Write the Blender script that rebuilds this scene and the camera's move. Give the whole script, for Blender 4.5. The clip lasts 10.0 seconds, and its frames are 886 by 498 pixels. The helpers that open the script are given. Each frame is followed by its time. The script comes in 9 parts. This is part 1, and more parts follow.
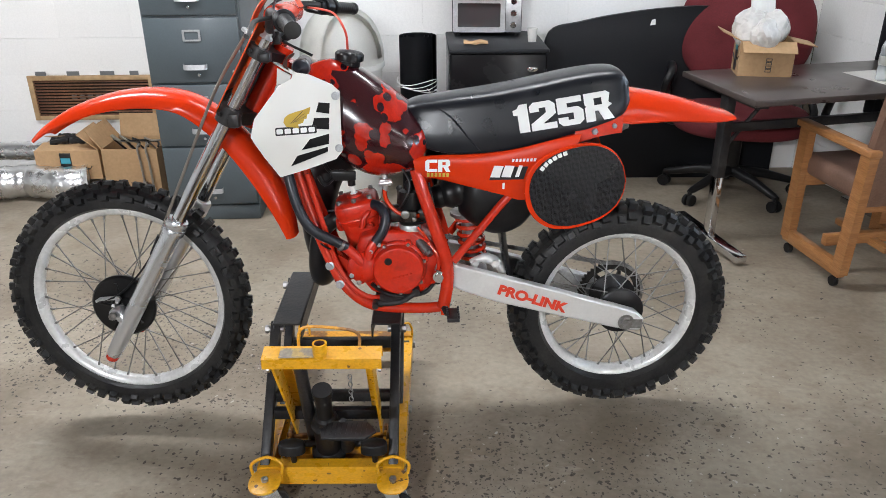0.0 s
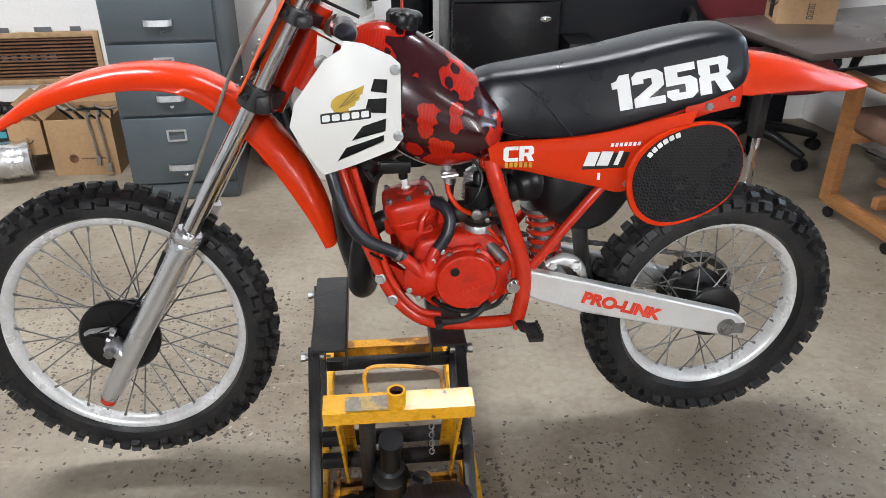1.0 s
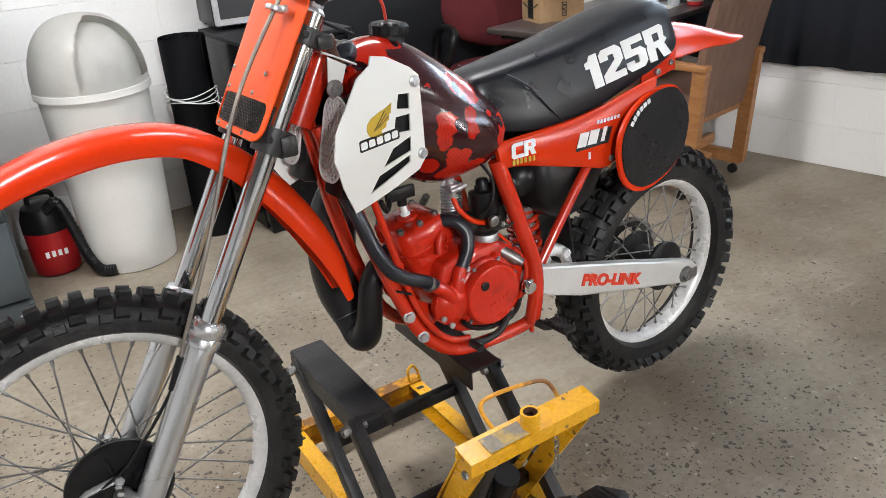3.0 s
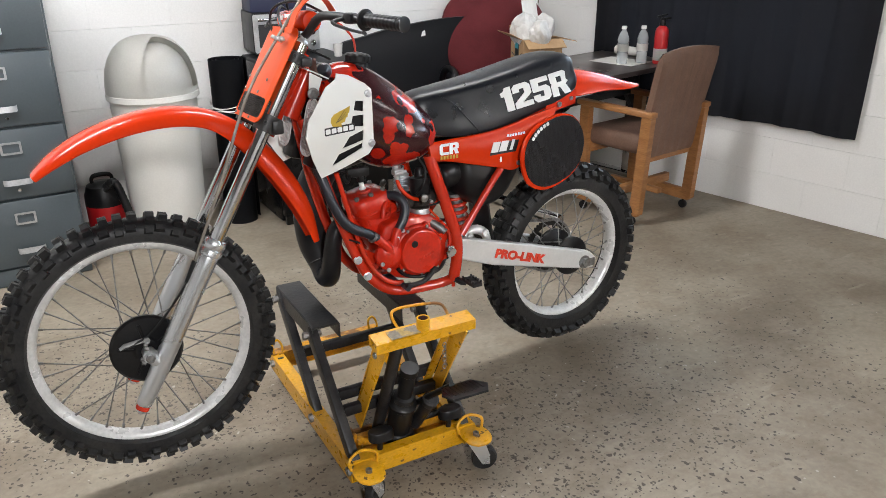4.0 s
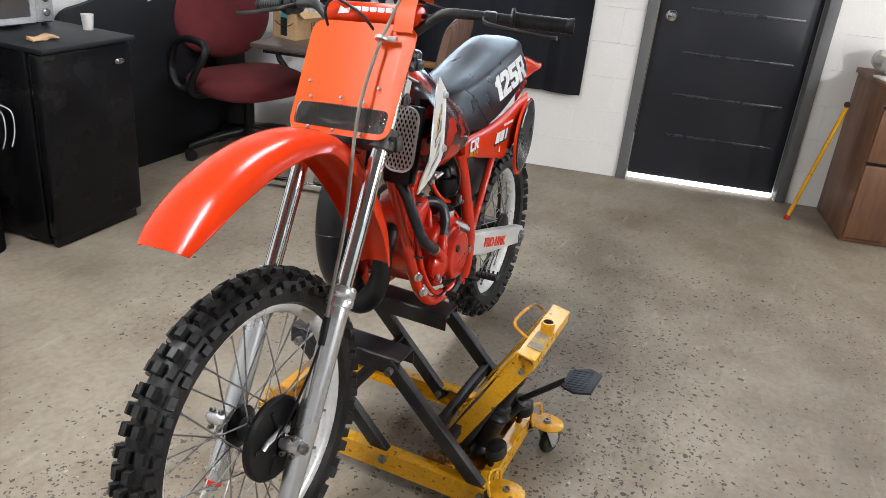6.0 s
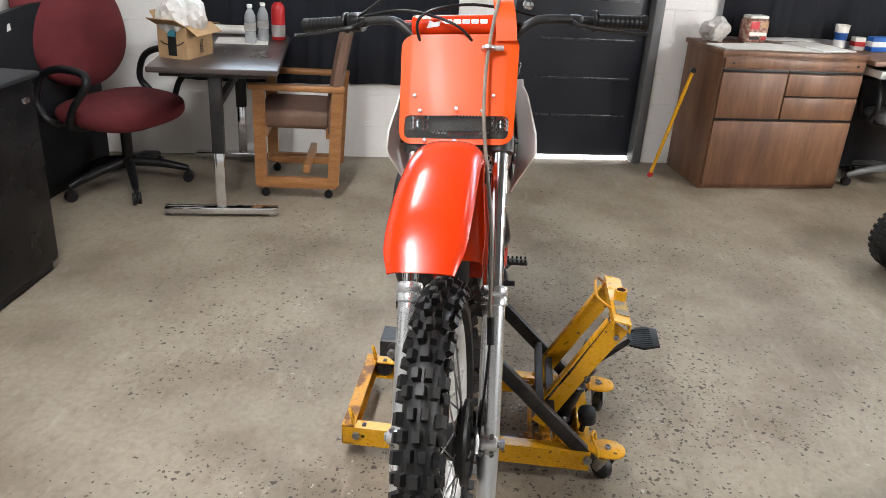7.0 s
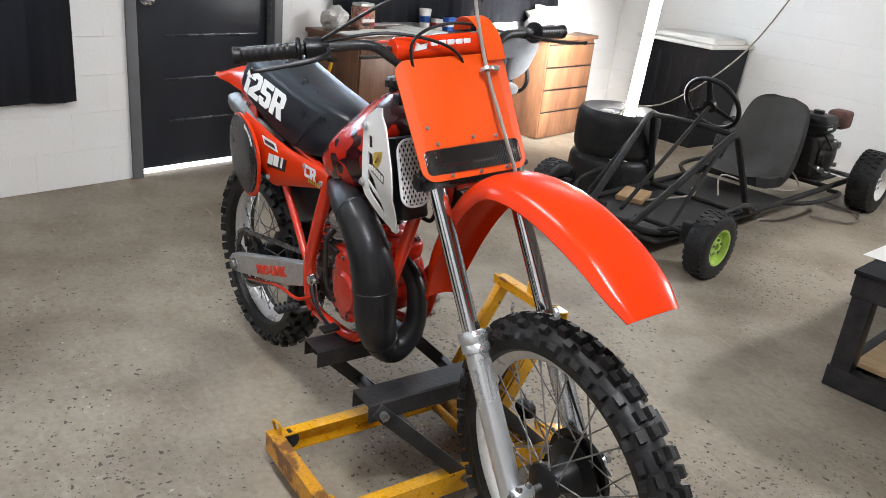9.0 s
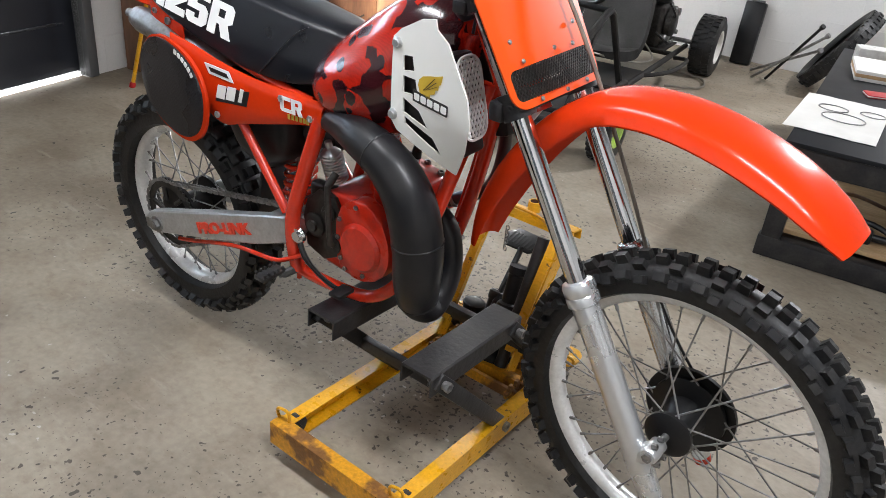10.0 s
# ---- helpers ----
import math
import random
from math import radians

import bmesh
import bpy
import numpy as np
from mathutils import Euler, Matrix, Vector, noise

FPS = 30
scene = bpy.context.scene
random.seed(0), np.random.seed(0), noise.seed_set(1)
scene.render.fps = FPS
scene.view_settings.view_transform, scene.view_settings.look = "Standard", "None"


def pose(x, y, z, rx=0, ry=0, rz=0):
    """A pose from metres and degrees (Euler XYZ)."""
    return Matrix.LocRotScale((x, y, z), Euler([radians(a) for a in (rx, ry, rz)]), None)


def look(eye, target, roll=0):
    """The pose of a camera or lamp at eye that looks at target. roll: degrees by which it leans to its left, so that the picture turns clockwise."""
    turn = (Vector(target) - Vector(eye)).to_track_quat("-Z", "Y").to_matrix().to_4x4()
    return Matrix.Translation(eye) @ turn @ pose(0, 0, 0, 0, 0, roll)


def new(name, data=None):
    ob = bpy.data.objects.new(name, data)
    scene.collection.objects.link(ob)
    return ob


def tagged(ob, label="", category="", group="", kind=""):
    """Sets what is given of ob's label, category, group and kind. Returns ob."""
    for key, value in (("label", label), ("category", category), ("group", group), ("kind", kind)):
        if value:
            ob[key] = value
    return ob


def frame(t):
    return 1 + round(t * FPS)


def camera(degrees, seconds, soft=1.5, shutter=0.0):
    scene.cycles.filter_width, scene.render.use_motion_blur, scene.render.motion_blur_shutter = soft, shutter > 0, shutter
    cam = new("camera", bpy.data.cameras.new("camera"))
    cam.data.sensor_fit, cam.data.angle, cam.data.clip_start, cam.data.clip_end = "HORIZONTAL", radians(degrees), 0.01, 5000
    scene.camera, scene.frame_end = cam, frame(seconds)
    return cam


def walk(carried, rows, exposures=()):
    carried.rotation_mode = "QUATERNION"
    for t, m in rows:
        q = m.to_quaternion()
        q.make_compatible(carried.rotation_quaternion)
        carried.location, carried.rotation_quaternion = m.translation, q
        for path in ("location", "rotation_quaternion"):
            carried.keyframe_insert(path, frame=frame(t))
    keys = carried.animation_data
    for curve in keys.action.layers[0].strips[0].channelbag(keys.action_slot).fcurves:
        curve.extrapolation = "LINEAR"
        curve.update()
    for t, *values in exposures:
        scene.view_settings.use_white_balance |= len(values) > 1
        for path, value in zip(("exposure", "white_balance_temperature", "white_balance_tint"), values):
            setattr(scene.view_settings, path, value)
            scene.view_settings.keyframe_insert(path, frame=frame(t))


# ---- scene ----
cam = camera(59.2, 10.0, 0.8)
PATH = [
    (0, (0.203, -2.092, 1.527), (0.203, -0.274, 0.692), -0.3),
    (0.5, (0.005, -2.003, 1.536), (0.068, -0.214, 0.645), -0.2),
    (1, (-0.119, -1.649, 1.488), (0.045, 0.095, 0.524), -0.0),
    (1.5, (-0.174, -1.242, 1.408), (0.078, 0.483, 0.427), -0.1),
    (2, (-0.432, -1.032, 1.375), (0.159, 0.612, 0.402), -4.6),
    (2.5, (-0.635, -1.119, 1.392), (0.215, 0.427, 0.451), -3.8),
    (2.8, (-0.717, -1.256, 1.388), (0.225, 0.271, 0.517), -2.1),
    (3, (-0.799, -1.337, 1.39), (0.158, 0.192, 0.525), -3.7),
    (3.2, (-0.883, -1.481, 1.407), (0.127, 0.092, 0.542), -3.3),
    (4.3, (-0.980, -2.139, 1.505), (-0.034, -0.418, 0.709), 0.9),
    (4.5, (-1.074, -2.053, 1.529), (-0.152, -0.46, 0.745), 1.7),
    (5, (-1.335, -1.752, 1.511), (-0.208, -0.315, 0.695), 0.5),
    (5.5, (-1.592, -1.332, 1.525), (-0.186, -0.182, 0.688), 0.6),
    (5.7, (-1.703, -1.155, 1.516), (-0.185, -0.185, 0.682), 2.9),
    (6.8, (-2.039, -0.233, 1.495), (-0.264, -0.051, 0.723), 4.9),
    (7, (-2.127, -0.113, 1.489), (-0.297, 0.028, 0.693), 3.6),
    (7.5, (-2.375, 0.112, 1.473), (-0.541, 0.106, 0.675), 3.5),
    (7.8, (-2.291, 0.369, 1.470), (-0.526, 0.001, 0.714), 6.2),
    (8, (-2.3, 0.485, 1.461), (-0.524, -0.04, 0.706), 6.3),
    (8.5, (-2.005, 0.816, 1.447), (-0.339, 0.009, 0.689), 4.6),
    (9, (-1.657, 1.013, 1.463), (-0.156, -0.081, 0.721), 6.0),
    (9.5, (-1.379, 1.236, 1.432), (-0.142, -0.13, 0.656), 6.1),
    (10, (-1.031, 1.22, 1.393), (0.0, -0.207, 0.443), 5.9),
]
walk(cam, [(t, look(e, g, r)) for t, e, g, r in PATH],
     [(0, -0.05, 6250, 10), (1, 0.04, 6250, 10), (2, 0.04, 6300, 10), (3, 0.0, 6450, 10), (4.5, -0.15, 6500, 10), (5.5, -0.04, 6400, 10), (7.0, 0.02, 6550, 10), (7.5, -0.08, 6650, 10), (8.5, -0.21, 6350, 10), (9, -0.22, 6300, 10), (9.5, -0.2, 6300, 10), (10, -0.12, 6300, 10)])

# ---- world and lamps ----
world = bpy.data.worlds.new("world")
scene.world = world
world.use_nodes = True
wn = world.node_tree.nodes
sky = wn.new("ShaderNodeTexSky")
sky.sky_type, sky.sun_disc = "NISHITA", False
sky.sun_elevation, sky.sun_rotation = radians(35), radians(120)
world.node_tree.links.new(sky.outputs[0], wn["Background"].inputs[0])
wn["Background"].inputs[1].default_value = 0.1

CEIL = 2.75


def lamp(name, kind, place, target, energy, sx, sy, colour):
    d = bpy.data.lights.new(name, kind)
    d.energy, d.color = energy, colour
    if kind == "AREA":
        d.shape, d.size, d.size_y = "RECTANGLE", sx, sy
    ob = new(name, d)
    ob.matrix_world = look(place, target)
    return ob


# ceiling tubes, one lamp under each fitting
FITTINGS = [(1.7, -2.4, 7), (0.5, 0.75, 31), (-1.5, 0.7, 68)]
for fx, fy, power in FITTINGS:
    lamp("tube_lamp", "AREA", (fx, fy, CEIL - 0.13), (fx, fy + 0.001, 0), power, 1.15, 0.22, (0.975, 0.985, 1.01))
# bright floodlight over the bench side, turned to the bike
FLOOD = (-1.2, -4.6, 2.5)
lamp("flood_lamp", "AREA", FLOOD, (-0.5, -1.0, 0.2), 128, 0.30, 0.15, (0.98, 0.985, 1.0))
# the lamp bar in the stacked tyres throws most of its light at the desk drawers
bar_light = lamp("bar_lamp", "AREA", (1.815, -2.895, 0.98), (3.08, -3.26, 0.45), 80, 0.05, 1.0, (1.0, 0.97, 0.93))
bar_light.data.spread = radians(62)

# ---- materials ----
def material(name, colour, rough=0.5, metal=0.0, second=None, scale=6.0, mix=0.35, fine=0.0, fine_scale=120.0,
             bump=0.0, bump_scale=80.0, coat=0.0, spec=0.5, rough_var=0.12, stretch=(1, 1, 1), per_piece=0.0, ramp_at=(0.35, 0.68)):
    """A surface with variation at two scales: broad patches between two colours, fine grain, relief and uneven gloss."""
    m = bpy.data.materials.new(name)
    m.use_nodes = True
    nt = m.node_tree
    b = nt.nodes["Principled BSDF"]
    b.inputs["Metallic"].default_value = metal
    b.inputs["Specular IOR Level"].default_value = spec
    b.inputs["Coat Weight"].default_value = coat
    b.inputs["Coat Roughness"].default_value = 0.08
    co = nt.nodes.new("ShaderNodeTexCoord")
    mp = nt.nodes.new("ShaderNodeMapping")
    mp.inputs["Scale"].default_value = stretch
    nt.links.new(co.outputs["Object"], mp.inputs["Vector"])
    n1 = nt.nodes.new("ShaderNodeTexNoise")
    n1.inputs["Scale"].default_value, n1.inputs["Detail"].default_value = scale, 6
    nt.links.new(mp.outputs[0], n1.inputs["Vector"])
    ramp = nt.nodes.new("ShaderNodeMapRange")
    ramp.inputs[1].default_value, ramp.inputs[2].default_value = ramp_at
    nt.links.new(n1.outputs[0], ramp.inputs[0])
    amount = nt.nodes.new("ShaderNodeMath")
    amount.operation = "MULTIPLY"
    amount.inputs[1].default_value = mix
    nt.links.new(ramp.outputs[0], amount.inputs[0])
    blend = nt.nodes.new("ShaderNodeMix")
    blend.data_type = "RGBA"
    blend.inputs[6].default_value = (*colour, 1)
    blend.inputs[7].default_value = (*(second or [c * 0.7 for c in colour]), 1)
    nt.links.new(amount.outputs[0], blend.inputs[0])
    out = blend.outputs[2]
    n2 = nt.nodes.new("ShaderNodeTexNoise")
    n2.inputs["Scale"].default_value, n2.inputs["Detail"].default_value = fine_scale, 3
    nt.links.new(mp.outputs[0], n2.inputs["Vector"])
    if fine:
        f = nt.nodes.new("ShaderNodeMapRange")
        f.inputs[1].default_value, f.inputs[2].default_value = 0.3, 0.7
        f.inputs[3].default_value, f.inputs[4].default_value = 1 - fine, 1 + fine
        nt.links.new(n2.outputs[0], f.inputs[0])
        mul = nt.nodes.new("ShaderNodeVectorMath")
        mul.operation = "SCALE"
        nt.links.new(out, mul.inputs[0])
        nt.links.new(f.outputs[0], mul.inputs["Scale"])
        out = mul.outputs[0]
    if per_piece:
        oi = nt.nodes.new("ShaderNodeObjectInfo")
        f = nt.nodes.new("ShaderNodeMapRange")
        f.inputs[3].default_value, f.inputs[4].default_value = 1 - per_piece, 1 + per_piece
        nt.links.new(oi.outputs["Random"], f.inputs[0])
        mul = nt.nodes.new("ShaderNodeVectorMath")
        mul.operation = "SCALE"
        nt.links.new(out, mul.inputs[0])
        nt.links.new(f.outputs[0], mul.inputs["Scale"])
        out = mul.outputs[0]
    nt.links.new(out, b.inputs["Base Color"])
    r = nt.nodes.new("ShaderNodeMapRange")
    r.inputs[3].default_value, r.inputs[4].default_value = max(rough - rough_var, 0.03), min(rough + rough_var, 1)
    nt.links.new(n1.outputs[0], r.inputs[0])
    nt.links.new(r.outputs[0], b.inputs["Roughness"])
    if bump:
        n3 = nt.nodes.new("ShaderNodeTexNoise")
        n3.inputs["Scale"].default_value, n3.inputs["Detail"].default_value = bump_scale, 4
        nt.links.new(mp.outputs[0], n3.inputs["Vector"])
        bp = nt.nodes.new("ShaderNodeBump")
        bp.inputs["Strength"].default_value, bp.inputs["Distance"].default_value = bump, 0.004
        nt.links.new(n3.outputs[0], bp.inputs["Height"])
        nt.links.new(bp.outputs[0], b.inputs["Normal"])
    return m


def glow(name, colour, strength):
    m = bpy.data.materials.new(name)
    m.use_nodes = True
    b = m.node_tree.nodes["Principled BSDF"]
    b.inputs["Base Color"].default_value = (*colour, 1)
    b.inputs["Emission Color"].default_value = (*colour, 1)
    b.inputs["Emission Strength"].default_value = strength
    return m


def clear(name, colour, rough=0.05, ior=1.33):
    m = material(name, colour, rough, mix=0.0, rough_var=0.02)
    b = m.node_tree.nodes["Principled BSDF"]
    b.inputs["Transmission Weight"].default_value = 0.95
    b.inputs["IOR"].default_value = ior
    return m


def concrete():
    """Worn bare concrete: cloudy tone, pale scuffs, dark exposed stone chips in drifts, fine pores."""
    m = material("concrete_floor", (0.292, 0.248, 0.190), 0.58, second=(0.155, 0.122, 0.086), scale=1.9, mix=0.85, fine=0.10, ramp_at=(0.42, 0.70),
                 fine_scale=46, bump=0.16, bump_scale=75, rough_var=0.12, spec=0.4)
    nt = m.node_tree
    b = nt.nodes["Principled BSDF"]
    base = b.inputs["Base Color"].links[0].from_socket
    co = nt.nodes.new("ShaderNodeTexCoord")
    prev = base
    # brown blotches, a finer dirty mottle, then pale trowel scuffs
    for scale, detail, low, high, most, tone, wide in ((4.2, 6, 0.50, 0.70, 0.42, (0.165, 0.118, 0.074), (1, 1, 1)), (17, 7, 0.52, 0.72, 0.45, (0.150, 0.112, 0.076), (1, 1.5, 1)),
                                                       (9, 5, 0.60, 0.74, 0.45, (0.42, 0.37, 0.30), (0.6, 2.2, 1))):
        mp = nt.nodes.new("ShaderNodeMapping")
        mp.inputs["Scale"].default_value = wide
        mp.inputs["Rotation"].default_value = (0, 0, 0.5)
        nt.links.new(co.outputs["Object"], mp.inputs["Vector"])
        n = nt.nodes.new("ShaderNodeTexNoise")
        n.inputs["Scale"].default_value, n.inputs["Detail"].default_value, n.inputs["Roughness"].default_value = scale, detail, 0.62
        nt.links.new(mp.outputs[0], n.inputs["Vector"])
        k = nt.nodes.new("ShaderNodeMapRange")
        k.inputs[1].default_value, k.inputs[2].default_value, k.inputs[4].default_value = low, high, most
        nt.links.new(n.outputs[0], k.inputs[0])
        mx = nt.nodes.new("ShaderNodeMix")
        mx.data_type = "RGBA"
        mx.inputs[7].default_value = (*tone, 1)
        nt.links.new(k.outputs[0], mx.inputs[0])
        nt.links.new(prev, mx.inputs[6])
        prev = mx.outputs[2]
    sep = nt.nodes.new("ShaderNodeSeparateXYZ")
    nt.links.new(co.outputs["Object"], sep.inputs[0])
    skin = nt.nodes.new("ShaderNodeMapRange")
    skin.inputs[1].default_value, skin.inputs[2].default_value = 0.7, 1.4
    skin.inputs[3].default_value, skin.inputs[4].default_value = 1.0, 0.0
    nt.links.new(sep.outputs[1], skin.inputs[0])
    edge = nt.nodes.new("ShaderNodeMapRange")
    edge.inputs[1].default_value, edge.inputs[2].default_value = 1.0, 1.9
    edge.inputs[3].default_value, edge.inputs[4].default_value = 1.0, 0.06
    nt.links.new(sep.outputs[0], edge.inputs[0])
    # the slab is most worn where machines stand, round the lift
    reach = nt.nodes.new("ShaderNodeVectorMath")
    reach.operation = "DISTANCE"
    reach.inputs[1].default_value = (-0.15, 0.0, 0.0)
    nt.links.new(co.outputs["Object"], reach.inputs[0])
    trod = nt.nodes.new("ShaderNodeMapRange")
    trod.inputs[1].default_value, trod.inputs[2].default_value = 0.5, 1.5
    trod.inputs[3].default_value, trod.inputs[4].default_value = 1.0, 0.0
    nt.links.new(reach.outputs["Value"], trod.inputs[0])
    kept = nt.nodes.new("ShaderNodeMath")
    kept.operation = "MULTIPLY"
    nt.links.new(skin.outputs[0], kept.inputs[0])
    nt.links.new(edge.outputs[0], kept.inputs[1])
    for size, cut, drift, dscale, tone, most in ((44, 0.235, 0.520, 0.75, (0.024, 0.019, 0.015), 0.56), (76, 0.26, 0.520, 0.9, (0.036, 0.028, 0.022), 0.52),
                                                (140, 0.28, 0.54, 1.6, (0.070, 0.056, 0.044), 0.16), (50, 0.17, 0.58, 1.3, (0.46, 0.42, 0.37), 0.18)):
        warp = nt.nodes.new("ShaderNodeTexNoise")
        warp.inputs["Scale"].default_value = size * 0.9
        nt.links.new(co.outputs["Object"], warp.inputs["Vector"])
        add = nt.nodes.new("ShaderNodeVectorMath")
        add.operation = "MULTIPLY_ADD"
        add.inputs[1].default_value = (1.6 / size, 1.6 / size, 0.02)
        nt.links.new(warp.outputs["Color"], add.inputs[0])
        nt.links.new(co.outputs["Object"], add.inputs[2])
        v = nt.nodes.new("ShaderNodeTexVoronoi")
        v.inputs["Scale"].default_value = size
        nt.links.new(add.outputs[0], v.inputs["Vector"])
        d = nt.nodes.new("ShaderNodeTexNoise")
        d.inputs["Scale"].default_value, d.inputs["Detail"].default_value = dscale, 5
        nt.links.new(co.outputs["Object"], d.inputs["Vector"])
        rnd = nt.nodes.new("ShaderNodeSeparateColor")
        nt.links.new(v.outputs["Color"], rnd.inputs[0])
        # only some of the cells are chips, more where the drift is strong
        pick = nt.nodes.new("ShaderNodeMapRange")
        here = nt.nodes.new("ShaderNodeMath")
        here.operation = "MULTIPLY_ADD"
        here.inputs[1].default_value = 0.06
        nt.links.new(trod.outputs[0], here.inputs[0])
        nt.links.new(d.outputs[0], here.inputs[2])
        pick.inputs[1].default_value, pick.inputs[2].default_value = drift - 0.05, drift + 0.13
        pick.inputs[3].default_value, pick.inputs[4].default_value = 0.002, most
        nt.links.new(here.outputs[0], pick.inputs[0])
        # the strips along the back and door walls keep their smooth skin
        worn = nt.nodes.new("ShaderNodeMath")
        worn.operation = "MULTIPLY"
        nt.links.new(pick.outputs[0], worn.inputs[0])
        nt.links.new(kept.outputs[0], worn.inputs[1])
        less = nt.nodes.new("ShaderNodeMath")
        less.operation = "LESS_THAN"
        nt.links.new(rnd.outputs[0], less.inputs[0])
        nt.links.new(worn.outputs[0], less.inputs[1])
        near = nt.nodes.new("ShaderNodeMapRange")
        near.inputs[1].default_value, near.inputs[2].default_value = cut, cut + 0.08
        near.inputs[3].default_value, near.inputs[4].default_value = 0.78, 0.0
        nt.links.new(v.outputs["Distance"], near.inputs[0])
        both = nt.nodes.new("ShaderNodeMath")
        both.operation = "MULTIPLY"
        nt.links.new(near.outputs[0], both.inputs[0])
        nt.links.new(less.outputs[0], both.inputs[1])
        mx = nt.nodes.new("ShaderNodeMix")
        mx.data_type = "RGBA"
        mx.inputs[7].default_value = (*tone, 1)
        nt.links.new(both.outputs[0], mx.inputs[0])
        nt.links.new(prev, mx.inputs[6])
        prev = mx.outputs[2]
    nt.links.new(prev, b.inputs["Base Color"])
    return m


def wood(name, light, dark, scale=1.0, stretch=(1, 1, 9), rough=0.42, coat=0.15):
    """Sawn or veneered wood: long grain bands along the short axis of stretch."""
    m = material(name, light, rough, second=dark, scale=5 * scale, mix=0.9, fine=0.18, fine_scale=28 * scale,
                 bump=0.06, bump_scale=40 * scale, stretch=stretch, coat=coat)
    return m


def camouflage():
    """Glossy hydro-dipped tank: bright red blots on deep maroon, with fine dark cross-hatching."""
    m = material("tank_graphic", (0.048, 0.006, 0.009), 0.20, coat=0.45, mix=0.3, rough_var=0.04)
    nt = m.node_tree
    b = nt.nodes["Principled BSDF"]
    prev = b.inputs["Base Color"].links[0].from_socket
    co = nt.nodes.new("ShaderNodeTexCoord")
    mp = nt.nodes.new("ShaderNodeMapping")
    mp.inputs["Scale"].default_value = (1.15, 0.8, 0.9)
    mp.inputs["Location"].default_value = (0.31, 0.2, 0.12)
    nt.links.new(co.outputs["Object"], mp.inputs["Vector"])
    ragged = nt.nodes.new("ShaderNodeTexNoise")
    ragged.inputs["Scale"].default_value, ragged.inputs["Detail"].default_value = 26, 5
    nt.links.new(co.outputs["Object"], ragged.inputs["Vector"])
    for scale, reach, off, tone in ((10.5, 0.565, 0.0, (0.56, 0.020, 0.006)), (17.0, 0.46, 3.7, (0.50, 0.016, 0.006)), (21.0, 0.36, 8.1, (0.030, 0.006, 0.010))):
        sh = nt.nodes.new("ShaderNodeVectorMath")
        sh.inputs[1].default_value = (off, off * 0.7, off * 0.3)
        nt.links.new(mp.outputs[0], sh.inputs[0])
        n = nt.nodes.new("ShaderNodeTexVoronoi")
        n.inputs["Scale"].default_value = scale
        nt.links.new(sh.outputs[0], n.inputs["Vector"])
        edge = nt.nodes.new("ShaderNodeMath")
        edge.operation = "MULTIPLY_ADD"
        edge.inputs[1].default_value = 0.42
        nt.links.new(ragged.outputs[0], edge.inputs[0])
        nt.links.new(n.outputs["Distance"], edge.inputs[2])
        r = nt.nodes.new("ShaderNodeMapRange")
        r.inputs[1].default_value, r.inputs[2].default_value = reach + 0.13, reach + 0.11
        nt.links.new(edge.outputs[0], r.inputs[0])
        mx = nt.nodes.new("ShaderNodeMix")
        mx.data_type = "RGBA"
        mx.inputs[7].default_value = (*tone, 1)
        nt.links.new(r.outputs[0], mx.inputs[0])
        nt.links.new(prev, mx.inputs[6])
        prev = mx.outputs[2]
    w = nt.nodes.new("ShaderNodeTexWave")
    w.inputs["Scale"].default_value, w.inputs["Distortion"].default_value = 110, 5
    nt.links.new(co.outputs["Object"], w.inputs["Vector"])
    mul = nt.nodes.new("ShaderNodeMapRange")
    mul.inputs[3].default_value, mul.inputs[4].default_value = 0.55, 1.0
    nt.links.new(w.outputs[1], mul.inputs[0])
    sc = nt.nodes.new("ShaderNodeVectorMath")
    sc.operation = "SCALE"
    nt.links.new(prev, sc.inputs[0])
    nt.links.new(mul.outputs[0], sc.inputs["Scale"])
    nt.links.new(sc.outputs[0], b.inputs["Base Color"])
    return m


def weave(name, a, b2, scale, rough, bumpy=0.4):
    """A small two-way check: woven fibre, mesh cloth."""
    m = material(name, a, rough, mix=0.0, spec=0.25)
    nt = m.node_tree
    b = nt.nodes["Principled BSDF"]
    co = nt.nodes.new("ShaderNodeTexCoord")
    mp = nt.nodes.new("ShaderNodeMapping")
    mp.inputs["Rotation"].default_value = (0, radians(45), 0)
    nt.links.new(co.outputs["Object"], mp.inputs["Vector"])
    ch = nt.nodes.new("ShaderNodeTexChecker")
    ch.inputs["Scale"].default_value = scale
    ch.inputs[1].default_value, ch.inputs[2].default_value = (*a, 1), (*b2, 1)
    nt.links.new(mp.outputs[0], ch.inputs["Vector"])
    nt.links.new(ch.outputs[0], b.inputs["Base Color"])
    bp = nt.nodes.new("ShaderNodeBump")
    bp.inputs["Strength"].default_value, bp.inputs["Distance"].default_value = bumpy, 0.001
    nt.links.new(ch.outputs[1], bp.inputs["Height"])
    nt.links.new(bp.outputs[0], b.inputs["Normal"])
    return m


M = {}
M["floor"] = concrete()
def by_place(m):
    """Let the pattern run on over neighbouring pieces."""
    nt = m.node_tree
    geo = nt.nodes.new("ShaderNodeNewGeometry")
    for n in nt.nodes:
        if n.bl_idname == "ShaderNodeMapping":
            nt.links.new(geo.outputs["Position"], n.inputs["Vector"])
    return m


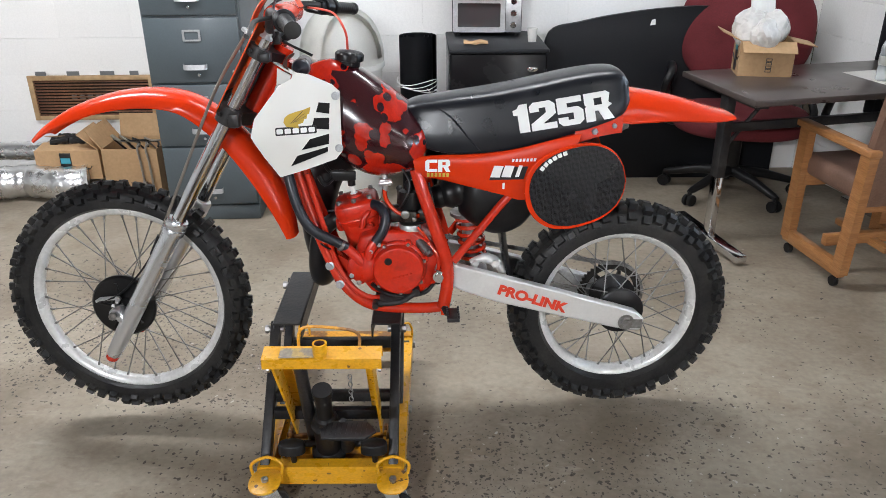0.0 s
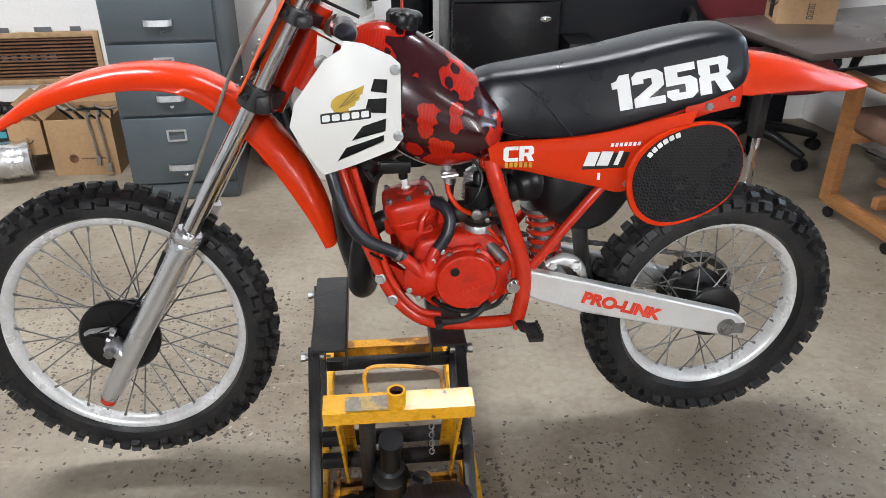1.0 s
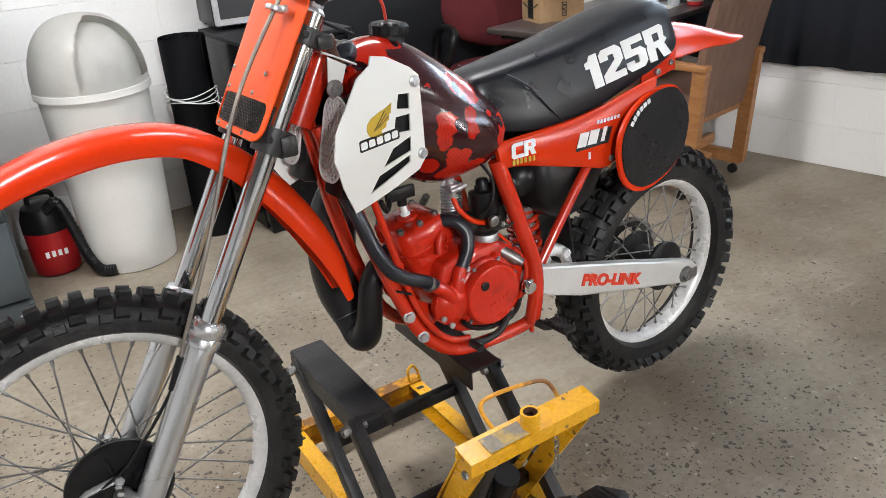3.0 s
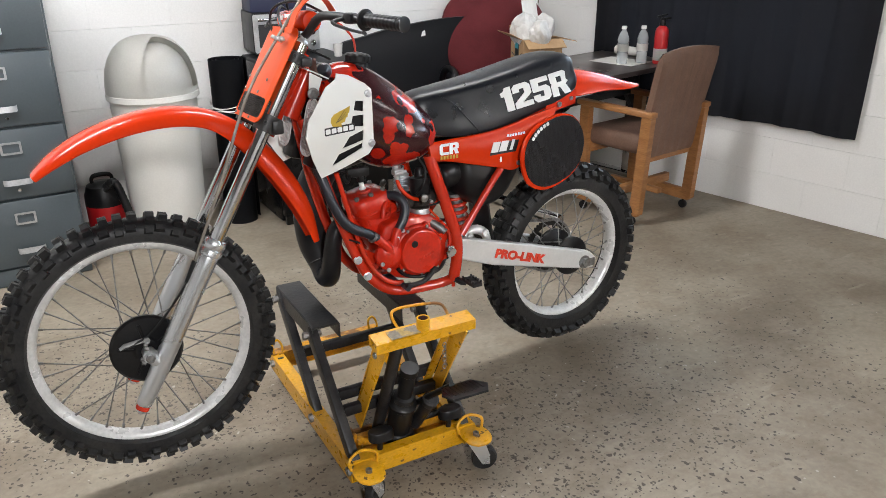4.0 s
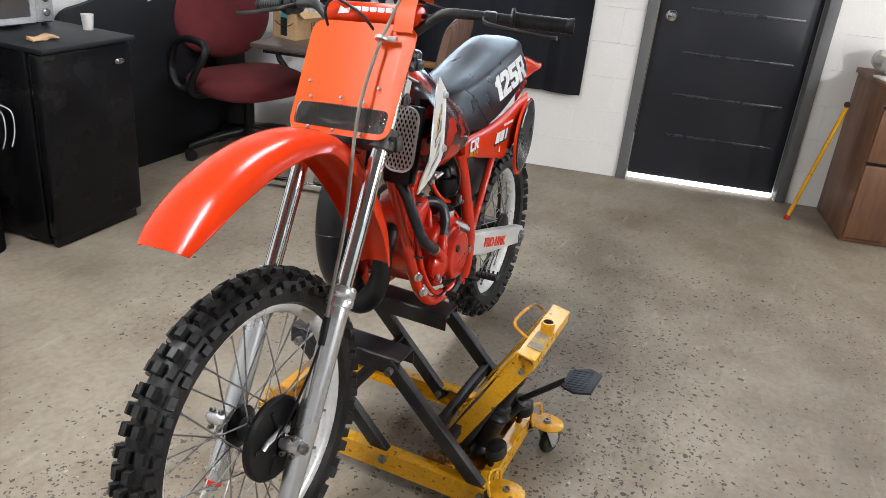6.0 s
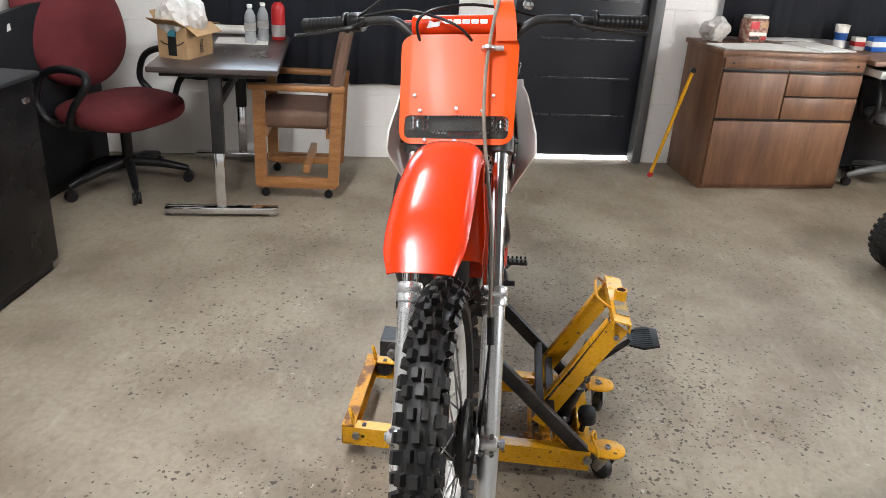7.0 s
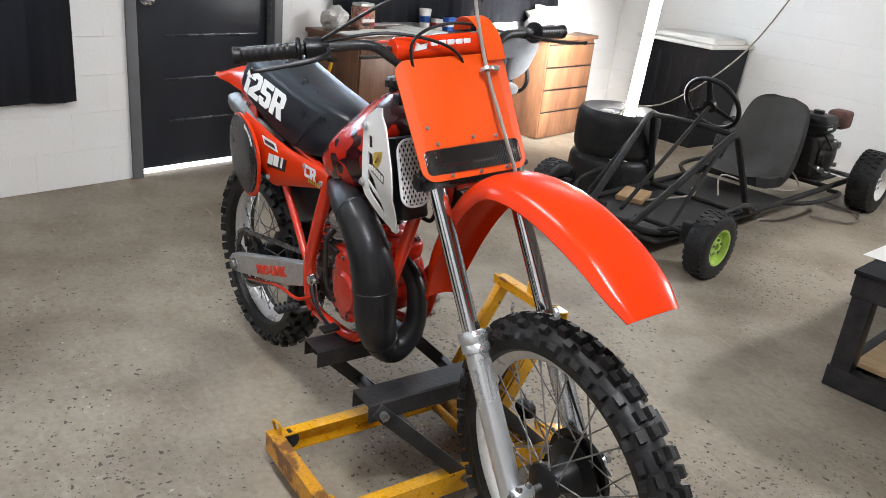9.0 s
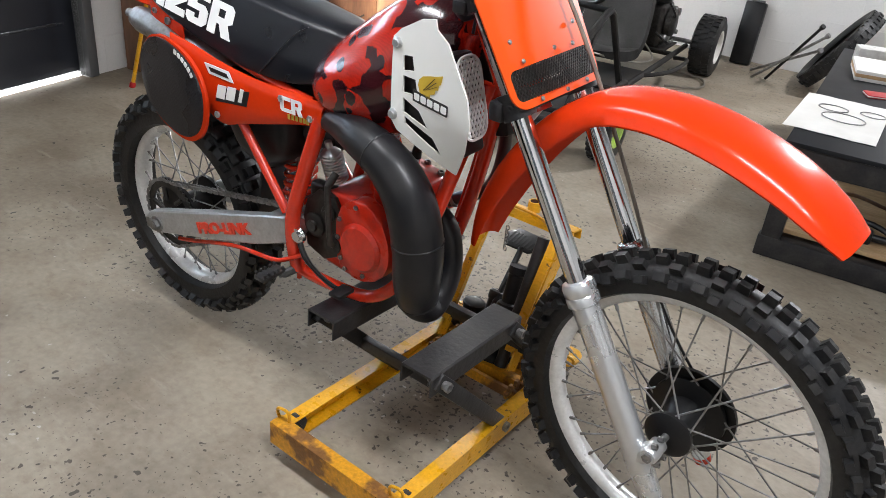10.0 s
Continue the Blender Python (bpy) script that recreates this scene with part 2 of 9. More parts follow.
M["wall"] = by_place(material("painted_block", (0.80, 0.79, 0.77), 0.55, second=(0.72, 0.70, 0.67), scale=1.2, mix=0.6, fine=0.03, bump=0.35,
                     bump_scale=45, per_piece=0.02))
# pressed lines are paler than the door paint: edge glints put into the colour
M["doorline"] = material("door_line_glint", (0.03, 0.032, 0.037), 0.28, second=(0.018, 0.019, 0.023), scale=9, mix=0.8, spec=0.7)
M["ceiling"] = material("ceiling_boards", (0.20, 0.19, 0.18), 0.8, mix=0.3)
M["red"] = material("red_plastic", (0.64, 0.036, 0.004), 0.22, second=(0.58, 0.031, 0.004), scale=9, mix=0.4, coat=0.10, rough_var=0.08, spec=0.26, fine=0.03)
M["orange"] = material("faded_orange_plastic", (0.73, 0.078, 0.004), 0.42, second=(0.72, 0.072, 0.005), scale=7, mix=0.5, coat=0.03, rough_var=0.08, spec=0.3)
M["redpaint"] = material("red_frame_paint", (0.58, 0.028, 0.007), 0.20, second=(0.40, 0.018, 0.007), scale=22, mix=0.4, coat=0.5, fine=0.06)
M["redengine"] = material("red_engine_paint", (0.54, 0.020, 0.005), 0.30, second=(0.07, 0.008, 0.005), ramp_at=(0.56, 0.74), rough_var=0.12, scale=16, mix=0.6, fine=0.08, bump=0.14, bump_scale=55, coat=0.6, spec=0.3)
M["white"] = material("white_plastic", (0.76, 0.755, 0.72), 0.38, second=(0.70, 0.68, 0.61), scale=8, mix=0.4, coat=0.1)
M["rim"] = material("white_rim", (0.76, 0.76, 0.75), 0.30, 0.25, second=(0.50, 0.49, 0.47), scale=14, mix=0.6, fine=0.08, coat=0.2)
M["rubber"] = material("tyre_rubber", (0.012, 0.012, 0.013), 0.46, second=(0.036, 0.034, 0.031), scale=16, mix=0.6, fine=0.25, bump=0.3, bump_scale=90, spec=0.3)
M["black"] = material("black_plastic", (0.006, 0.006, 0.007), 0.36, second=(0.018, 0.017, 0.016), scale=12, mix=0.5, fine=0.15, spec=0.3)
M["blackpaint"] = material("worn_black_paint", (0.012, 0.012, 0.014), 0.40, second=(0.05, 0.046, 0.042), scale=14, mix=0.55, fine=0.2, bump=0.2, spec=0.35)
M["pipe"] = material("satin_black_exhaust", (0.008, 0.008, 0.010), 0.38, second=(0.024, 0.023, 0.022), scale=14, mix=0.6, coat=0.06, bump=0.08, spec=0.28)
M["seat"] = material("black_vinyl", (0.006, 0.007, 0.010), 0.31, second=(0.011, 0.012, 0.016), scale=18, mix=0.5, bump=0.08, bump_scale=420, spec=0.38)
M["alu"] = material("cast_aluminium", (0.56, 0.57, 0.58), 0.36, 0.75, second=(0.40, 0.40, 0.40), scale=26, mix=0.6, fine=0.1, bump=0.08, bump_scale=200)
M["slider"] = material("silver_fork_paint", (0.66, 0.67, 0.68), 0.27, 0.8, second=(0.56, 0.57, 0.58), scale=6, mix=0.3, fine=0.02, coat=0.2)
M["polished"] = material("polished_swingarm", (0.80, 0.80, 0.79), 0.34, 0.45, second=(0.62, 0.61, 0.59), scale=8, mix=0.5, fine=0.03, rough_var=0.06)
M["chrome"] = material("hard_chrome", (0.72, 0.73, 0.75), 0.10, 1.0, second=(0.55, 0.55, 0.57), scale=30, mix=0.3, rough_var=0.05)
M["steel"] = material("dull_steel", (0.33, 0.33, 0.33), 0.42, 0.9, second=(0.16, 0.14, 0.12), scale=40, mix=0.6, fine=0.15)
M["cablesheath"] = material("aged_cable_sheath", (0.24, 0.21, 0.17), 0.45, 0.2, second=(0.12, 0.11, 0.10), scale=20, mix=0.6)
M["hose"] = material("coolant_hose", (0.012, 0.014, 0.020), 0.32, second=(0.026, 0.028, 0.034), scale=25, mix=0.5)
M["tank"] = camouflage()
M["carbon"] = weave("carbon_weave", (0.006, 0.006, 0.007), (0.030, 0.030, 0.032), 420, 0.28, 0.10)
M["gold"] = material("gold_sticker", (0.52, 0.35, 0.035), 0.35, second=(0.42, 0.27, 0.03), scale=40, mix=0.4)
M["stickerwhite"] = material("white_sticker", (0.82, 0.82, 0.80), 0.35, mix=0.15)
M["stickerblack"] = material("black_sticker", (0.015, 0.015, 0.015), 0.35, mix=0.2)
M["stickerred"] = material("red_sticker", (0.70, 0.05, 0.02), 0.35, mix=0.2)
M["yellow"] = material("chipped_yellow_paint", (0.64, 0.315, 0.008), 0.30, second=(0.085, 0.038, 0.020), ramp_at=(0.655, 0.675), scale=30, stretch=(1, 1, 1.6), mix=0.92, fine=0.12, bump=0.15, bump_scale=90, coat=0.15)
M["scuffed"] = material("scuffed_label", (0.20, 0.17, 0.13), 0.6, second=(0.40, 0.27, 0.07), scale=30, mix=0.8, ramp_at=(0.5, 0.56), fine=0.2)
M["cabinet"] = material("grey_green_enamel", (0.070, 0.087, 0.096), 0.42, second=(0.053, 0.066, 0.073), scale=3, mix=0.6, fine=0.05, coat=0.1)
M["card"] = material("brown_cardboard", (0.42, 0.265, 0.135), 0.8, second=(0.33, 0.20, 0.10), scale=5, mix=0.6, fine=0.08, fine_scale=60, per_piece=0.08)
M["foil"] = material("crinkled_foil", (0.75, 0.75, 0.75), 0.28, 0.95, second=(0.5, 0.5, 0.5), scale=14, mix=0.6, bump=0.9, bump_scale=30)
M["yellowrust"] = material("rusting_yellow_paint", (0.60, 0.27, 0.010), 0.42, second=(0.11, 0.042, 0.018), ramp_at=(0.50, 0.58), scale=13, mix=0.85, fine=0.2, bump=0.3, bump_scale=90)
M["canplastic"] = material("grey_white_bin_plastic", (0.72, 0.705, 0.66), 0.38, second=(0.62, 0.605, 0.56), scale=3.5, mix=0.6, fine=0.03, bump=0.05)
M["fridge"] = material("black_fridge_enamel", (0.005, 0.005, 0.006), 0.26, spec=0.2, second=(0.010, 0.010, 0.010), scale=5, mix=0.5, bump=0.06, bump_scale=200)
M["guardmetal"] = material("bright_expanded_metal", (0.74, 0.74, 0.73), 0.55, 0.0, mix=0.2)
M["petred"] = material("mottled_brown_wrapper", (0.20, 0.06, 0.04), 0.35, second=(0.42, 0.30, 0.24), scale=60, mix=0.8, ramp_at=(0.45, 0.6))
M["ovenglass"] = material("dark_mirror_glass", (0.05, 0.05, 0.052), 0.06, spec=0.9, coat=1.0, mix=0.3)
M["headboard"] = material("charcoal_laminate", (0.009, 0.010, 0.012), 0.50, second=(0.014, 0.014, 0.016), spec=0.2, scale=3, mix=0.7, fine=0.1)
M["redcloth"] = material("maroon_upholstery", (0.125, 0.010, 0.014), 0.85, second=(0.080, 0.007, 0.010), scale=7, mix=0.7, fine=0.25, fine_scale=300, bump=0.4, bump_scale=350)
M["browncloth"] = material("brown_vinyl_upholstery", (0.17, 0.095, 0.065), 0.6, second=(0.12, 0.066, 0.045), scale=7, mix=0.7, fine=0.12, bump=0.25, bump_scale=250)
M["oak"] = wood("honey_oak", (0.36, 0.165, 0.058), (0.28, 0.118, 0.038), 1.2)
M["veneer"] = wood("walnut_veneer", (0.175, 0.082, 0.040), (0.092, 0.040, 0.021), 0.6, stretch=(3, 3, 0.5), rough=0.50, coat=0.06)
M["laminate"] = material("dark_table_laminate", (0.065, 0.05, 0.045), 0.30, second=(0.045, 0.034, 0.03), scale=4, mix=0.6, coat=0.15)
M["curtain"] = material("navy_black_cloth", (0.010, 0.011, 0.016), 0.85, second=(0.018, 0.018, 0.023), scale=6, mix=0.6, fine=0.2, fine_scale=250)
M["doorpaint"] = material("dark_navy_door_paint", (0.013, 0.015, 0.021), 0.35, second=(0.022, 0.024, 0.03), scale=4, mix=0.6, bump=0.05)
M["greycloth"] = material("grey_chair_fabric", (0.15, 0.158, 0.168), 0.9, second=(0.10, 0.106, 0.114), scale=8, mix=0.6, fine=0.2, fine_scale=300, bump=0.3, bump_scale=350)
M["greyplastic"] = material("grey_plastic", (0.13, 0.132, 0.135), 0.5, mix=0.4)
M["paper"] = material("paper", (0.72, 0.70, 0.66), 0.8, second=(0.60, 0.58, 0.54), scale=9, mix=0.5)
M["green"] = material("lime_wheel_paint", (0.42, 0.60, 0.10), 0.42, second=(0.30, 0.42, 0.09), scale=20, mix=0.6, fine=0.1)
M["dust"] = material("dusty_black_frame", (0.011, 0.011, 0.012), 0.62, second=(0.045, 0.040, 0.034), scale=9, mix=0.55, fine=0.25, spec=0.2)
M["seatgrey"] = material("worn_grey_seat", (0.030, 0.029, 0.028), 0.75, spec=0.2, second=(0.014, 0.013, 0.012), scale=6, mix=0.7, fine=0.15, bump=0.2)
M["engine"] = material("dark_oily_metal", (0.05, 0.046, 0.042), 0.42, 0.6, second=(0.014, 0.013, 0.012), scale=25, mix=0.7, fine=0.25)
M["redplastic"] = material("vacuum_red_plastic", (0.45, 0.012, 0.015), 0.38, mix=0.3)
M["rust"] = material("rusty_steel", (0.11, 0.045, 0.03), 0.7, 0.2, second=(0.05, 0.025, 0.02), scale=20, mix=0.8, fine=0.25, bump=0.3)
M["bluebox"] = material("navy_carton", (0.018, 0.022, 0.055), 0.6, mix=0.4)
M["bag"] = material("crinkled_clear_bag", (0.62, 0.60, 0.57), 0.3, second=(0.4, 0.39, 0.37), scale=24, mix=0.7, bump=0.8, bump_scale=60)
M["tube"] = glow("lit_tube", (1.0, 0.98, 0.95), 82.0)
M["diffuser"] = glow("lamp_diffuser", (1.0, 0.96, 0.9), 6.0)
M["sky"] = glow("daylight_behind_window", (0.70, 0.84, 1.0), 11.0)
M["fieldlight"] = glow("daylight_under_door", (1.0, 1.0, 1.0), 3.0)
M["plywood"] = wood("pale_plywood", (0.42, 0.28, 0.15), (0.30, 0.19, 0.09), 1.0, stretch=(1, 6, 1), rough=0.7, coat=0.0)
M["pet"] = clear("clear_bottle_plastic", (0.90, 0.94, 0.96), 0.12, 1.2)
M["pet"].node_tree.nodes["Principled BSDF"].inputs["Transmission Weight"].default_value = 0.72
M["glass"] = clear("window_glass", (1, 1, 1), 0.02, 1.45)
M["blue"] = material("blue_packaging", (0.02, 0.12, 0.45), 0.4, mix=0.3)
M["lime"] = material("lime_packaging", (0.45, 0.70, 0.05), 0.4, mix=0.3)
M["cyan"] = material("teal_label", (0.05, 0.30, 0.38), 0.45, mix=0.2)

# ---- mesh helpers ----
def part(name, bm, mat, parent=None, label="", smooth=38.0, fix=True):
    """One bmesh becomes one mesh object under parent; edges sharper than smooth degrees stay crisp."""
    if fix:
        bmesh.ops.recalc_face_normals(bm, faces=bm.faces)
    lim = radians(smooth)
    for f in bm.faces:
        f.smooth = True
    for e in bm.edges:
        e.smooth = len(e.link_faces) == 2 and e.calc_face_angle(3.0) < lim
    me = bpy.data.meshes.new(name)
    bm.to_mesh(me)
    bm.free()
    me.materials.append(M[mat])
    ob = new(name, me)
    if parent is not None:
        ob.parent = parent
        ob.matrix_parent_inverse = Matrix.Identity(4)
    if label:
        ob["label"] = label
    return ob


def thing(name, label, category, place=(0, 0, 0), rz=0.0, group="", kind=""):
    ob = new(name)
    ob.empty_display_size = 0.1
    ob.matrix_basis = pose(*place, 0, 0, rz)
    return tagged(ob, label, category, group, kind)


def B():
    return bmesh.new()


def box(bm, c, s, bev=0.0, m=None, seg=2):
    """A box at c of size s, its edges rounded by bev, then moved by m."""
    r = bmesh.ops.create_cube(bm, size=1.0)
    vs = r["verts"]
    bmesh.ops.transform(bm, verts=vs, matrix=Matrix.Translation(c) @ Matrix.Diagonal((*s, 1)))
    if bev > 0:
        es = {e for v in vs for e in v.link_edges}
        r = bmesh.ops.bevel(bm, geom=list(es), offset=min(bev, min(s) * 0.49), segments=seg, affect="EDGES", profile=0.5)
        vs = [v for v in {v for f in r["faces"] for v in f.verts} | {v for v in vs if v.is_valid}]
        seen, stack = set(vs), list(vs)
        while stack:
            v = stack.pop()
            for e in v.link_edges:
                o = e.other_vert(v)
                if o not in seen:
                    seen.add(o)
                    stack.append(o)
        vs = list(seen)
    if m is not None:
        bmesh.ops.transform(bm, verts=vs, matrix=m)
    return vs


def ring_faces(bm, rings, closed=True, loop=False):
    n = len(rings[0])
    pairs = list(zip(rings, rings[1:])) + ([(rings[-1], rings[0])] if loop else [])
    for a, b in pairs:
        for i in range(n if closed else n - 1):
            j = (i + 1) % n
            if len({a[i], a[j], b[j], b[i]}) == 4:
                bm.faces.new((a[i], a[j], b[j], b[i]))


def loft(bm, rings, closed=True, caps=True, loop=False, m=None):
    """Skin over rings of points, each with as many points."""
    vr = [[bm.verts.new(m @ Vector(p) if m is not None else p) for p in r] for r in rings]
    ring_faces(bm, vr, closed, loop)
    if caps and closed and not loop:
        bm.faces.new(list(reversed(vr[0])))
        bm.faces.new(vr[-1])
    return vr


def curve(pts, k=6, closed=False):
    """A smooth line through pts, k steps between neighbours."""
    p = [Vector(q) for q in pts]
    n = len(p)
    out = []
    for i in range(n if closed else n - 1):
        a, b, c, d = (p[(i - 1) % n], p[i], p[(i + 1) % n], p[(i + 2) % n]) if closed else (p[max(i - 1, 0)], p[i], p[i + 1], p[min(i + 2, n - 1)])
        for s in range(k):
            t = s / k
            out.append(0.5 * ((2 * b) + (c - a) * t + (2 * a - 5 * b + 4 * c - d) * t * t + (3 * b - a - 3 * c + d) * t ** 3))
    if not closed:
        out.append(p[-1])
    return out


def tube(bm, pts, r, n=10, caps=True, loop=False, flat=1.0):
    """A round bar along pts; r is one radius or one for each point; flat squeezes it sideways."""
    pts = [Vector(p) for p in pts]
    rad = r if isinstance(r, (list, tuple)) else [r] * len(pts)
    rings = []
    side = None
    for i, p in enumerate(pts):
        a, b = pts[i - 1] if i or loop else p, pts[(i + 1) % len(pts)] if i + 1 < len(pts) or loop else p
        d = (b - a).normalized()
        if side is None:
            side = d.orthogonal().normalized()
        side = (side - d * side.dot(d)).normalized()
        up = d.cross(side)
        rings.append([p + rad[i] * (side * math.cos(2 * math.pi * j / n) + flat * up * math.sin(2 * math.pi * j / n)) for j in range(n)])
    return loft(bm, rings, True, caps, loop)


def rod(bm, a, b, r, n=12, r2=None):
    return tube(bm, [a, b], [r, r if r2 is None else r2], n)


def lathe(bm, prof, m=None, n=32, loop=False):
    """prof: (radius, height) pairs turned about the local z axis."""
    rings = [[Vector((r * math.cos(2 * math.pi * j / n), r * math.sin(2 * math.pi * j / n), h)) for j in range(n)] for r, h in prof]
    return loft(bm, rings, True, not loop, loop, m)


def prism(bm, poly, depth, m=None, bev=0.0):
    """A flat shape (local x, y) with thickness along local z from 0 to depth."""
    lo = [bm.verts.new((x, y, 0)) for x, y in poly]
    hi = [bm.verts.new((x, y, depth)) for x, y in poly]
    n = len(poly)
    bm.faces.new(list(reversed(lo)))
    top = bm.faces.new(hi)
    for i in range(n):
        bm.faces.new((lo[i], lo[(i + 1) % n], hi[(i + 1) % n], hi[i]))
    vs = lo + hi
    if bev:
        r = bmesh.ops.bevel(bm, geom=list(top.edges), offset=bev, segments=2, affect="EDGES", profile=0.5)
        vs = list(set(lo) | {v for f in r["faces"] for v in f.verts} | {v for v in hi if v.is_valid})
    if m is not None:
        bmesh.ops.transform(bm, verts=vs, matrix=m)
    return vs


def along(a, b):
    """A frame at a whose z axis points to b."""
    a, b = Vector(a), Vector(b)
    return Matrix.Translation(a) @ (b - a).to_track_quat("Z", "Y").to_matrix().to_4x4()


YAX = pose(0, 0, 0, -90, 0, 0)  # local z becomes world y


def bolt(bm, p, d, r=0.007, h=0.006):
    p, d = Vector(p), Vector(d).normalized()
    lathe(bm, [(r, 0), (r, h), (r * 0.6, h), (r * 0.6, h * 0.6)], along(p, p + d), 6)


def words(name, text, size, m, mat, parent, label="", depth=0.0006, shear=0.0, squash=1.0, fat=0.03):
    """Lettering as a thin mesh in the built-in font, centred on m."""
    c = bpy.data.curves.new(name, "FONT")
    c.body, c.size, c.extrude, c.shear, c.align_x, c.align_y = text, size, depth, shear, "CENTER", "CENTER"
    c.offset = size * fat
    tmp = bpy.data.objects.new(name, c)
    me = bpy.data.meshes.new_from_object(tmp)
    bpy.data.objects.remove(tmp)
    me.transform(m @ Matrix.Diagonal((squash, 1, 1, 1)))
    me.materials.append(M[mat])
    ob = new(name, me)
    ob.parent = parent
    if label:
        ob["label"] = label
    return ob

# heavy block characters: width, outline, hole; unit height
BLOCK = {"C": (0.76, [(0.14, 0), (0.76, 0), (0.76, 0.24), (0.26, 0.24), (0.26, 0.76), (0.76, 0.76), (0.76, 1), (0.14, 1), (0, 0.86), (0, 0.14)], []),
         "1": (0.42, [(0.12, 0), (0.42, 0), (0.42, 1), (0.20, 1), (0.12, 0.86), (0, 0.82), (0, 0.64), (0.12, 0.64)], []),
         "2": (0.72, [(0, 0), (0.72, 0), (0.72, 0.22), (0.34, 0.22), (0.72, 0.52), (0.72, 0.86), (0.58, 1), (0.12, 1), (0, 0.88), (0, 0.66), (0.26, 0.66), (0.26, 0.78), (0.45, 0.78), (0.45, 0.60), (0, 0.25)], []),
         "5": (0.72, [(0, 0.14), (0.12, 0), (0.58, 0), (0.72, 0.14), (0.72, 0.50), (0.58, 0.64), (0.28, 0.64), (0.28, 0.79), (0.70, 0.79), (0.70, 1), (0, 1), (0, 0.44), (0.44, 0.44), (0.44, 0.20), (0.28, 0.20), (0.28, 0.31), (0, 0.31)], []),
         "R": (0.80, [(0, 0), (0.27, 0), (0.27, 0.36), (0.36, 0.36), (0.50, 0), (0.80, 0), (0.63, 0.41), (0.76, 0.50), (0.76, 0.88), (0.64, 1), (0, 1)], [(0.27, 0.56), (0.49, 0.56), (0.49, 0.80), (0.27, 0.80)])}


def block_words(name, text, length, height, m, mat, parent, label):
    """Lettering from heavy block characters, centred on m."""
    total = sum(BLOCK[c][0] for c in text) + 0.05 * (len(text) - 1)
    bm = B()
    x0 = -total / 2
    for c in text:
        wide, line, hole = BLOCK[c]
        es = []
        for poly in (line, hole):
            vs = [bm.verts.new(((x0 + x) * length / total, (y - 0.5) * height, 0)) for x, y in poly]
            es += [bm.edges.new((vs[i], vs[(i + 1) % len(vs)])) for i in range(len(vs))]
        bmesh.ops.triangle_fill(bm, edges=es, use_beauty=True, use_dissolve=False, normal=(0, 0, 1))
        x0 += wide + 0.05
    r = bmesh.ops.extrude_face_region(bm, geom=list(bm.faces))
    for g in r["geom"]:
        if isinstance(g, bmesh.types.BMVert):
            g.co.z += 0.0012
    bmesh.ops.transform(bm, verts=bm.verts, matrix=m)
    return part(name, bm, mat, parent, label)


# ---- room ----
# back wall y = 2.34 + 0.02 x, door wall x = 2.845 - 0.225 y, far wall y = -5.12 + 0.05 x
def wall_frame(a, b):
    """A frame at a: x along the wall to b, y out of the room (left of a to b is outside), z up."""
    a, b = Vector((*a, 0)), Vector((*b, 0))
    d = (b - a).normalized()
    m = Matrix((d, Vector((-d.y, d.x, 0)), Vector((0, 0, 1)))).transposed().to_4x4()
    m.translation = a
    return m, (b - a).length


CORNERS = {"nw": (-4.6, 2.248), "ne": (2.308, 2.386), "se": (3.954, -4.922), "sw": (-4.6, -5.35)}
WB, LB = wall_frame(CORNERS["nw"], CORNERS["ne"])    # back wall
WD, LD = wall_frame(CORNERS["ne"], CORNERS["se"])    # door wall
WF, LF = wall_frame(CORNERS["se"], CORNERS["sw"])    # far wall by the kart
WW, LW = wall_frame(CORNERS["sw"], CORNERS["nw"])

bm = B()
box(bm, (-0.5, -1.2, -0.06), (9.0, 8.4, 0.12))
floor = tagged(part("floor", bm, "floor"), "worn bare concrete floor with dark stone chips", "floor", "", "structure")
bm = B()
box(bm, (-0.5, -1.2, CEIL + 0.06), (9.0, 8.4, 0.12))
tagged(part("ceiling", bm, "ceiling"), "plain painted ceiling", "ceiling", "", "structure")


def wall_mesh(name, m, length, holes, label):
    """A wall 0.2 thick with openings (x0, z0, x1, z1)."""
    bm = B()
    xs = sorted({0.0, length} | {h[0] for h in holes} | {h[2] for h in holes})
    for x0, x1 in zip(xs, xs[1:]):
        cut = sorted((h[1], h[3]) for h in holes if h[0] <= x0 + 1e-6 and h[2] >= x1 - 1e-6)
        z = 0.0
        for c0, c1 in cut + [(CEIL, CEIL)]:
            if c0 > z:
                box(bm, ((x0 + x1) / 2, 0.112, (z + c0) / 2), (x1 - x0, 0.2, c0 - z))
            z = c1
    bmesh.ops.transform(bm, verts=bm.verts, matrix=m)
    return tagged(part(name, bm, "wall"), label, "wall", "", "structure")


def d_at(y):
    """Distance along the door wall for a place with that y."""
    return (CORNERS["ne"][1] - y) / (CORNERS["ne"][1] - CORNERS["se"][1]) * LD


DOOR = (d_at(-0.08), 0.0, d_at(-0.945), 2.03)
WIN1 = (d_at(1.70), 0.62, d_at(0.36), 1.75)
WIN3 = (d_at(0.95), 2.16, d_at(-0.95), 2.62)
WIN2 = (d_at(-1.42), 0.98, d_at(-3.75), 1.85)
wall_north = wall_mesh("wall_north", WB, LB, [], "white painted concrete block wall")
wall_east = wall_mesh("wall_east", WD, LD, [DOOR, WIN1, WIN2, WIN3], "white painted concrete block wall with door and windows")
wall_south = wall_mesh("wall_south", WF, LF, [], "white painted concrete block wall")
wall_west = wall_mesh("wall_west", WW, LW, [], "white painted wall")

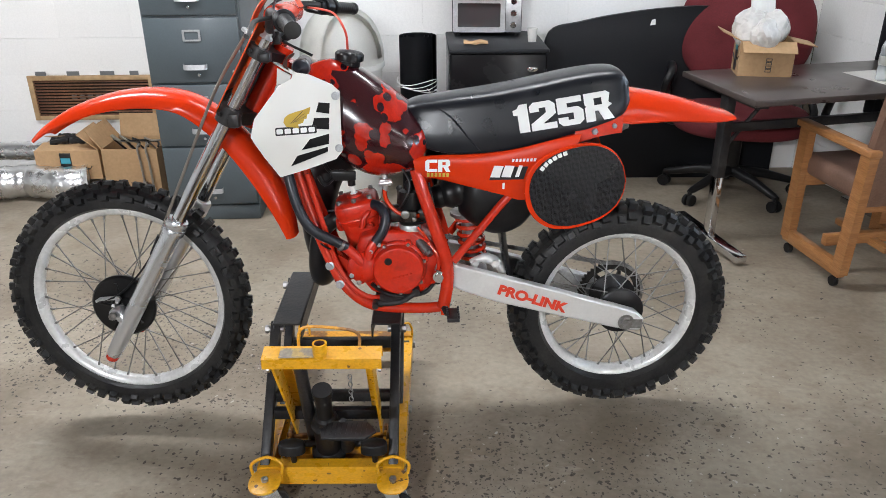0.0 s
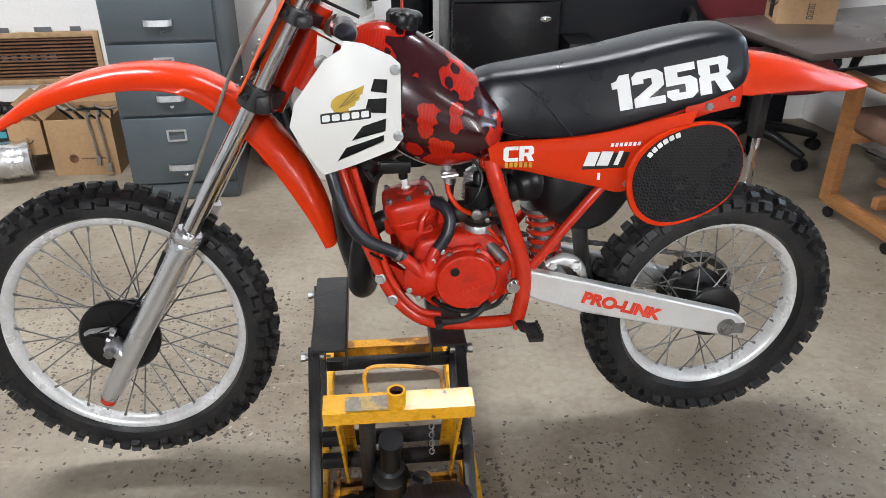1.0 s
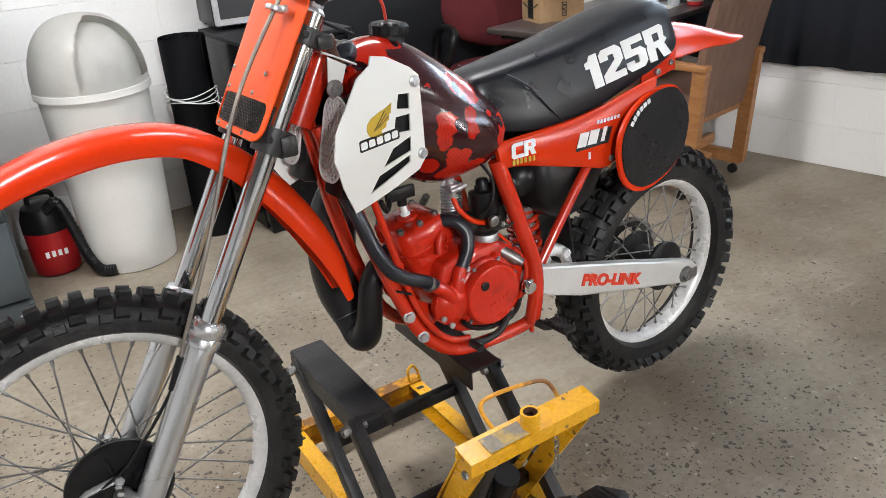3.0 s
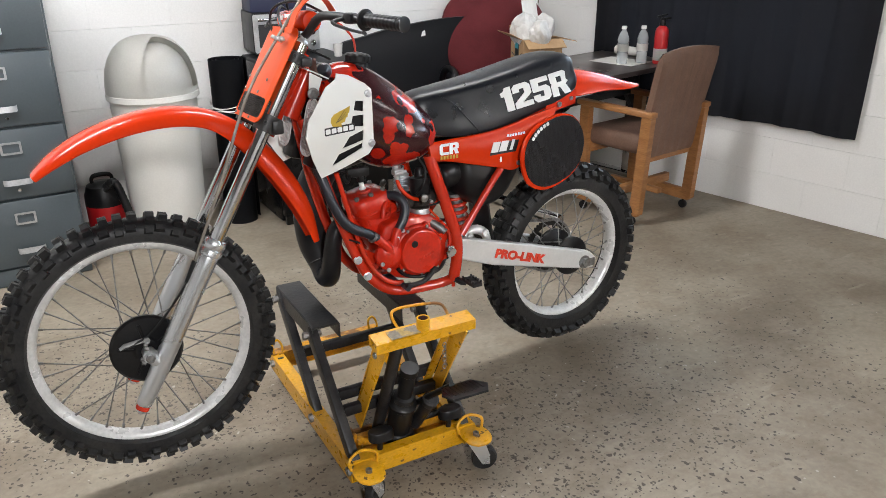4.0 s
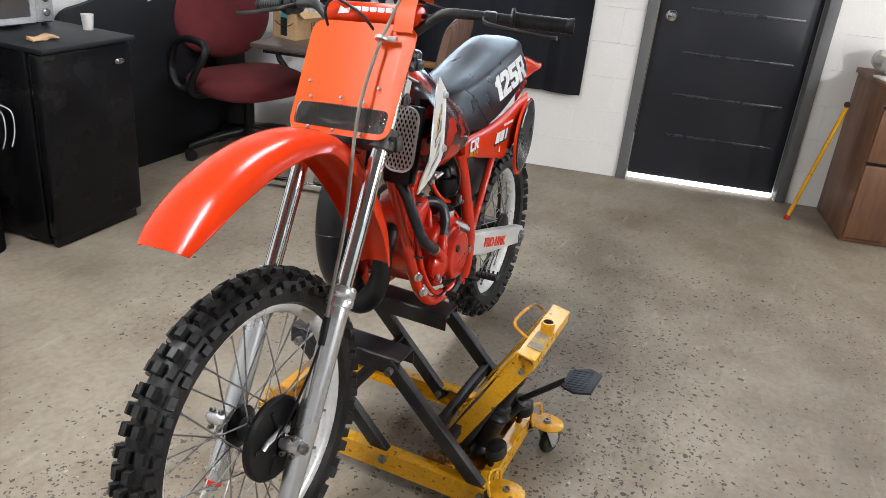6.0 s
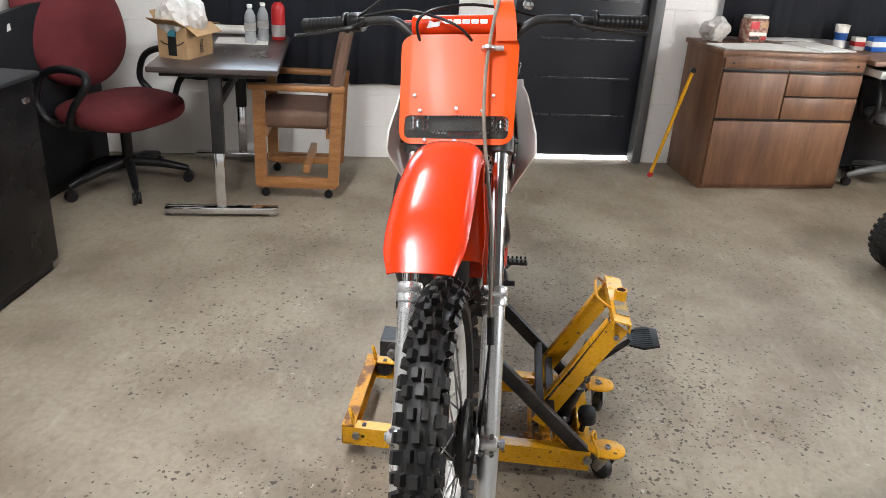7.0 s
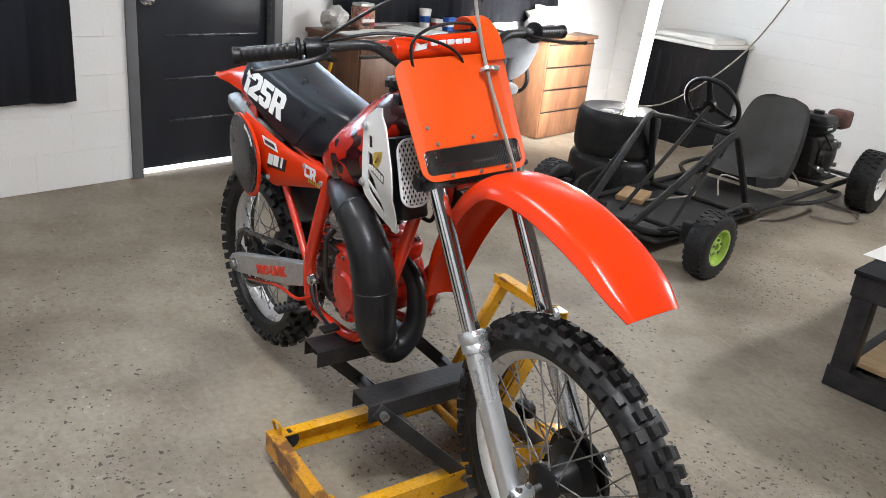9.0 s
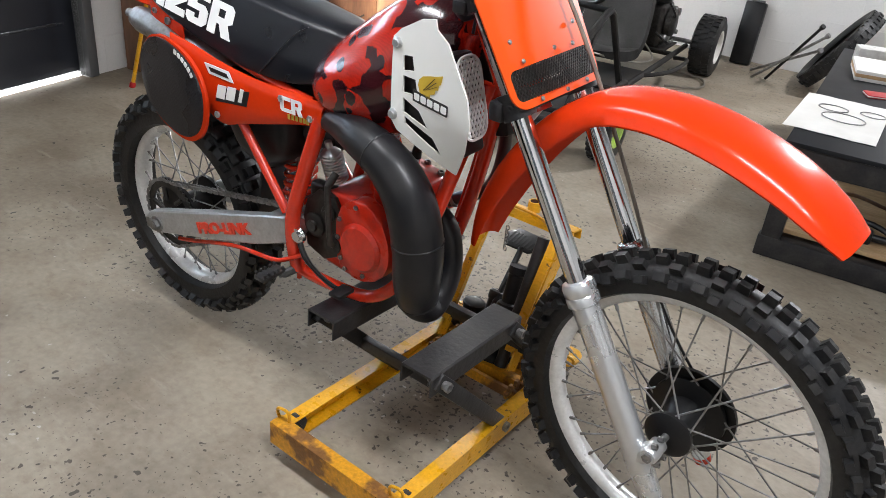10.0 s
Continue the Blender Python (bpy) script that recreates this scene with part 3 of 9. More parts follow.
# door: dark flush door with pressed lines, frame, knob, daylight gap at the foot
def local_box(bm, m, x, y, z, sx, sy, sz, bev=0.0):
    box(bm, (x, y, z), (sx, sy, sz), bev, m)


dx0, dx1 = DOOR[0], DOOR[2]
bm = B()
local_box(bm, WD, (dx0 + dx1) / 2, 0.07, 1.03, dx1 - dx0 - 0.02, 0.045, 2.0, 0.004)
door = tagged(part("door_1", bm, "doorpaint"), "closed dark navy door with pressed horizontal lines", "door", "", "structure")
for k in range(7):
    bm = B()
    local_box(bm, WD, (dx0 + dx1) / 2 + 0.05, 0.046, 0.30 + k * 0.245, 0.62, 0.008, 0.014, 0.003)
    part("pressed_line", bm, "doorline", door)
bm = B()
c = WD @ Vector((dx0 + 0.085, 0.048, 0.985))
n = (WD.to_3x3() @ Vector((0, -1, 0))).normalized()
lathe(bm, [(0.032, 0), (0.032, 0.006), (0.012, 0.010), (0.012, 0.03), (0.026, 0.038), (0.03, 0.05), (0.024, 0.062), (0.0, 0.066)], along(c, c + n), 20)
part("door_knob", bm, "chrome", door, "round bright metal knob")
for x in (dx0 - 0.03, dx1 + 0.03):
    bm = B()
    local_box(bm, WD, x, 0.03, 1.03, 0.06, 0.10, 2.06, 0.004)
    tagged(part("door_frame", bm, "greyplastic"), "grey painted steel door frame", "door frame", "", "structure")
bm = B()
local_box(bm, WD, (dx0 + dx1) / 2, 0.03, 2.06, dx1 - dx0 + 0.12, 0.10, 0.06, 0.004)
tagged(part("door_frame", bm, "greyplastic"), "grey painted steel door frame head", "door frame", "", "structure")
bm = B()
local_box(bm, WD, (dx0 + dx1) / 2, 0.10, 0.014, dx1 - dx0 - 0.03, 0.12, 0.022)
tagged(part("backdrop_gap", bm, "fieldlight"), "bright daylight under the door", "daylight", "", "structure")


def window(name, hole, kind):
    x0, z0, x1, z1 = hole
    bm = B()
    for x in (x0 + 0.02, (x0 + x1) / 2, x1 - 0.02):
        local_box(bm, WD, x, 0.10, (z0 + z1) / 2, 0.04, 0.05, z1 - z0, 0.004)
    for z in (z0 + 0.02, z1 - 0.02):
        local_box(bm, WD, (x0 + x1) / 2, 0.10, z, x1 - x0, 0.048, 0.04, 0.004)
    w = tagged(part(name, bm, "white"), "white framed window behind a dark curtain" if kind < 2 else "white framed high window above the door", "window", "", "structure")
    for k in range(18 if kind < 2 else 0):
        z = z1 - 0.05 - k * 0.026
        if z < z0 + 0.4:
            break
        bm = B()
        local_box(bm, WD, (x0 + x1) / 2, 0.05, z, x1 - x0 - 0.06, 0.02, 0.002)
        part("blind_slat", bm, "white", w)
    bm = B()
    local_box(bm, WD, (x0 + x1) / 2, 0.19, (z0 + z1) / 2, x1 - x0, 0.01, z1 - z0)
    tagged(part("backdrop", bm, "sky"), "pale daylight outside the window", "daylight", "", "structure")
    return w


window("window_1", WIN1, 0)
window("window_2", WIN2, 1)
window("window_3", WIN3, 2)


def curtain(x0, x1, z0, z1, label, seed, folds):
    rnd = random.Random(seed)
    bm = B()
    n = int((x1 - x0) / 0.012)
    ph = [rnd.uniform(0, 6.3) for _ in range(4)]
    rows = []
    for j in range(13):
        q = j / 12
        z = z1 + (z0 - z1) * q
        ring = []
        for i in range(n + 1):
            x = x0 + (x1 - x0) * i / n
            d = 0.012 * math.sin(x * folds + ph[0]) + 0.006 * math.sin(x * folds * 2.3 + ph[1] + q) + 0.004 * math.sin(x * folds * 0.4 + ph[2])
            ring.append(WD @ Vector((x + 0.006 * math.sin(q * 2 + i), -0.030 - 0.018 * q + d * (0.35 + 0.65 * q) + 0, z - (0.008 * math.sin(x * 4 + ph[3]) if j == 12 else 0))))
        rows.append(ring)
    loft(bm, rows, False, False)
    r = bmesh.ops.solidify(bm, geom=list(bm.faces), thickness=0.003)
    c = thing("curtain", label, "curtain")
    part("cloth", bm, "curtain", c)
    bm = B()
    rod(bm, WD @ Vector((x0 - 0.04, -0.035, z1 - 0.01)), WD @ Vector((x1 + 0.04, -0.035, z1 - 0.01)), 0.008, 10)
    part("curtain_rod", bm, "blackpaint", c)
    return c


curtain(d_at(1.90), d_at(0.27), 0.475, 1.34, "black cloth curtain hung over the window, hem above the floor", 3, 26)
curtain(d_at(-1.36), d_at(-3.80), 0.86, 1.36, "black cloth curtain hung behind the desk", 5, 30)

# ceiling fittings
for fx, fy, power in FITTINGS:
    f = thing("ceiling_light", "white fluorescent ceiling fitting, lit", "ceiling light", (fx, fy, CEIL), 0, "ceiling lights")
    bm = B()
    box(bm, (0, 0, -0.025), (1.24, 0.24, 0.05), 0.006)
    part("housing", bm, "white", f)
    bm = B()
    box(bm, (0, 0, -0.068), (1.18, 0.20, 0.034), 0.012)
    part("diffuser", bm, "diffuser", f)

fl = thing("flood_light", "small white ceiling floodlight turned to the bike", "flood light", (FLOOD[0], FLOOD[1], CEIL))
fm = Matrix.Translation((0, 0, FLOOD[2] - CEIL)) @ look((0, 0, 0), (0.7, 3.6, -2.3))
bm = B()
box(bm, (0, 0, 0.07), (0.36, 0.20, 0.10), 0.02, fm)
part("housing", bm, "white", fl)
bm = B()
rod(bm, (0, 0, 0.0), (0, -0.05, FLOOD[2] - CEIL + 0.09), 0.012, 10)
part("arm", bm, "white", fl)

# ---- the motorcycle ----
bike = thing("motocross_bike", "red vintage motocross bike with black seat on a yellow lift", "motorcycle")
bike.matrix_basis = pose(0, -0.0227, 0.0115, -2.0, 0.77, 2.2)  # leans a little on the lift
RAKE = Vector((0.495, 0, 0.869)).normalized()
STEER = Matrix.Translation((-0.235, 0, 1.12)) @ Matrix.Rotation(radians(-5.3), 4, RAKE) @ Matrix.Translation((0.235, 0, -1.12))


def turned(ob):
    """Turn a part with the steering."""
    ob.matrix_basis = STEER
    return ob


def fork_point(z, y=0.0, ahead=0.0):
    """On the fork leg's axis at height z; ahead: metres towards the front, square to the axis."""
    return Vector((-0.771 + (z - 0.256) * 0.5696, y, z)) + ahead * Vector((-0.869, 0, 0.495))


def tyre_section(R, w, rim_r):
    """Carcass outline from bead to bead, as (radius, sideways)."""
    pts = []
    for i in range(15):
        a = math.pi * (i / 14 - 0.5) * 1.18
        pts.append((rim_r + 0.004 + (R - rim_r - 0.004) * max(0.0, (math.cos(a) - math.cos(math.pi * 0.59)) / (1 - math.cos(math.pi * 0.59))) ** 0.75, w * math.sin(a) / math.sin(math.pi * 0.5)))
    inner = [(rim_r - 0.004, w * 0.55), (rim_r - 0.004, -w * 0.55)]
    return pts + inner


def knob(bm, c, ang, side, lean, l, w, h, R):
    """One tread block: l along the tread, w across, h high, at angle ang round the wheel; lean tilts it to the shoulder."""
    u = Vector((math.cos(ang), 0, math.sin(ang)))
    t = Vector((-math.sin(ang), 0, math.cos(ang)))
    y = Vector((0, 1, 0))
    n = (u * math.cos(lean) + y * math.sin(lean)).normalized()
    s = (y * math.cos(lean) - u * math.sin(lean)).normalized()
    o = c + u * R + y * side
    lo = [o + t * a * l * 0.56 + s * b * w * 0.56 - n * 0.004 for a, b in ((-1, -1), (1, -1), (1, 1), (-1, 1))]
    hi = [o + t * a * l * 0.46 + s * b * w * 0.46 + n * h for a, b in ((-1, -1), (1, -1), (1, 1), (-1, 1))]
    vl, vh = [bm.verts.new(p) for p in lo], [bm.verts.new(p) for p in hi]
    bm.faces.new(vh)
    for i in range(4):
        bm.faces.new((vl[i], vl[(i + 1) % 4], vh[(i + 1) % 4], vh[i]))


def moulded(bm):
    """Tie loose blocks to the first body, as they are moulded on it."""
    bm.verts.ensure_lookup_table()
    seen, first = set(), None
    for v in list(bm.verts):
        if v in seen:
            continue
        stack = [v]
        seen.add(v)
        while stack:
            for e in stack.pop().link_edges:
                for o in e.verts:
                    if o not in seen:
                        seen.add(o)
                        stack.append(o)
        if first is None:
            first = v
        else:
            bm.edges.new((first, v))


def wheel(name, c, R, w, rim_r, rim_w, rows, hub_r, hub_w, label, spoke_n=36, slim=1.0):
    c = Vector(c)
    at = Matrix.Translation(c) @ YAX
    bm = B()  # hub
    lathe(bm, [(0.012, -hub_w), (hub_r * 0.55, -hub_w), (hub_r * 0.6, -hub_w * 0.93), (hub_r * 0.6, -hub_w * 0.75), (hub_r * 0.34, -hub_w * 0.55),
               (hub_r * 0.34 * slim, hub_w * 0.5), (hub_r * 0.62 * slim, hub_w * 0.72), (hub_r * 0.62 * slim, hub_w * 0.9), (hub_r * 0.5 * slim, hub_w), (0.012, hub_w)], at, 32)
    hub = part(name, bm, "black", bike, label)
    bm = B()  # rim: a shallow channel with rolled edges
    rw = rim_w
    lathe(bm, [(rim_r, -rw), (rim_r + 0.004, -rw * 0.93), (rim_r - 0.002, -rw * 0.82), (rim_r - 0.012, -rw * 0.7), (rim_r - 0.017, -rw * 0.35), (rim_r - 0.019, 0),
               (rim_r - 0.017, rw * 0.35), (rim_r - 0.012, rw * 0.7), (rim_r - 0.002, rw * 0.82), (rim_r + 0.004, rw * 0.93), (rim_r, rw), (rim_r - 0.007, rw * 1.0),
               (rim_r - 0.017, rw * 0.8), (rim_r - 0.024, rw * 0.4), (rim_r - 0.026, 0), (rim_r - 0.024, -rw * 0.4), (rim_r - 0.017, -rw * 0.8), (rim_r - 0.007, -rw)], at, 72, True)
    part("rim", bm, "rim", hub, "white painted alloy rim")
    bm = B()  # tyre carcass
    body = R - 0.017
    lathe(bm, tyre_section(body, w, rim_r), at, 96, True)
    for i in range(rows):
        a = 2 * math.pi * i / rows + 0.009 * math.sin(i * 2.3)
        pitch = 2 * math.pi * body / rows
        j = 1 + 0.08 * math.sin(i * 5.1)
        for q in (-1, 1):
            if i % 2 == 0:
                knob(bm, c, a, q * w * 0.27, q * 0.20, pitch * 0.60, w * 0.36 * j, 0.017, body - 0.002)
                knob(bm, c, a + 0.2 * pitch / body, q * w * 0.86, q * 0.98, pitch * 0.66, w * 0.42, 0.017, body - 0.022)
            else:
                knob(bm, c, a, q * w * 0.58, q * 0.52, pitch * 0.62, w * 0.38 * j, 0.017, body - 0.009)
                knob(bm, c, a + 0.1 * pitch / body, q * w * 0.95, q * 1.12, pitch * 0.54, w * 0.40, 0.014, body - 0.028)
        if i % 2:
            knob(bm, c, a, 0.0, 0.0, pitch * 0.60, w * 0.44 * j, 0.017, body - 0.001)
    moulded(bm)
    part("tyre", bm, "rubber", hub, "knobbly black off-road tyre", 30)
    for i in range(spoke_n):
        side = 1 if i % 2 else -1
        a = 2 * math.pi * i / spoke_n
        off = (0.72 if (i // 2) % 2 else -0.72) * (0.9 if hub_r > 0.05 else 0.75)
        bm = B()
        hr = hub_r * (0.58 if side < 0 else 0.58 * slim)
        hub_p = c + Vector((math.cos(a + off) * hr, side * hub_w * 0.78, math.sin(a + off) * hr))
        rim_p = c + Vector((math.cos(a) * (rim_r - 0.022), side * 0.004, math.sin(a) * (rim_r - 0.022)))
        rod(bm, hub_p, rim_p, 0.0019, 6)
        rod(bm, rim_p + (hub_p - rim_p) * 0.07, rim_p, 0.0036, 6)
        part("spoke", bm, "steel", hub)
    return hub


FC, RC = Vector((-0.734, 0, 0.404)), Vector((0.728, 0, 0.372))
front_wheel = turned(wheel("front_wheel", FC, 0.363, 0.037, 0.287, 0.022, 58, 0.128, 0.05, "spoked front wheel, black drum hub, thin steel spokes", 36, 0.6))
rear_wheel = wheel("rear_wheel", RC, 0.335, 0.050, 0.243, 0.028, 50, 0.118, 0.06, "spoked rear wheel, black hub with chain sprocket")

# front drum backing plate and brake arm
bm = B()
lathe(bm, [(0.0, -0.072), (0.03, -0.072), (0.036, -0.066), (0.088, -0.062), (0.094, -0.056), (0.094, -0.048), (0.0, -0.048)], Matrix.Translation(FC) @ YAX, 40)
for k in range(5):
    a = 0.5 + k * 1.25
    rod(bm, FC + Vector((0.03 * math.cos(a), -0.068, 0.03 * math.sin(a))), FC + Vector((0.074 * math.cos(a), -0.063, 0.074 * math.sin(a))), 0.005, 6)
plate = turned(part("brake_plate", bm, "black", bike, "black drum brake plate"))
bm = B()
tube(bm, [FC + Vector(p) for p in ((0.0, -0.080, 0.035), (-0.055, -0.082, 0.03), (-0.068, -0.082, 0.022))], [0.007, 0.006, 0.005], 8, True, False, 0.6)
bolt(bm, FC + Vector((0.0, -0.084, 0.035)), (0, -1, 0), 0.009, 0.008)
turned(part("brake_arm", bm, "alu", bike))
bm = B()
rod(bm, FC + Vector((0, -0.128, 0)), FC + Vector((0, 0.126, 0)), 0.0075, 12)
bolt(bm, FC + Vector((0, -0.127, 0)), (0, -1, 0), 0.012, 0.010)
bolt(bm, FC + Vector((0, 0.122, 0)), (0, 1, 0), 0.010, 0.006)
turned(part("front_axle", bm, "steel", bike))

# fork legs: painted slider, collar, chrome tube, axle lug
for s in (-1, 1):
    y = 0.098 * s
    bm = B()
    tip, mid, top = fork_point(0.256, y), fork_point(0.62, y), fork_point(0.655, y)
    tube(bm, [fork_point(0.262, y), fork_point(0.27, y), fork_point(0.30, y), fork_point(0.36, y), fork_point(0.44, y), mid, top, fork_point(0.66, y)],
         [0.017, 0.021, 0.0225, 0.025, 0.0255, 0.026, 0.026, 0.024], 20)
    lug = fork_point(0.372, y)
    tube(bm, [lug, lug.lerp(FC + Vector((0, y, 0)), 0.6), FC + Vector((0, y, 0)), FC + Vector((-0.012, y, 0.006))], [0.024, 0.020, 0.018, 0.010], 12, True, False, 1.0)
    lathe(bm, [(0.0, -0.024), (0.014, -0.024), (0.017, -0.020), (0.017, 0.020), (0.014, 0.024), (0.0, 0.024)], Matrix.Translation(FC + Vector((0, y, 0))) @ YAX, 20)
    leg = turned(part("fork_leg", bm, "slider", bike, "silver painted fork slider with chromed tube"))
    bm = B()
    ax = along(fork_point(0.645, y), fork_point(0.70, y))
    lathe(bm, [(0.026, 0), (0.031, 0.003), (0.031, 0.018), (0.029, 0.021), (0.031, 0.024), (0.031, 0.04), (0.028, 0.046), (0.021, 0.048)], ax, 24)
    part("collar", bm, "slider", leg)
    bm = B()
    rod(bm, fork_point(0.65, y), fork_point(1.17, y), 0.0192, 20)
    part("fork_tube", bm, "chrome", leg, "bright chromed fork tube")
    bm = B()
    lathe(bm, [(0.0, 0), (0.017, 0), (0.0185, 0.003), (0.0185, 0.012), (0.0, 0.012)], along(fork_point(0.252, y), fork_point(0.3, y)), 16)
    part("drain_cap", bm, "redpaint", leg, "faded red rubber fork cap")
    bm = B()
    lathe(bm, [(0.0, 0), (0.008, 0), (0.010, 0.003), (0.010, 0.012), (0.0, 0.012)], along(fork_point(0.243, y), fork_point(0.3, y)), 12)
    part("drain_plug", bm, "alu", leg)
    for dz in (0.020, -0.018):
        bm = B()
        bolt(bm, FC + Vector((-0.006 + dz * 0.3, y - 0.012, dz)), (-1, 0, 0.35), 0.006, 0.010)
        bolt(bm, FC + Vector((-0.006 + dz * 0.3, y + 0.012, dz)), (-1, 0, 0.35), 0.006, 0.010)
        part("clamp_nut", bm, "steel", leg)
    bm = B()
    lathe(bm, [(0.0, 0), (0.018, 0), (0.018, 0.006), (0.012, 0.012), (0.012, 0.02), (0.0, 0.02)], along(fork_point(1.168, y), fork_point(1.3, y)), 6)
    part("fork_cap", bm, "alu", leg)

# yokes, steering stem
for z, name, fat in ((0.975, "lower_yoke", 0.046), (1.135, "upper_yoke", 0.03)):
    bm = B()
    for s in (-1, 1):
        p = fork_point(z, 0.098 * s)
        lathe(bm, [(0.0215, -fat / 2), (0.030, -fat / 2), (0.031, 0), (0.030, fat / 2), (0.0215, fat / 2)], along(p, p + RAKE), 20)
        box(bm, p + Vector((0.02, s * 0.02, -0.01)), (0.03, 0.03, fat * 0.8), 0.006, None)
        bolt(bm, p + Vector((-0.012, s * 0.034, 0.008)), (-0.4, s, 0), 0.006, 0.006)
    q = fork_point(z, 0, -0.03)
    rings = []
    for k in range(9):
        y = -0.08 + 0.02 * k
        e = fork_point(z, y, -0.03 + 0.026 * (abs(y) / 0.08) ** 1.5)
        rings.append([e + RAKE * a * fat * 0.42 + Vector((0.869, 0, -0.495)) * b * 0.024 for a, b in ((-1, -1), (1, -1), (1, 1), (-1, 1))])
    loft(bm, rings)
    turned(part(name, bm, "blackpaint", bike))
bm = B()
rod(bm, fork_point(0.95, 0, -0.035), fork_point(1.16, 0, -0.035), 0.026, 20)
turned(part("steering_stem", bm, "redpaint", bike))

bm = B()  # glossy black plate between the fork legs
loft(bm, [[fork_point(z, y, a) for y, a in ((-0.074, 0.002), (0.074, 0.002), (0.074, 0.012), (-0.074, 0.012))] for z in (0.998, 1.01, 1.10, 1.112)])
turned(part("stem_shield", bm, "black", bike, "black plastic shield behind the number plate"))

# front mudguard: arched sheet with turned-down sides
def sheet(name, line, half, drop, thick, mat, parent, label, lip=0.006, n=11):
    """A curved guard along line (x, z); half and drop give half width and side depth at each point."""
    pts = curve([(x, 0, z) for x, z in line], 5)
    hs = curve([(h, d, 0) for h, d in zip(half, drop)], 5)
    rings = []
    for i, p in enumerate(pts):
        d = (pts[min(i + 1, len(pts) - 1)] - pts[max(i - 1, 0)]).normalized()
        up = Vector((-d.z, 0, d.x))
        if up.z < 0 and abs(d.x) > 0.3:
            up = -up
        if abs(d.x) <= 0.3:
            up = Vector((abs(d.z), 0, 0)) + Vector((0, 0, 0.1))
            up = (up - d * up.dot(d)).normalized()
        h, dr = hs[i].x, hs[i].y
        out, inn = [], []
        for k in range(n):
            u = -1 + 2 * k / (n - 1)
            yy = h * math.sin(u * math.pi / 2 * 0.92) / math.sin(math.pi / 2 * 0.92)
            dd = dr * (abs(u) ** 2.6)
            out.append(p + Vector((0, yy, 0)) - up * dd)
            inn.append(p + Vector((0, yy * 0.965, 0)) - up * (dd + thick))
        rings.append(out + list(reversed(inn)))
    bm = B()
    loft(bm, rings)
    return part(name, bm, mat, parent, label, 50)


guard = [(-0.930, 0.894), (-0.888, 0.932), (-0.815, 0.977), (-0.71, 1.014), (-0.60, 1.028), (-0.50, 1.016), (-0.42, 0.975), (-0.347, 0.908), (-0.281, 0.815), (-0.237, 0.715), (-0.222, 0.616)]
mud = turned(sheet("front_mudguard", guard, [0.060, 0.074, 0.078, 0.078, 0.076, 0.074, 0.068, 0.062, 0.058, 0.054, 0.042],
            [0.012, 0.022, 0.032, 0.038, 0.040, 0.042, 0.05, 0.055, 0.055, 0.045, 0.02], 0.004, "red", bike, "glossy orange-red plastic front mudguard"))

# number plate: rounded sheet along the fork, with a mesh window
PX = Vector((0, 1, 0))
PU = RAKE
PN = Vector((-0.869, 0, 0.495))
PO = Vector((-0.405, 0.006, 0.985))


def on_plate(y, v, out=0.0):
    return PO + PX * y + PU * v + PN * out


def plate_frame():
    m = Matrix((PX, PU, -PN)).transposed().to_4x4()
    m.translation = PO
    return m


def rounded(x0, y0, x1, y1, r, k=5):
    pts = []
    for cx, cy, a0 in ((x1 - r, y0 + r, -90), (x1 - r, y1 - r, 0), (x0 + r, y1 - r, 90), (x0 + r, y0 + r, 180)):
        for i in range(k + 1):
            a = radians(a0 + 90 * i / k)
            pts.append((cx + r * math.cos(a), cy + r * math.sin(a)))
    return pts


def holed(bm, outer, inner, depth, m, bow=None):
    """A plate with one hole: outer and inner outlines with as many points, matched in order."""
    rings = []
    for poly, z in ((outer, 0), (inner, 0), (inner, depth), (outer, depth)):
        rings.append([Vector((x, y, z)) for x, y in poly])
    loft(bm, rings, True, False, True, m)


bm = B()
holed(bm, rounded(-0.13, 0.0, 0.13, 0.265, 0.03), rounded(-0.118, 0.014, 0.118, 0.068, 0.012), 0.003, Matrix.Translation(PN * 0.0015) @ plate_frame())
for v in bm.verts:  # slight outward bow and taper to the foot
    loc = v.co - PO
    y, u = loc.y, loc.dot(PU)
    v.co.y = PO.y + y * (1.02 + 0.22 * u)
    v.co -= PN * (0.9 * y * y + 0.02 * max(u - 0.2, 0))
board = turned(part("number_plate", bm, "orange", bike, "plain orange plastic front number plate with mesh window", 50))
bm = B()
for i in range(-8, 42):
    for sgn in (1, -1):
        a0, a1 = -0.118 + i * 0.0072, -0.118 + i * 0.0072 + sgn * 0.036
        v0, v1 = 0.014, 0.068
        seg = []
        for k in range(7):
            q = k / 6
            y = a0 + (a1 - a0) * q
            if -0.118 <= y <= 0.118:
                seg.append((y, v0 + (v1 - v0) * q))
        if len(seg) > 1:
            tube(bm, [on_plate(y * (1.02 + 0.22 * v), v, -0.003 - 0.9 * y * y) for y, v in (seg[0], seg[-1])], 0.0014, 4)
moulded(bm)
part("plate_mesh", bm, "engine", board, "dark diamond wire mesh")
bm = B()
for y, v in ((-0.085, 0.115), (0.10, 0.115), (-0.06, 0.078), (0.085, 0.078), (0.0, 0.082), (0.0, 0.006), (-0.07, 0.008), (0.07, 0.008)):
    p = on_plate(y, v, 0.0025 - 0.9 * y * y)
    bm = B()
    lathe(bm, [(0.0045, 0), (0.0045, 0.0015), (0.003, 0.003), (0, 0.003)], along(p, p + PN), 10)
    part("rivet", bm, "steel", board)
bm = B()  # flap that curls up and back over the bar on the left
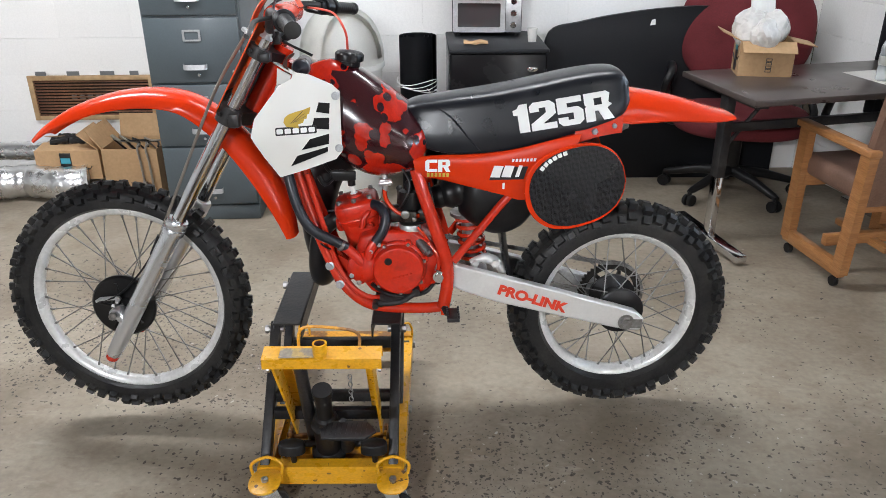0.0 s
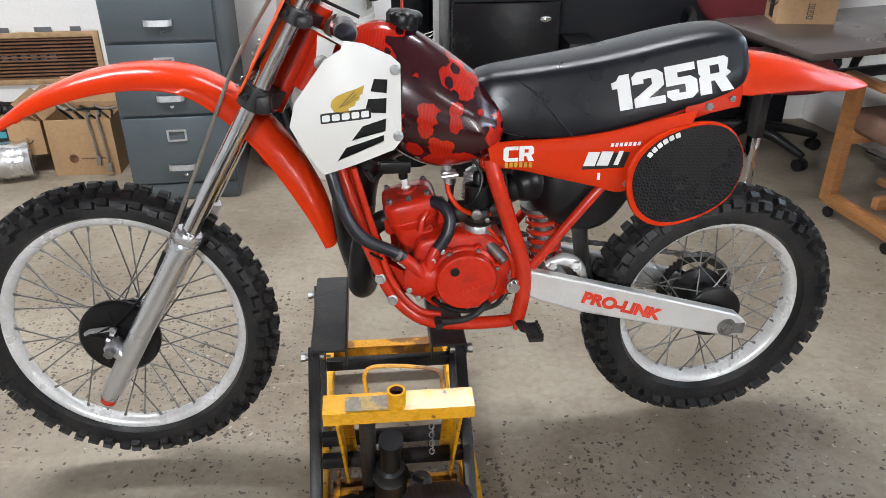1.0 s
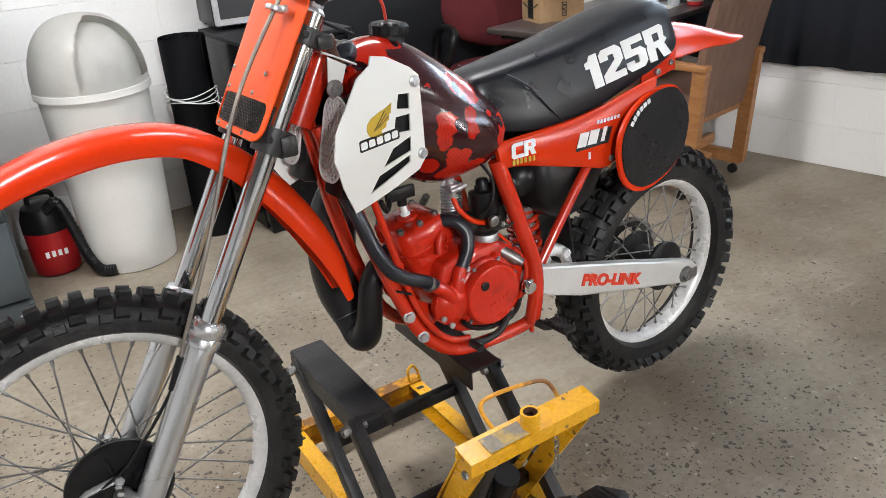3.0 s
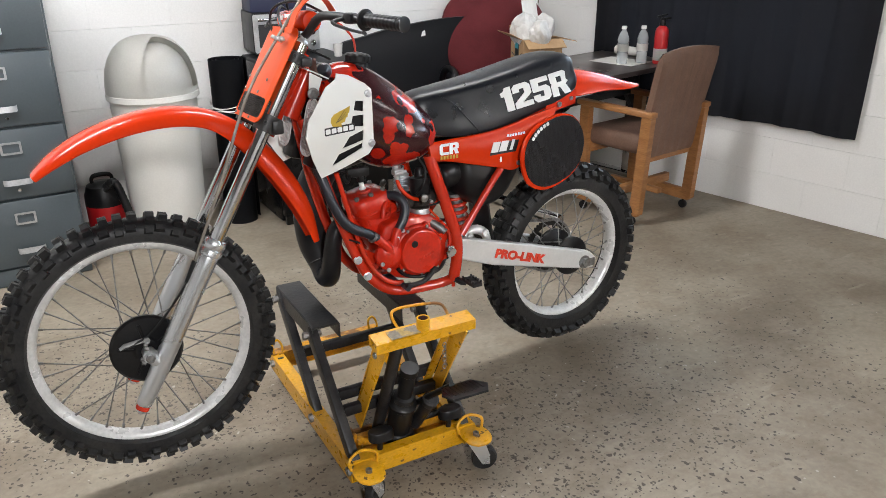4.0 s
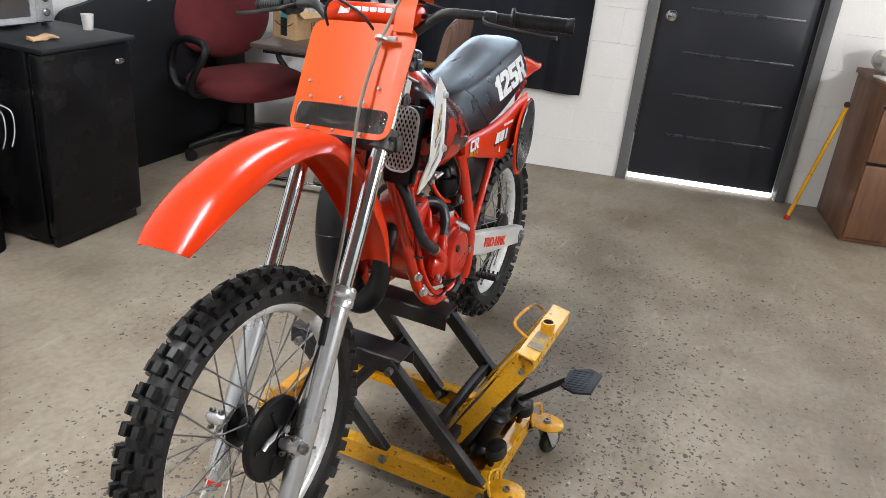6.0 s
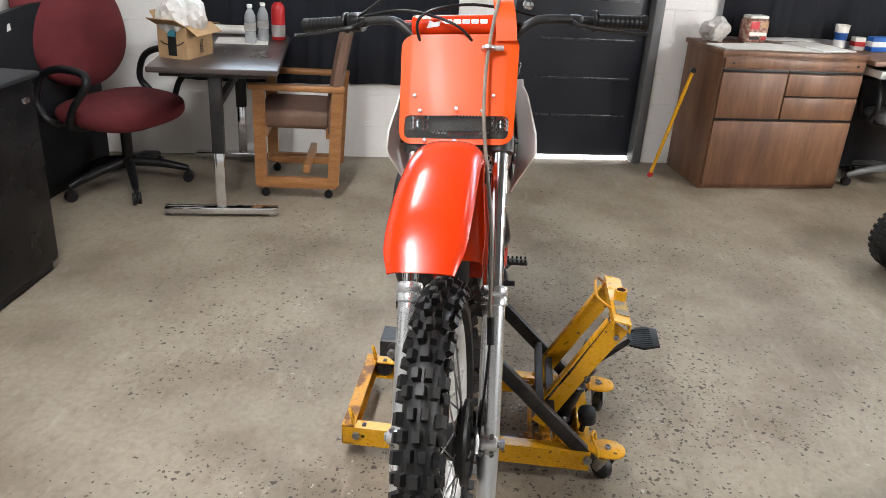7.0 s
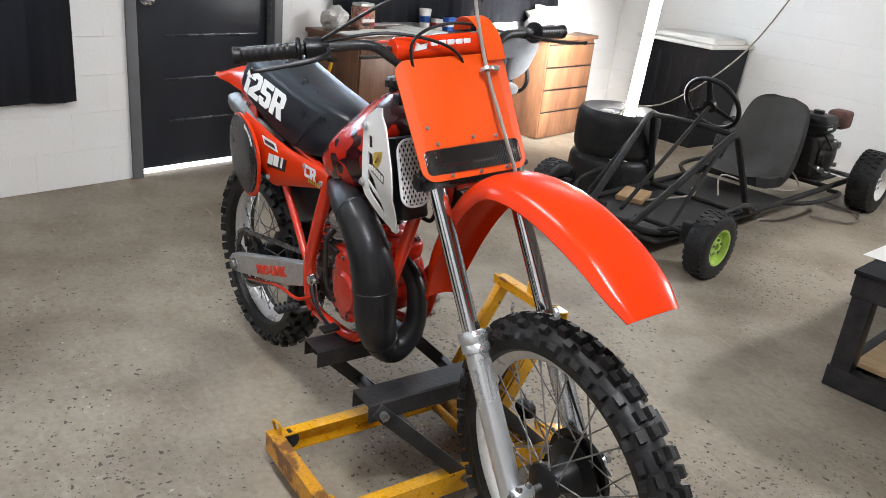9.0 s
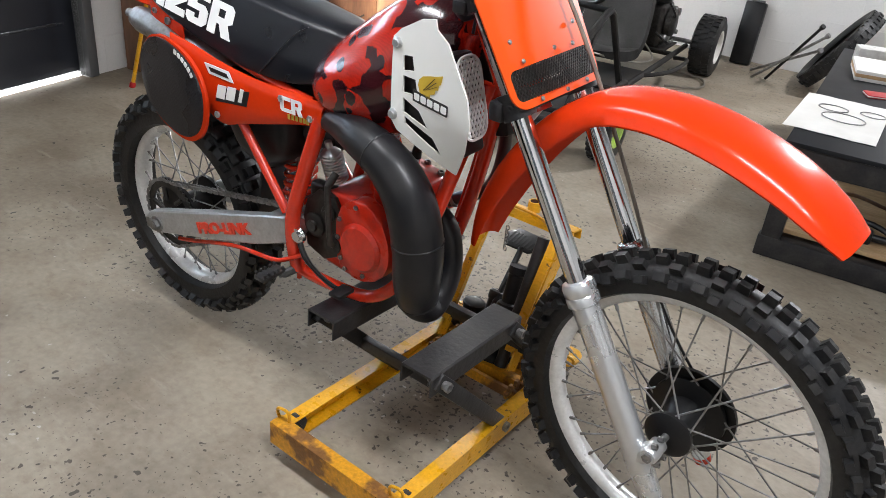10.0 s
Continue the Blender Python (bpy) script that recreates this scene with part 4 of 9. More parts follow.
ribbon = curve([on_plate(-0.112, 0.245, 0.0) , on_plate(-0.108, 0.30, 0.004), on_plate(-0.10, 0.345, -0.012), on_plate(-0.098, 0.365, -0.05), on_plate(-0.098, 0.35, -0.085)], 5)
loft(bm, [[p + Vector((0, a, 0)) + b for a, b in ((-0.022, PN * 0.0015), (0.026, PN * 0.0015), (0.026, PN * -0.0015), (-0.022, PN * -0.0015))] for p in ribbon])
part("plate_flap", bm, "orange", board)

# brake cable and its clip on the plate
bm = B()
tube(bm, curve([(-0.20, -0.10, 1.36), (-0.225, -0.085, 1.30), on_plate(-0.07, 0.222, 0.012), on_plate(-0.066, 0.10, 0.022), on_plate(-0.072, 0.0, 0.02),
                (-0.50, -0.088, 0.82), (-0.575, -0.092, 0.66), (-0.60, -0.095, 0.60)], 6), 0.0042, 8)
cable = turned(part("brake_cable", bm, "cablesheath", bike, "long tan front brake cable"))
bm = B()
tube(bm, curve([(-0.60, -0.095, 0.60), (-0.66, -0.09, 0.52), (-0.73, -0.085, 0.45), (-0.795, -0.083, 0.425)], 5), 0.003, 6)
rod(bm, (-0.585, -0.094, 0.635), (-0.612, -0.096, 0.58), 0.009, 10)
part("cable_end", bm, "black", cable)
bm = B()
p = on_plate(-0.07, 0.222, 0.012)
lathe(bm, [(0.006, -0.004), (0.016, -0.004), (0.017, 0), (0.016, 0.004), (0.006, 0.004)], along(p, p + RAKE), 16)
box(bm, p + Vector((0.006, -0.02, 0.0)), (0.012, 0.03, 0.012), 0.003)
part("cable_clip", bm, "alu", cable, "small alloy cable clip")

# handlebar, grips, levers, bar pad
bm = B()
half = [(-0.245, 0.0, 1.175), (-0.245, 0.06, 1.176), (-0.237, 0.11, 1.195), (-0.220, 0.165, 1.234), (-0.197, 0.22, 1.236), (-0.155, 0.30, 1.227), (-0.107, 0.43, 1.216)]
line = [Vector((x, -y, z)) for x, y, z in reversed(half)] + [Vector(p) for p in half[1:]]
tube(bm, curve(line, 6), 0.011, 12)
rod(bm, (-0.222, -0.15, 1.228), (-0.222, 0.15, 1.228), 0.006, 10)
bar = turned(part("handlebar", bm, "blackpaint", bike, "braced black handlebar with red bar pad"))
bm = B()
lathe(bm, [(0.012, -0.11), (0.024, -0.108), (0.027, -0.1), (0.027, 0.1), (0.024, 0.108), (0.012, 0.11)], Matrix.Translation((-0.224, 0.004, 1.224)) @ YAX @ Matrix.Diagonal((1, 1, 1.12, 1)), 20)
pad = part("bar_pad", bm, "red", bar, "red padded crossbar cover with white lettering shapes")
for i in range(5):
    bm = B()
    box(bm, (-0.2475, 0.036 - 0.021 * i, 1.233), (0.004, 0.018, 0.020), 0.0015, None, 1)
    part("letter_block", bm, "stickerwhite", pad)
bm = B()
prism(bm, [(0, 0), (0.03, 0.004), (0.034, 0.016), (0.018, 0.012), (0.008, 0.018)], 0.003, Matrix.Translation((-0.249, 0.088, 1.224)) @ pose(0, 0, 0, 90, 0, -90))
part("wing_mark", bm, "stickerwhite", pad)
for s in (-1, 1):
    a, b = Vector((-0.154, s * 0.302, 1.227)), Vector((-0.106, s * 0.432, 1.216))
    bm = B()
    prof = [(0.0, 0.0), (0.024, 0.0), (0.026, 0.003), (0.026, 0.008), (0.018, 0.011)]
    for k in range(9):
        prof += [(0.0168, 0.016 + k * 0.0125), (0.0168, 0.021 + k * 0.0125), (0.0158, 0.023 + k * 0.0125)]
    prof += [(0.0175, 0.13), (0.0185, 0.134), (0.0185, 0.139), (0.012, 0.14), (0.0, 0.139)]
    lathe(bm, prof, along(a, b), 20)
    part("grip", bm, "black", bar, "black ribbed rubber grip")
    bm = B()
    box(bm, (0, 0, 0), (0.03, 0.026, 0.03), 0.006, along((-0.173, s * 0.262, 1.231), b))
    tube(bm, curve([(-0.186, s * 0.255, 1.231), (-0.224, s * 0.275, 1.224), (-0.222, s * 0.33, 1.214), (-0.208, s * 0.40, 1.204), (-0.205, s * 0.43, 1.202)], 5), [0.006] * 12 + [0.005] * 8 + [0.007], 8, True, False, 0.7)
    rod(bm, (-0.186, s * 0.255, 1.231), (-0.204, s * 0.20, 1.235), 0.006, 8)
    part("lever", bm, "blackpaint" if s < 0 else "black", bar, "alloy hand lever and perch")
    bm = B()
    box(bm, (-0.24, s * 0.055, 1.168), (0.034, 0.026, 0.034), 0.006)
    part("bar_clamp", bm, "blackpaint", bar)
bm = B()
lathe(bm, [(0.0, -0.016), (0.022, -0.016), (0.024, -0.01), (0.024, 0.016), (0.018, 0.02), (0.0, 0.02)], along((-0.164, 0.278, 1.229), (-0.106, 0.432, 1.216)), 18)
part("throttle_housing", bm, "black", bar)
cables = ((((-0.206, -0.19, 1.24), (-0.235, -0.02, 1.275), (-0.27, 0.10, 1.25), (-0.265, 0.09, 1.16), (-0.22, 0.05, 1.06)), "black", 0.0035),
          (((-0.172, 0.27, 1.245), (-0.225, 0.12, 1.33), (-0.255, -0.01, 1.355), (-0.235, -0.085, 1.345), (-0.215, -0.105, 1.315), (-0.20, -0.10, 1.36)), "black", 0.004),
          (((-0.172, 0.265, 1.243), (-0.23, 0.14, 1.262), (-0.272, 0.02, 1.235), (-0.26, -0.03, 1.18), (-0.15, -0.02, 1.12)), "black", 0.0035))
for pts, mat, r in cables:
    bm = B()
    tube(bm, curve(pts, 7), r, 8)
    turned(part("control_cable", bm, mat, bike))

# tank
bm = B()
TANK = [(-0.185, 0.985, 1.082, 0.055), (-0.15, 0.94, 1.102, 0.085), (-0.10, 0.85, 1.110, 0.105), (-0.04, 0.805, 1.092, 0.122), (0.02, 0.79, 1.055, 0.131), (0.08, 0.80, 1.010, 0.131), (0.108, 0.808, 0.988, 0.124), (0.132, 0.826, 0.970, 0.112), (0.148, 0.855, 0.952, 0.088)]


def oval_ring(x, zb, zt, w, n=24, power=2.6, low=0.75):
    c, h = (zb + zt) / 2, (zt - zb) / 2
    ring = []
    for k in range(n):
        a = 2 * math.pi * k / n
        cy, sz = math.cos(a), math.sin(a)
        yy = w * math.copysign(abs(cy) ** (2 / power), cy)
        zz = h * math.copysign(abs(sz) ** (2 / power), sz)
        yy *= 1 - (1 - 0.62) * max(zz / h, 0) ** 1.3 - (1 - low) * max(-zz / h, 0) ** 2
        ring.append(Vector((x, yy, c + zz)))
    return ring


def loft_body(rows, k=5, n=24, power=2.6, low=0.75):
    rows = curve([Vector((r[0], r[1], 0)) for r in rows], k), curve([Vector((r[2], r[3], 0)) for r in rows], k)
    return [oval_ring(a.x, a.y, b.x, b.y, n, power, low) for a, b in zip(*rows)]


loft(bm, loft_body(TANK))
tank = part("fuel_tank", bm, "tank", bike, "glossy fuel tank with red and maroon blotched graphic", 60)
bm = B()
capf = pose(-0.060, 0, 1.092, 0, 6, 0)
rings = [[Vector((r * (1 + (0.05 if k % 4 < 2 and r > 0.033 else 0)) * math.cos(2 * math.pi * k / 48), r * (1 + (0.05 if k % 4 < 2 and r > 0.033 else 0)) * math.sin(2 * math.pi * k / 48), h)) for k in range(48)]
         for r, h in ((0.01, 0), (0.03, 0), (0.03, 0.012), (0.036, 0.014), (0.037, 0.03), (0.033, 0.036), (0.012, 0.04), (0.004, 0.041))]
loft(bm, rings, m=capf)
part("tank_cap", bm, "black", tank, "black ribbed plastic filler cap")
bm = B()
tube(bm, curve([(-0.062, 0.0, 1.130), (-0.066, 0.012, 1.175), (-0.095, 0.06, 1.215), (-0.135, 0.13, 1.222), (-0.185, 0.19, 1.222)], 6), 0.0032, 8)
part("breather_hose", bm, "stickerred", tank, "thin red breather hose")

# seat
SEAT = [(0.078, 0.955, 0.998, 0.045), (0.11, 0.905, 1.014, 0.085), (0.20, 0.882, 1.028, 0.104), (0.32, 0.888, 1.046, 0.114), (0.42, 0.908, 1.066, 0.118),
        (0.52, 0.936, 1.088, 0.118), (0.60, 0.962, 1.100, 0.116), (0.655, 0.985, 1.098, 0.108), (0.678, 1.01, 1.075, 0.085)]
rows = curve([Vector((r[0], r[1], 0)) for r in SEAT], 5), curve([Vector((r[2], r[3], 0)) for r in SEAT], 5)
rings = []
for a, b in zip(*rows):
    x, zb, zt, w = a.x, a.y, b.x, b.y
    wt = w * 0.77
    h = zt - zb
    hl = [(0.0, zb), (w * 0.8, zb), (w * 0.97, zb + 0.006), (w, zb + 0.016), (w - (w - wt) * 0.45, zb + h * 0.45), (wt, zt - min(0.034, h * 0.3)), (wt * 0.95, zt - min(0.018, h * 0.15)),
          (wt * 0.82, zt - min(0.007, h * 0.06)), (wt * 0.5, zt), (0.0, zt + 0.002)]
    rings.append([Vector((x, y, z)) for y, z in hl] + [Vector((x, -y, z)) for y, z in reversed(hl[1:-1])])
bm = B()
loft(bm, rings)
seat = part("seat", bm, "seat", bike, "black vinyl bench seat with white numerals", 50)
seat.location = (0.008, 0, -0.012)


def seat_flank(x, z):
    """Half width of the seat cover at a place on its side."""
    k = max(i for i in range(len(SEAT) - 1) if SEAT[i][0] <= x or i == 0)
    a, b = SEAT[k], SEAT[k + 1]
    q = min(max((x - a[0]) / (b[0] - a[0]), 0), 1)
    zb, zt, w = (a[i] + (b[i] - a[i]) * q for i in (1, 2, 3))
    h, wt = zt - zb, w * 0.77
    knots = [(zb + 0.016, w), (zb + h * 0.45, w - (w - wt) * 0.45), (zt - min(0.034, h * 0.3), wt), (zt - min(0.018, h * 0.15), wt * 0.95)]
    for (z0, y0), (z1, y1) in zip(knots, knots[1:]):
        if z <= z1:
            return y0 + (y1 - y0) * (z - z0) / (z1 - z0)
    return knots[-1][1]


for s in (-1, 1):  # welt seam down the flank
    bm = B()
    tube(bm, curve([(0.155, s * 0.085, 1.012), (0.20, s * 0.092, 0.985), (0.25, s * 0.106, 0.93), (0.285, s * 0.113, 0.892)], 5), 0.0018, 6)
    part("seam", bm, "seat", seat)
for s in (-1, 1):
    X = Vector((s * -1.0, 0, 0)) if s > 0 else Vector((1, 0, 0))
    X = (X + Vector((0, 0, 0.17 * (1 if s < 0 else -1)))).normalized()
    up = Vector((0, -s * 0.024, 0.115)).normalized()
    up = (up - X * up.dot(X)).normalized()
    Z = X.cross(up)
    m = Matrix((X, up, Z)).transposed().to_4x4()
    m.translation = Vector((0.499, s * 0.1075, 0.999)) + Z * 0.0022
    lettering = block_words("numeral", "125R", 0.264, 0.073, m, "stickerwhite", seat, "white bold numerals and letter")
    mi = m.inverted()
    for v in lettering.data.vertices:  # lies on the flank of the cover
        v.co.y = s * (seat_flank(v.co.x, v.co.z) + (0.0016 if (mi @ v.co).z > 0.0006 else -0.001))

# rear mudguard
rg = sheet("rear_mudguard", [(0.60, 1.0), (0.68, 1.03), (0.76, 1.024), (0.83, 1.010), (0.895, 0.992), (0.95, 0.975), (0.992, 0.965)], [0.10, 0.098, 0.096, 0.092, 0.086, 0.078, 0.066],
           [0.05, 0.075, 0.066, 0.05, 0.036, 0.02, 0.006], 0.004, "red", bike, "glossy red plastic rear mudguard")
for s in (-1, 1):
    bm = B()
    loft(bm, [[Vector((x, s * (w + dy), z + dz)) for dy, dz in ((0, -0.02), (0.004, -0.02), (0.004, 0.025), (0, 0.025))] for x, w, z in ((0.54, 0.112, 0.925), (0.60, 0.108, 0.942), (0.645, 0.105, 0.950), (0.668, 0.102, 0.952))])
    gb = part("guard_bracket", bm, "redpaint", rg)
    for bx_, bz_, br_ in ((0.592, 0.938, 0.009), (0.645, 0.952, 0.007)):
        bm = B()
        bolt(bm, (bx_, s * (0.1145 if bx_ < 0.6 else 0.1085), bz_), (0, s, 0), br_, 0.006)
        part("bracket_bolt", bm, "steel", gb, "plated bolt")

# side panels with number ovals
def flat_frame(s):
    """Local x along the bike, y up, z outwards on side s."""
    return Matrix(((1, 0, 0, 0), (0, 0, s if s > 0 else -1, 0), (0, 1, 0, 0), (0, 0, 0, 1))) if s < 0 else Matrix(((1, 0, 0, 0), (0, 0, 1, 0), (0, 1, 0, 0), (0, 0, 0, 1)))


def superoval(cx, cy, rx, ry, n=40, p=2.3, tilt=0.0):
    out = []
    for k in range(n):
        a = 2 * math.pi * k / n
        x = rx * math.copysign(abs(math.cos(a)) ** (2 / p), math.cos(a))
        y = ry * math.copysign(abs(math.sin(a)) ** (2 / p), math.sin(a))
        out.append((cx + x * math.cos(tilt) - y * math.sin(tilt), cy + x * math.sin(tilt) + y * math.cos(tilt)))
    return out


OVC = (0.552, 0.803)
for s in (-1, 1):
    bm = B()
    yy = lambda x: s * (0.104 + 0.12 * max(x - 0.18, 0))
    top = curve([(0.118, 0, 0.872), (0.20, 0, 0.878), (0.30, 0, 0.884), (0.40, 0, 0.902), (0.48, 0, 0.925), (0.56, 0, 0.945)], 4)
    bot = curve([(0.128, 0, 0.818), (0.20, 0, 0.808), (0.28, 0, 0.790), (0.36, 0, 0.772), (0.42, 0, 0.76), (0.50, 0, 0.80)], 4)
    rings = []
    for a, b in zip(top, bot):
        c = [a.lerp(b, t) for t in (0, 0.08, 0.3, 0.7, 0.92, 1)]
        bul = [0.0, 0.006, 0.009, 0.009, 0.006, 0.0]
        rings.append([Vector((q.x, yy(q.x) + s * o, q.z)) for q, o in zip(c, bul)] + [Vector((q.x, yy(q.x) - s * 0.004, q.z)) for q in reversed(c)])
    loft(bm, rings)
    panel = part("side_panel", bm, "red", bike, "red plastic side panel with sticker shapes", 45)
    panel.location = (-0.018, 0, -0.018) if s > 0 else (-0.010, 0, -0.006)
    tilt = Matrix.Translation((OVC[0] + (0.008 if s > 0 else 0), s * 0.150, OVC[1] + (0.012 if s > 0 else 0))) @ Matrix.Rotation(radians(-s * 6), 4, "Z")
    bm = B()
    F = flat_frame(s)
    prism(bm, superoval(0, 0, 0.139, 0.115, tilt=0.25), 0.008, tilt @ F, 0.003)
    part("oval_back", bm, "red", panel)
    bm = B()
    prism(bm, superoval(0.004, 0.002, 0.131, 0.107, tilt=0.25), 0.0125, tilt @ F, 0.003)
    part("number_oval", bm, "carbon", panel, "black carbon-weave number oval")

    def mark(name, x, z, w, h, mat, out=0.0125, slant=0.0, tilted=False, rise=0.0):
        if s > 0:  # the marks read from the rear on this side
            x = (0.187 if x < 0.27 else 0.374) * 2 - x
            slant, rise = -slant, -rise
        bm = B()
        prism(bm, [(-w / 2 - slant * h, -h / 2 - rise * w / 2), (w / 2 - slant * h, -h / 2 + rise * w / 2), (w / 2 + slant * h, h / 2 + rise * w / 2), (-w / 2 + slant * h, h / 2 - rise * w / 2)], 0.0012,
              Matrix.Translation((x, yy(x) + s * (out - 0.003), z)) @ Matrix.Rotation(s * math.atan(0.12) if x > 0.24 else 0.0, 4, "Z") @ F)
        part(name, bm, mat, panel)

    # maker's marks as plain shapes: outline blocks, black bar with white shapes, small bars
    xm = 0.186 if s < 0 else 0.204
    fm = Matrix.Translation((xm, yy(xm) + s * 0.0122, 0.852)) @ F
    if s > 0:
        fm = fm @ Matrix.Diagonal((-1, 1, 1, 1))
    block_words("model_mark", "CR", 0.068, 0.034, fm, "stickerwhite", panel, "white outlined letters")
    for k in range(6):
        mark("letter_bar", 0.160 + k * 0.0105, 0.826, 0.007, 0.011, "gold", 0.0125)
    mark("label_bar", 0.374, 0.836, 0.092, 0.036, "stickerblack", 0.0125, 0.15, False, 0.06)
    for k in range(3):
        mark("letter_block", 0.343 + k * 0.029, 0.840 + k * 0.0015, 0.025 if k < 2 else 0.010, 0.032, "stickerwhite", 0.0134, 0.15)
    if s < 0:
        for k in range(7):
            mark("letter_bar", 0.385 + k * 0.0095, 0.872 + k * 0.0006, 0.006, 0.008, "stickerwhite", 0.0125, 0.1)
        mark("numeral_bar", 0.362, 0.80, 0.006, 0.016, "stickerwhite", 0.0125)
    else:
        mark("label_bar", 0.340, 0.884, 0.072, 0.024, "stickerwhite", 0.0125, -0.25, False, -0.12)
        mark("letter_core", 0.340, 0.884, 0.052, 0.010, "stickerblack", 0.0134, -0.25, False, -0.12)
    for k in range(6):  # curved row of small letters on the rim of the oval
        a = radians(146 - 7.5 * k)
        bm = B()
        prism(bm, rounded(-0.0055, -0.0055, 0.0055, 0.0055, 0.0015, 1), 0.0012, tilt @ F @ Matrix.Translation((0.116 * math.cos(a), 0.100 * math.sin(a), 0.0128)) @ Matrix.Rotation(a - math.pi / 2, 4, "Z"))
        part("letter_bar", bm, "stickerwhite", panel)
    for x, z in ((0.425, 0.782), (0.155, 0.835 if s > 0 else 0.0), (0.235, 0.862 if s > 0 else 0.0)):
        if z:
            bm = B()
            bolt(bm, (x, yy(x) + s * 0.007, z), (0, s, 0), 0.008, 0.005)
            part("panel_bolt", bm, "alu", panel)

# radiator shrouds, white, with slots cut through behind the wing shape
def shroud_y(x, z, s):
    """Flares outwards to the front, less towards the foot."""
    return s * (0.120 + 0.30 * max(-0.10 - x, 0) * min(max((z - 0.80) / 0.13, 0), 1) - 0.05 * max(z - 0.98, 0))


SHR = [(-0.242, 0.820), (-0.275, 0.882), (-0.300, 0.943), (-0.288, 0.988), (-0.250, 1.036), (-0.226, 1.066), (-0.194, 1.082), (-0.188, 1.098), (-0.150, 1.090), (-0.095, 1.062), (-0.077, 1.045),
       (-0.077, 0.888), (-0.093, 0.868), (-0.17, 0.842)]
SLOTS = [[(-0.131, 1.020), (-0.103, 1.016), (-0.106, 0.988), (-0.139, 0.995)], [(-0.144, 0.981), (-0.106, 0.979), (-0.108, 0.947), (-0.152, 0.953)],
         [(-0.157, 0.926), (-0.108, 0.937), (-0.110, 0.909), (-0.181, 0.896)], [(-0.192, 0.882), (-0.113, 0.902), (-0.114, 0.888), (-0.212, 0.851)]]
for s in (-1, 1):
    bm = B()
    ov = [bm.verts.new((x, 0, z)) for x, z in SHR]
    es = [bm.edges.new((ov[i], ov[(i + 1) % len(ov)])) for i in range(len(ov))]
    for sl in SLOTS:
        sv = [bm.verts.new((x, 0, z)) for x, z in sl]
        es += [bm.edges.new((sv[i], sv[(i + 1) % 4])) for i in range(4)]
    bmesh.ops.triangle_fill(bm, edges=es, use_beauty=True, use_dissolve=False, normal=(0, -1, 0))
    for f in list(bm.faces):
        c = f.calc_center_median()
        for sl in SLOTS:
            ins = all(((sl[(i + 1) % 4][0] - sl[i][0]) * (c.z - sl[i][1]) - (sl[(i + 1) % 4][1] - sl[i][1]) * (c.x - sl[i][0])) < 0 for i in range(4))
            if ins:
                bmesh.ops.delete(bm, geom=[f], context="FACES_ONLY")
                break
    bmesh.ops.subdivide_edges(bm, edges=[e for e in bm.edges if e.calc_length() > 0.06], cuts=2, use_grid_fill=False)
    bmesh.ops.triangulate(bm, faces=bm.faces)
    for v in bm.verts:
        v.co.y = shroud_y(v.co.x, v.co.z, s)
    r = bmesh.ops.extrude_face_region(bm, geom=list(bm.faces))
    for v in [g for g in r["geom"] if isinstance(g, bmesh.types.BMVert)]:
        v.co.y += s * 0.004
    shroud = part("radiator_shroud", bm, "white", bike, "white plastic radiator shroud with four slots and gold wing mark", 40)
    bm = B()
    wing = [(-0.151, 1.010), (-0.155, 0.993), (-0.160, 0.991), (-0.162, 0.981), (-0.168, 0.980), (-0.171, 0.971), (-0.184, 0.967), (-0.181, 0.957), (-0.213, 0.963), (-0.219, 0.975), (-0.216, 0.986), (-0.206, 0.994), (-0.186, 1.000), (-0.168, 1.004)]
    wing.reverse()

    def stuck(name, poly, out, mat, label=""):
        """A thin mark that follows the shroud's face."""
        bm = B()
        prism(bm, poly, 0.001, flat_frame(s))
        for v in bm.verts:
            v.co.y += shroud_y(v.co.x, v.co.z, s) + s * out
        part(name, bm, mat, shroud, label)

    stuck("wing_mark", wing if s < 0 else [((-0.186 * 2) - x, z) for x, z in reversed(wing)], 0.0042, "gold", "gold wing shape")
    for k in range(3):
        q = [(-0.203 + k * 0.006, 0.970 + k * 0.002), (-0.201 + k * 0.006, 0.970 + k * 0.002), (-0.170 + k * 0.004, 1.000 - k * 0.006), (-0.172 + k * 0.004, 1.000 - k * 0.006)]
        stuck("feather_line", q if s < 0 else [((-0.186 * 2) - x, z) for x, z in reversed(q)], 0.0049, "stickerblack")
    stuck("label_bar", rounded(-0.240, 0.941, -0.139, 0.962, 0.003, 2), 0.0042, "stickerblack")
    for k in range(5):
        x = -0.237 + k * 0.0195
        stuck("letter_block", rounded(x, 0.945, x + 0.0155, 0.958, 0.002, 1), 0.0049, "stickerwhite")
    for x, z in ((-0.088, 1.035), (-0.084, 0.898)):
        bm = B()
        y = shroud_y(x, z, s) + s * 0.004
        lathe(bm, [(0.011, 0), (0.011, 0.003), (0.007, 0.005), (0.007, 0.009), (0.0, 0.009)], along((x, y, z), (x, y + s, z)), 12)
        part("shroud_bolt", bm, "alu", shroud)
    bm = B()  # dark shield behind the slots
    loft(bm, [[Vector((x, shroud_y(x, z, s) - s * d, z)) for x, z in ((-0.215, 0.842), (-0.095, 0.880), (-0.090, 1.030), (-0.14, 1.035), (-0.17, 0.95))] for d in (0.005, 0.008)])
    part("inner_shield", bm, "black", shroud)
    if s > 0:
        shroud.location = (-0.015, 0, -0.004)
    # radiator core and its expanded-metal guard
    bm = B()
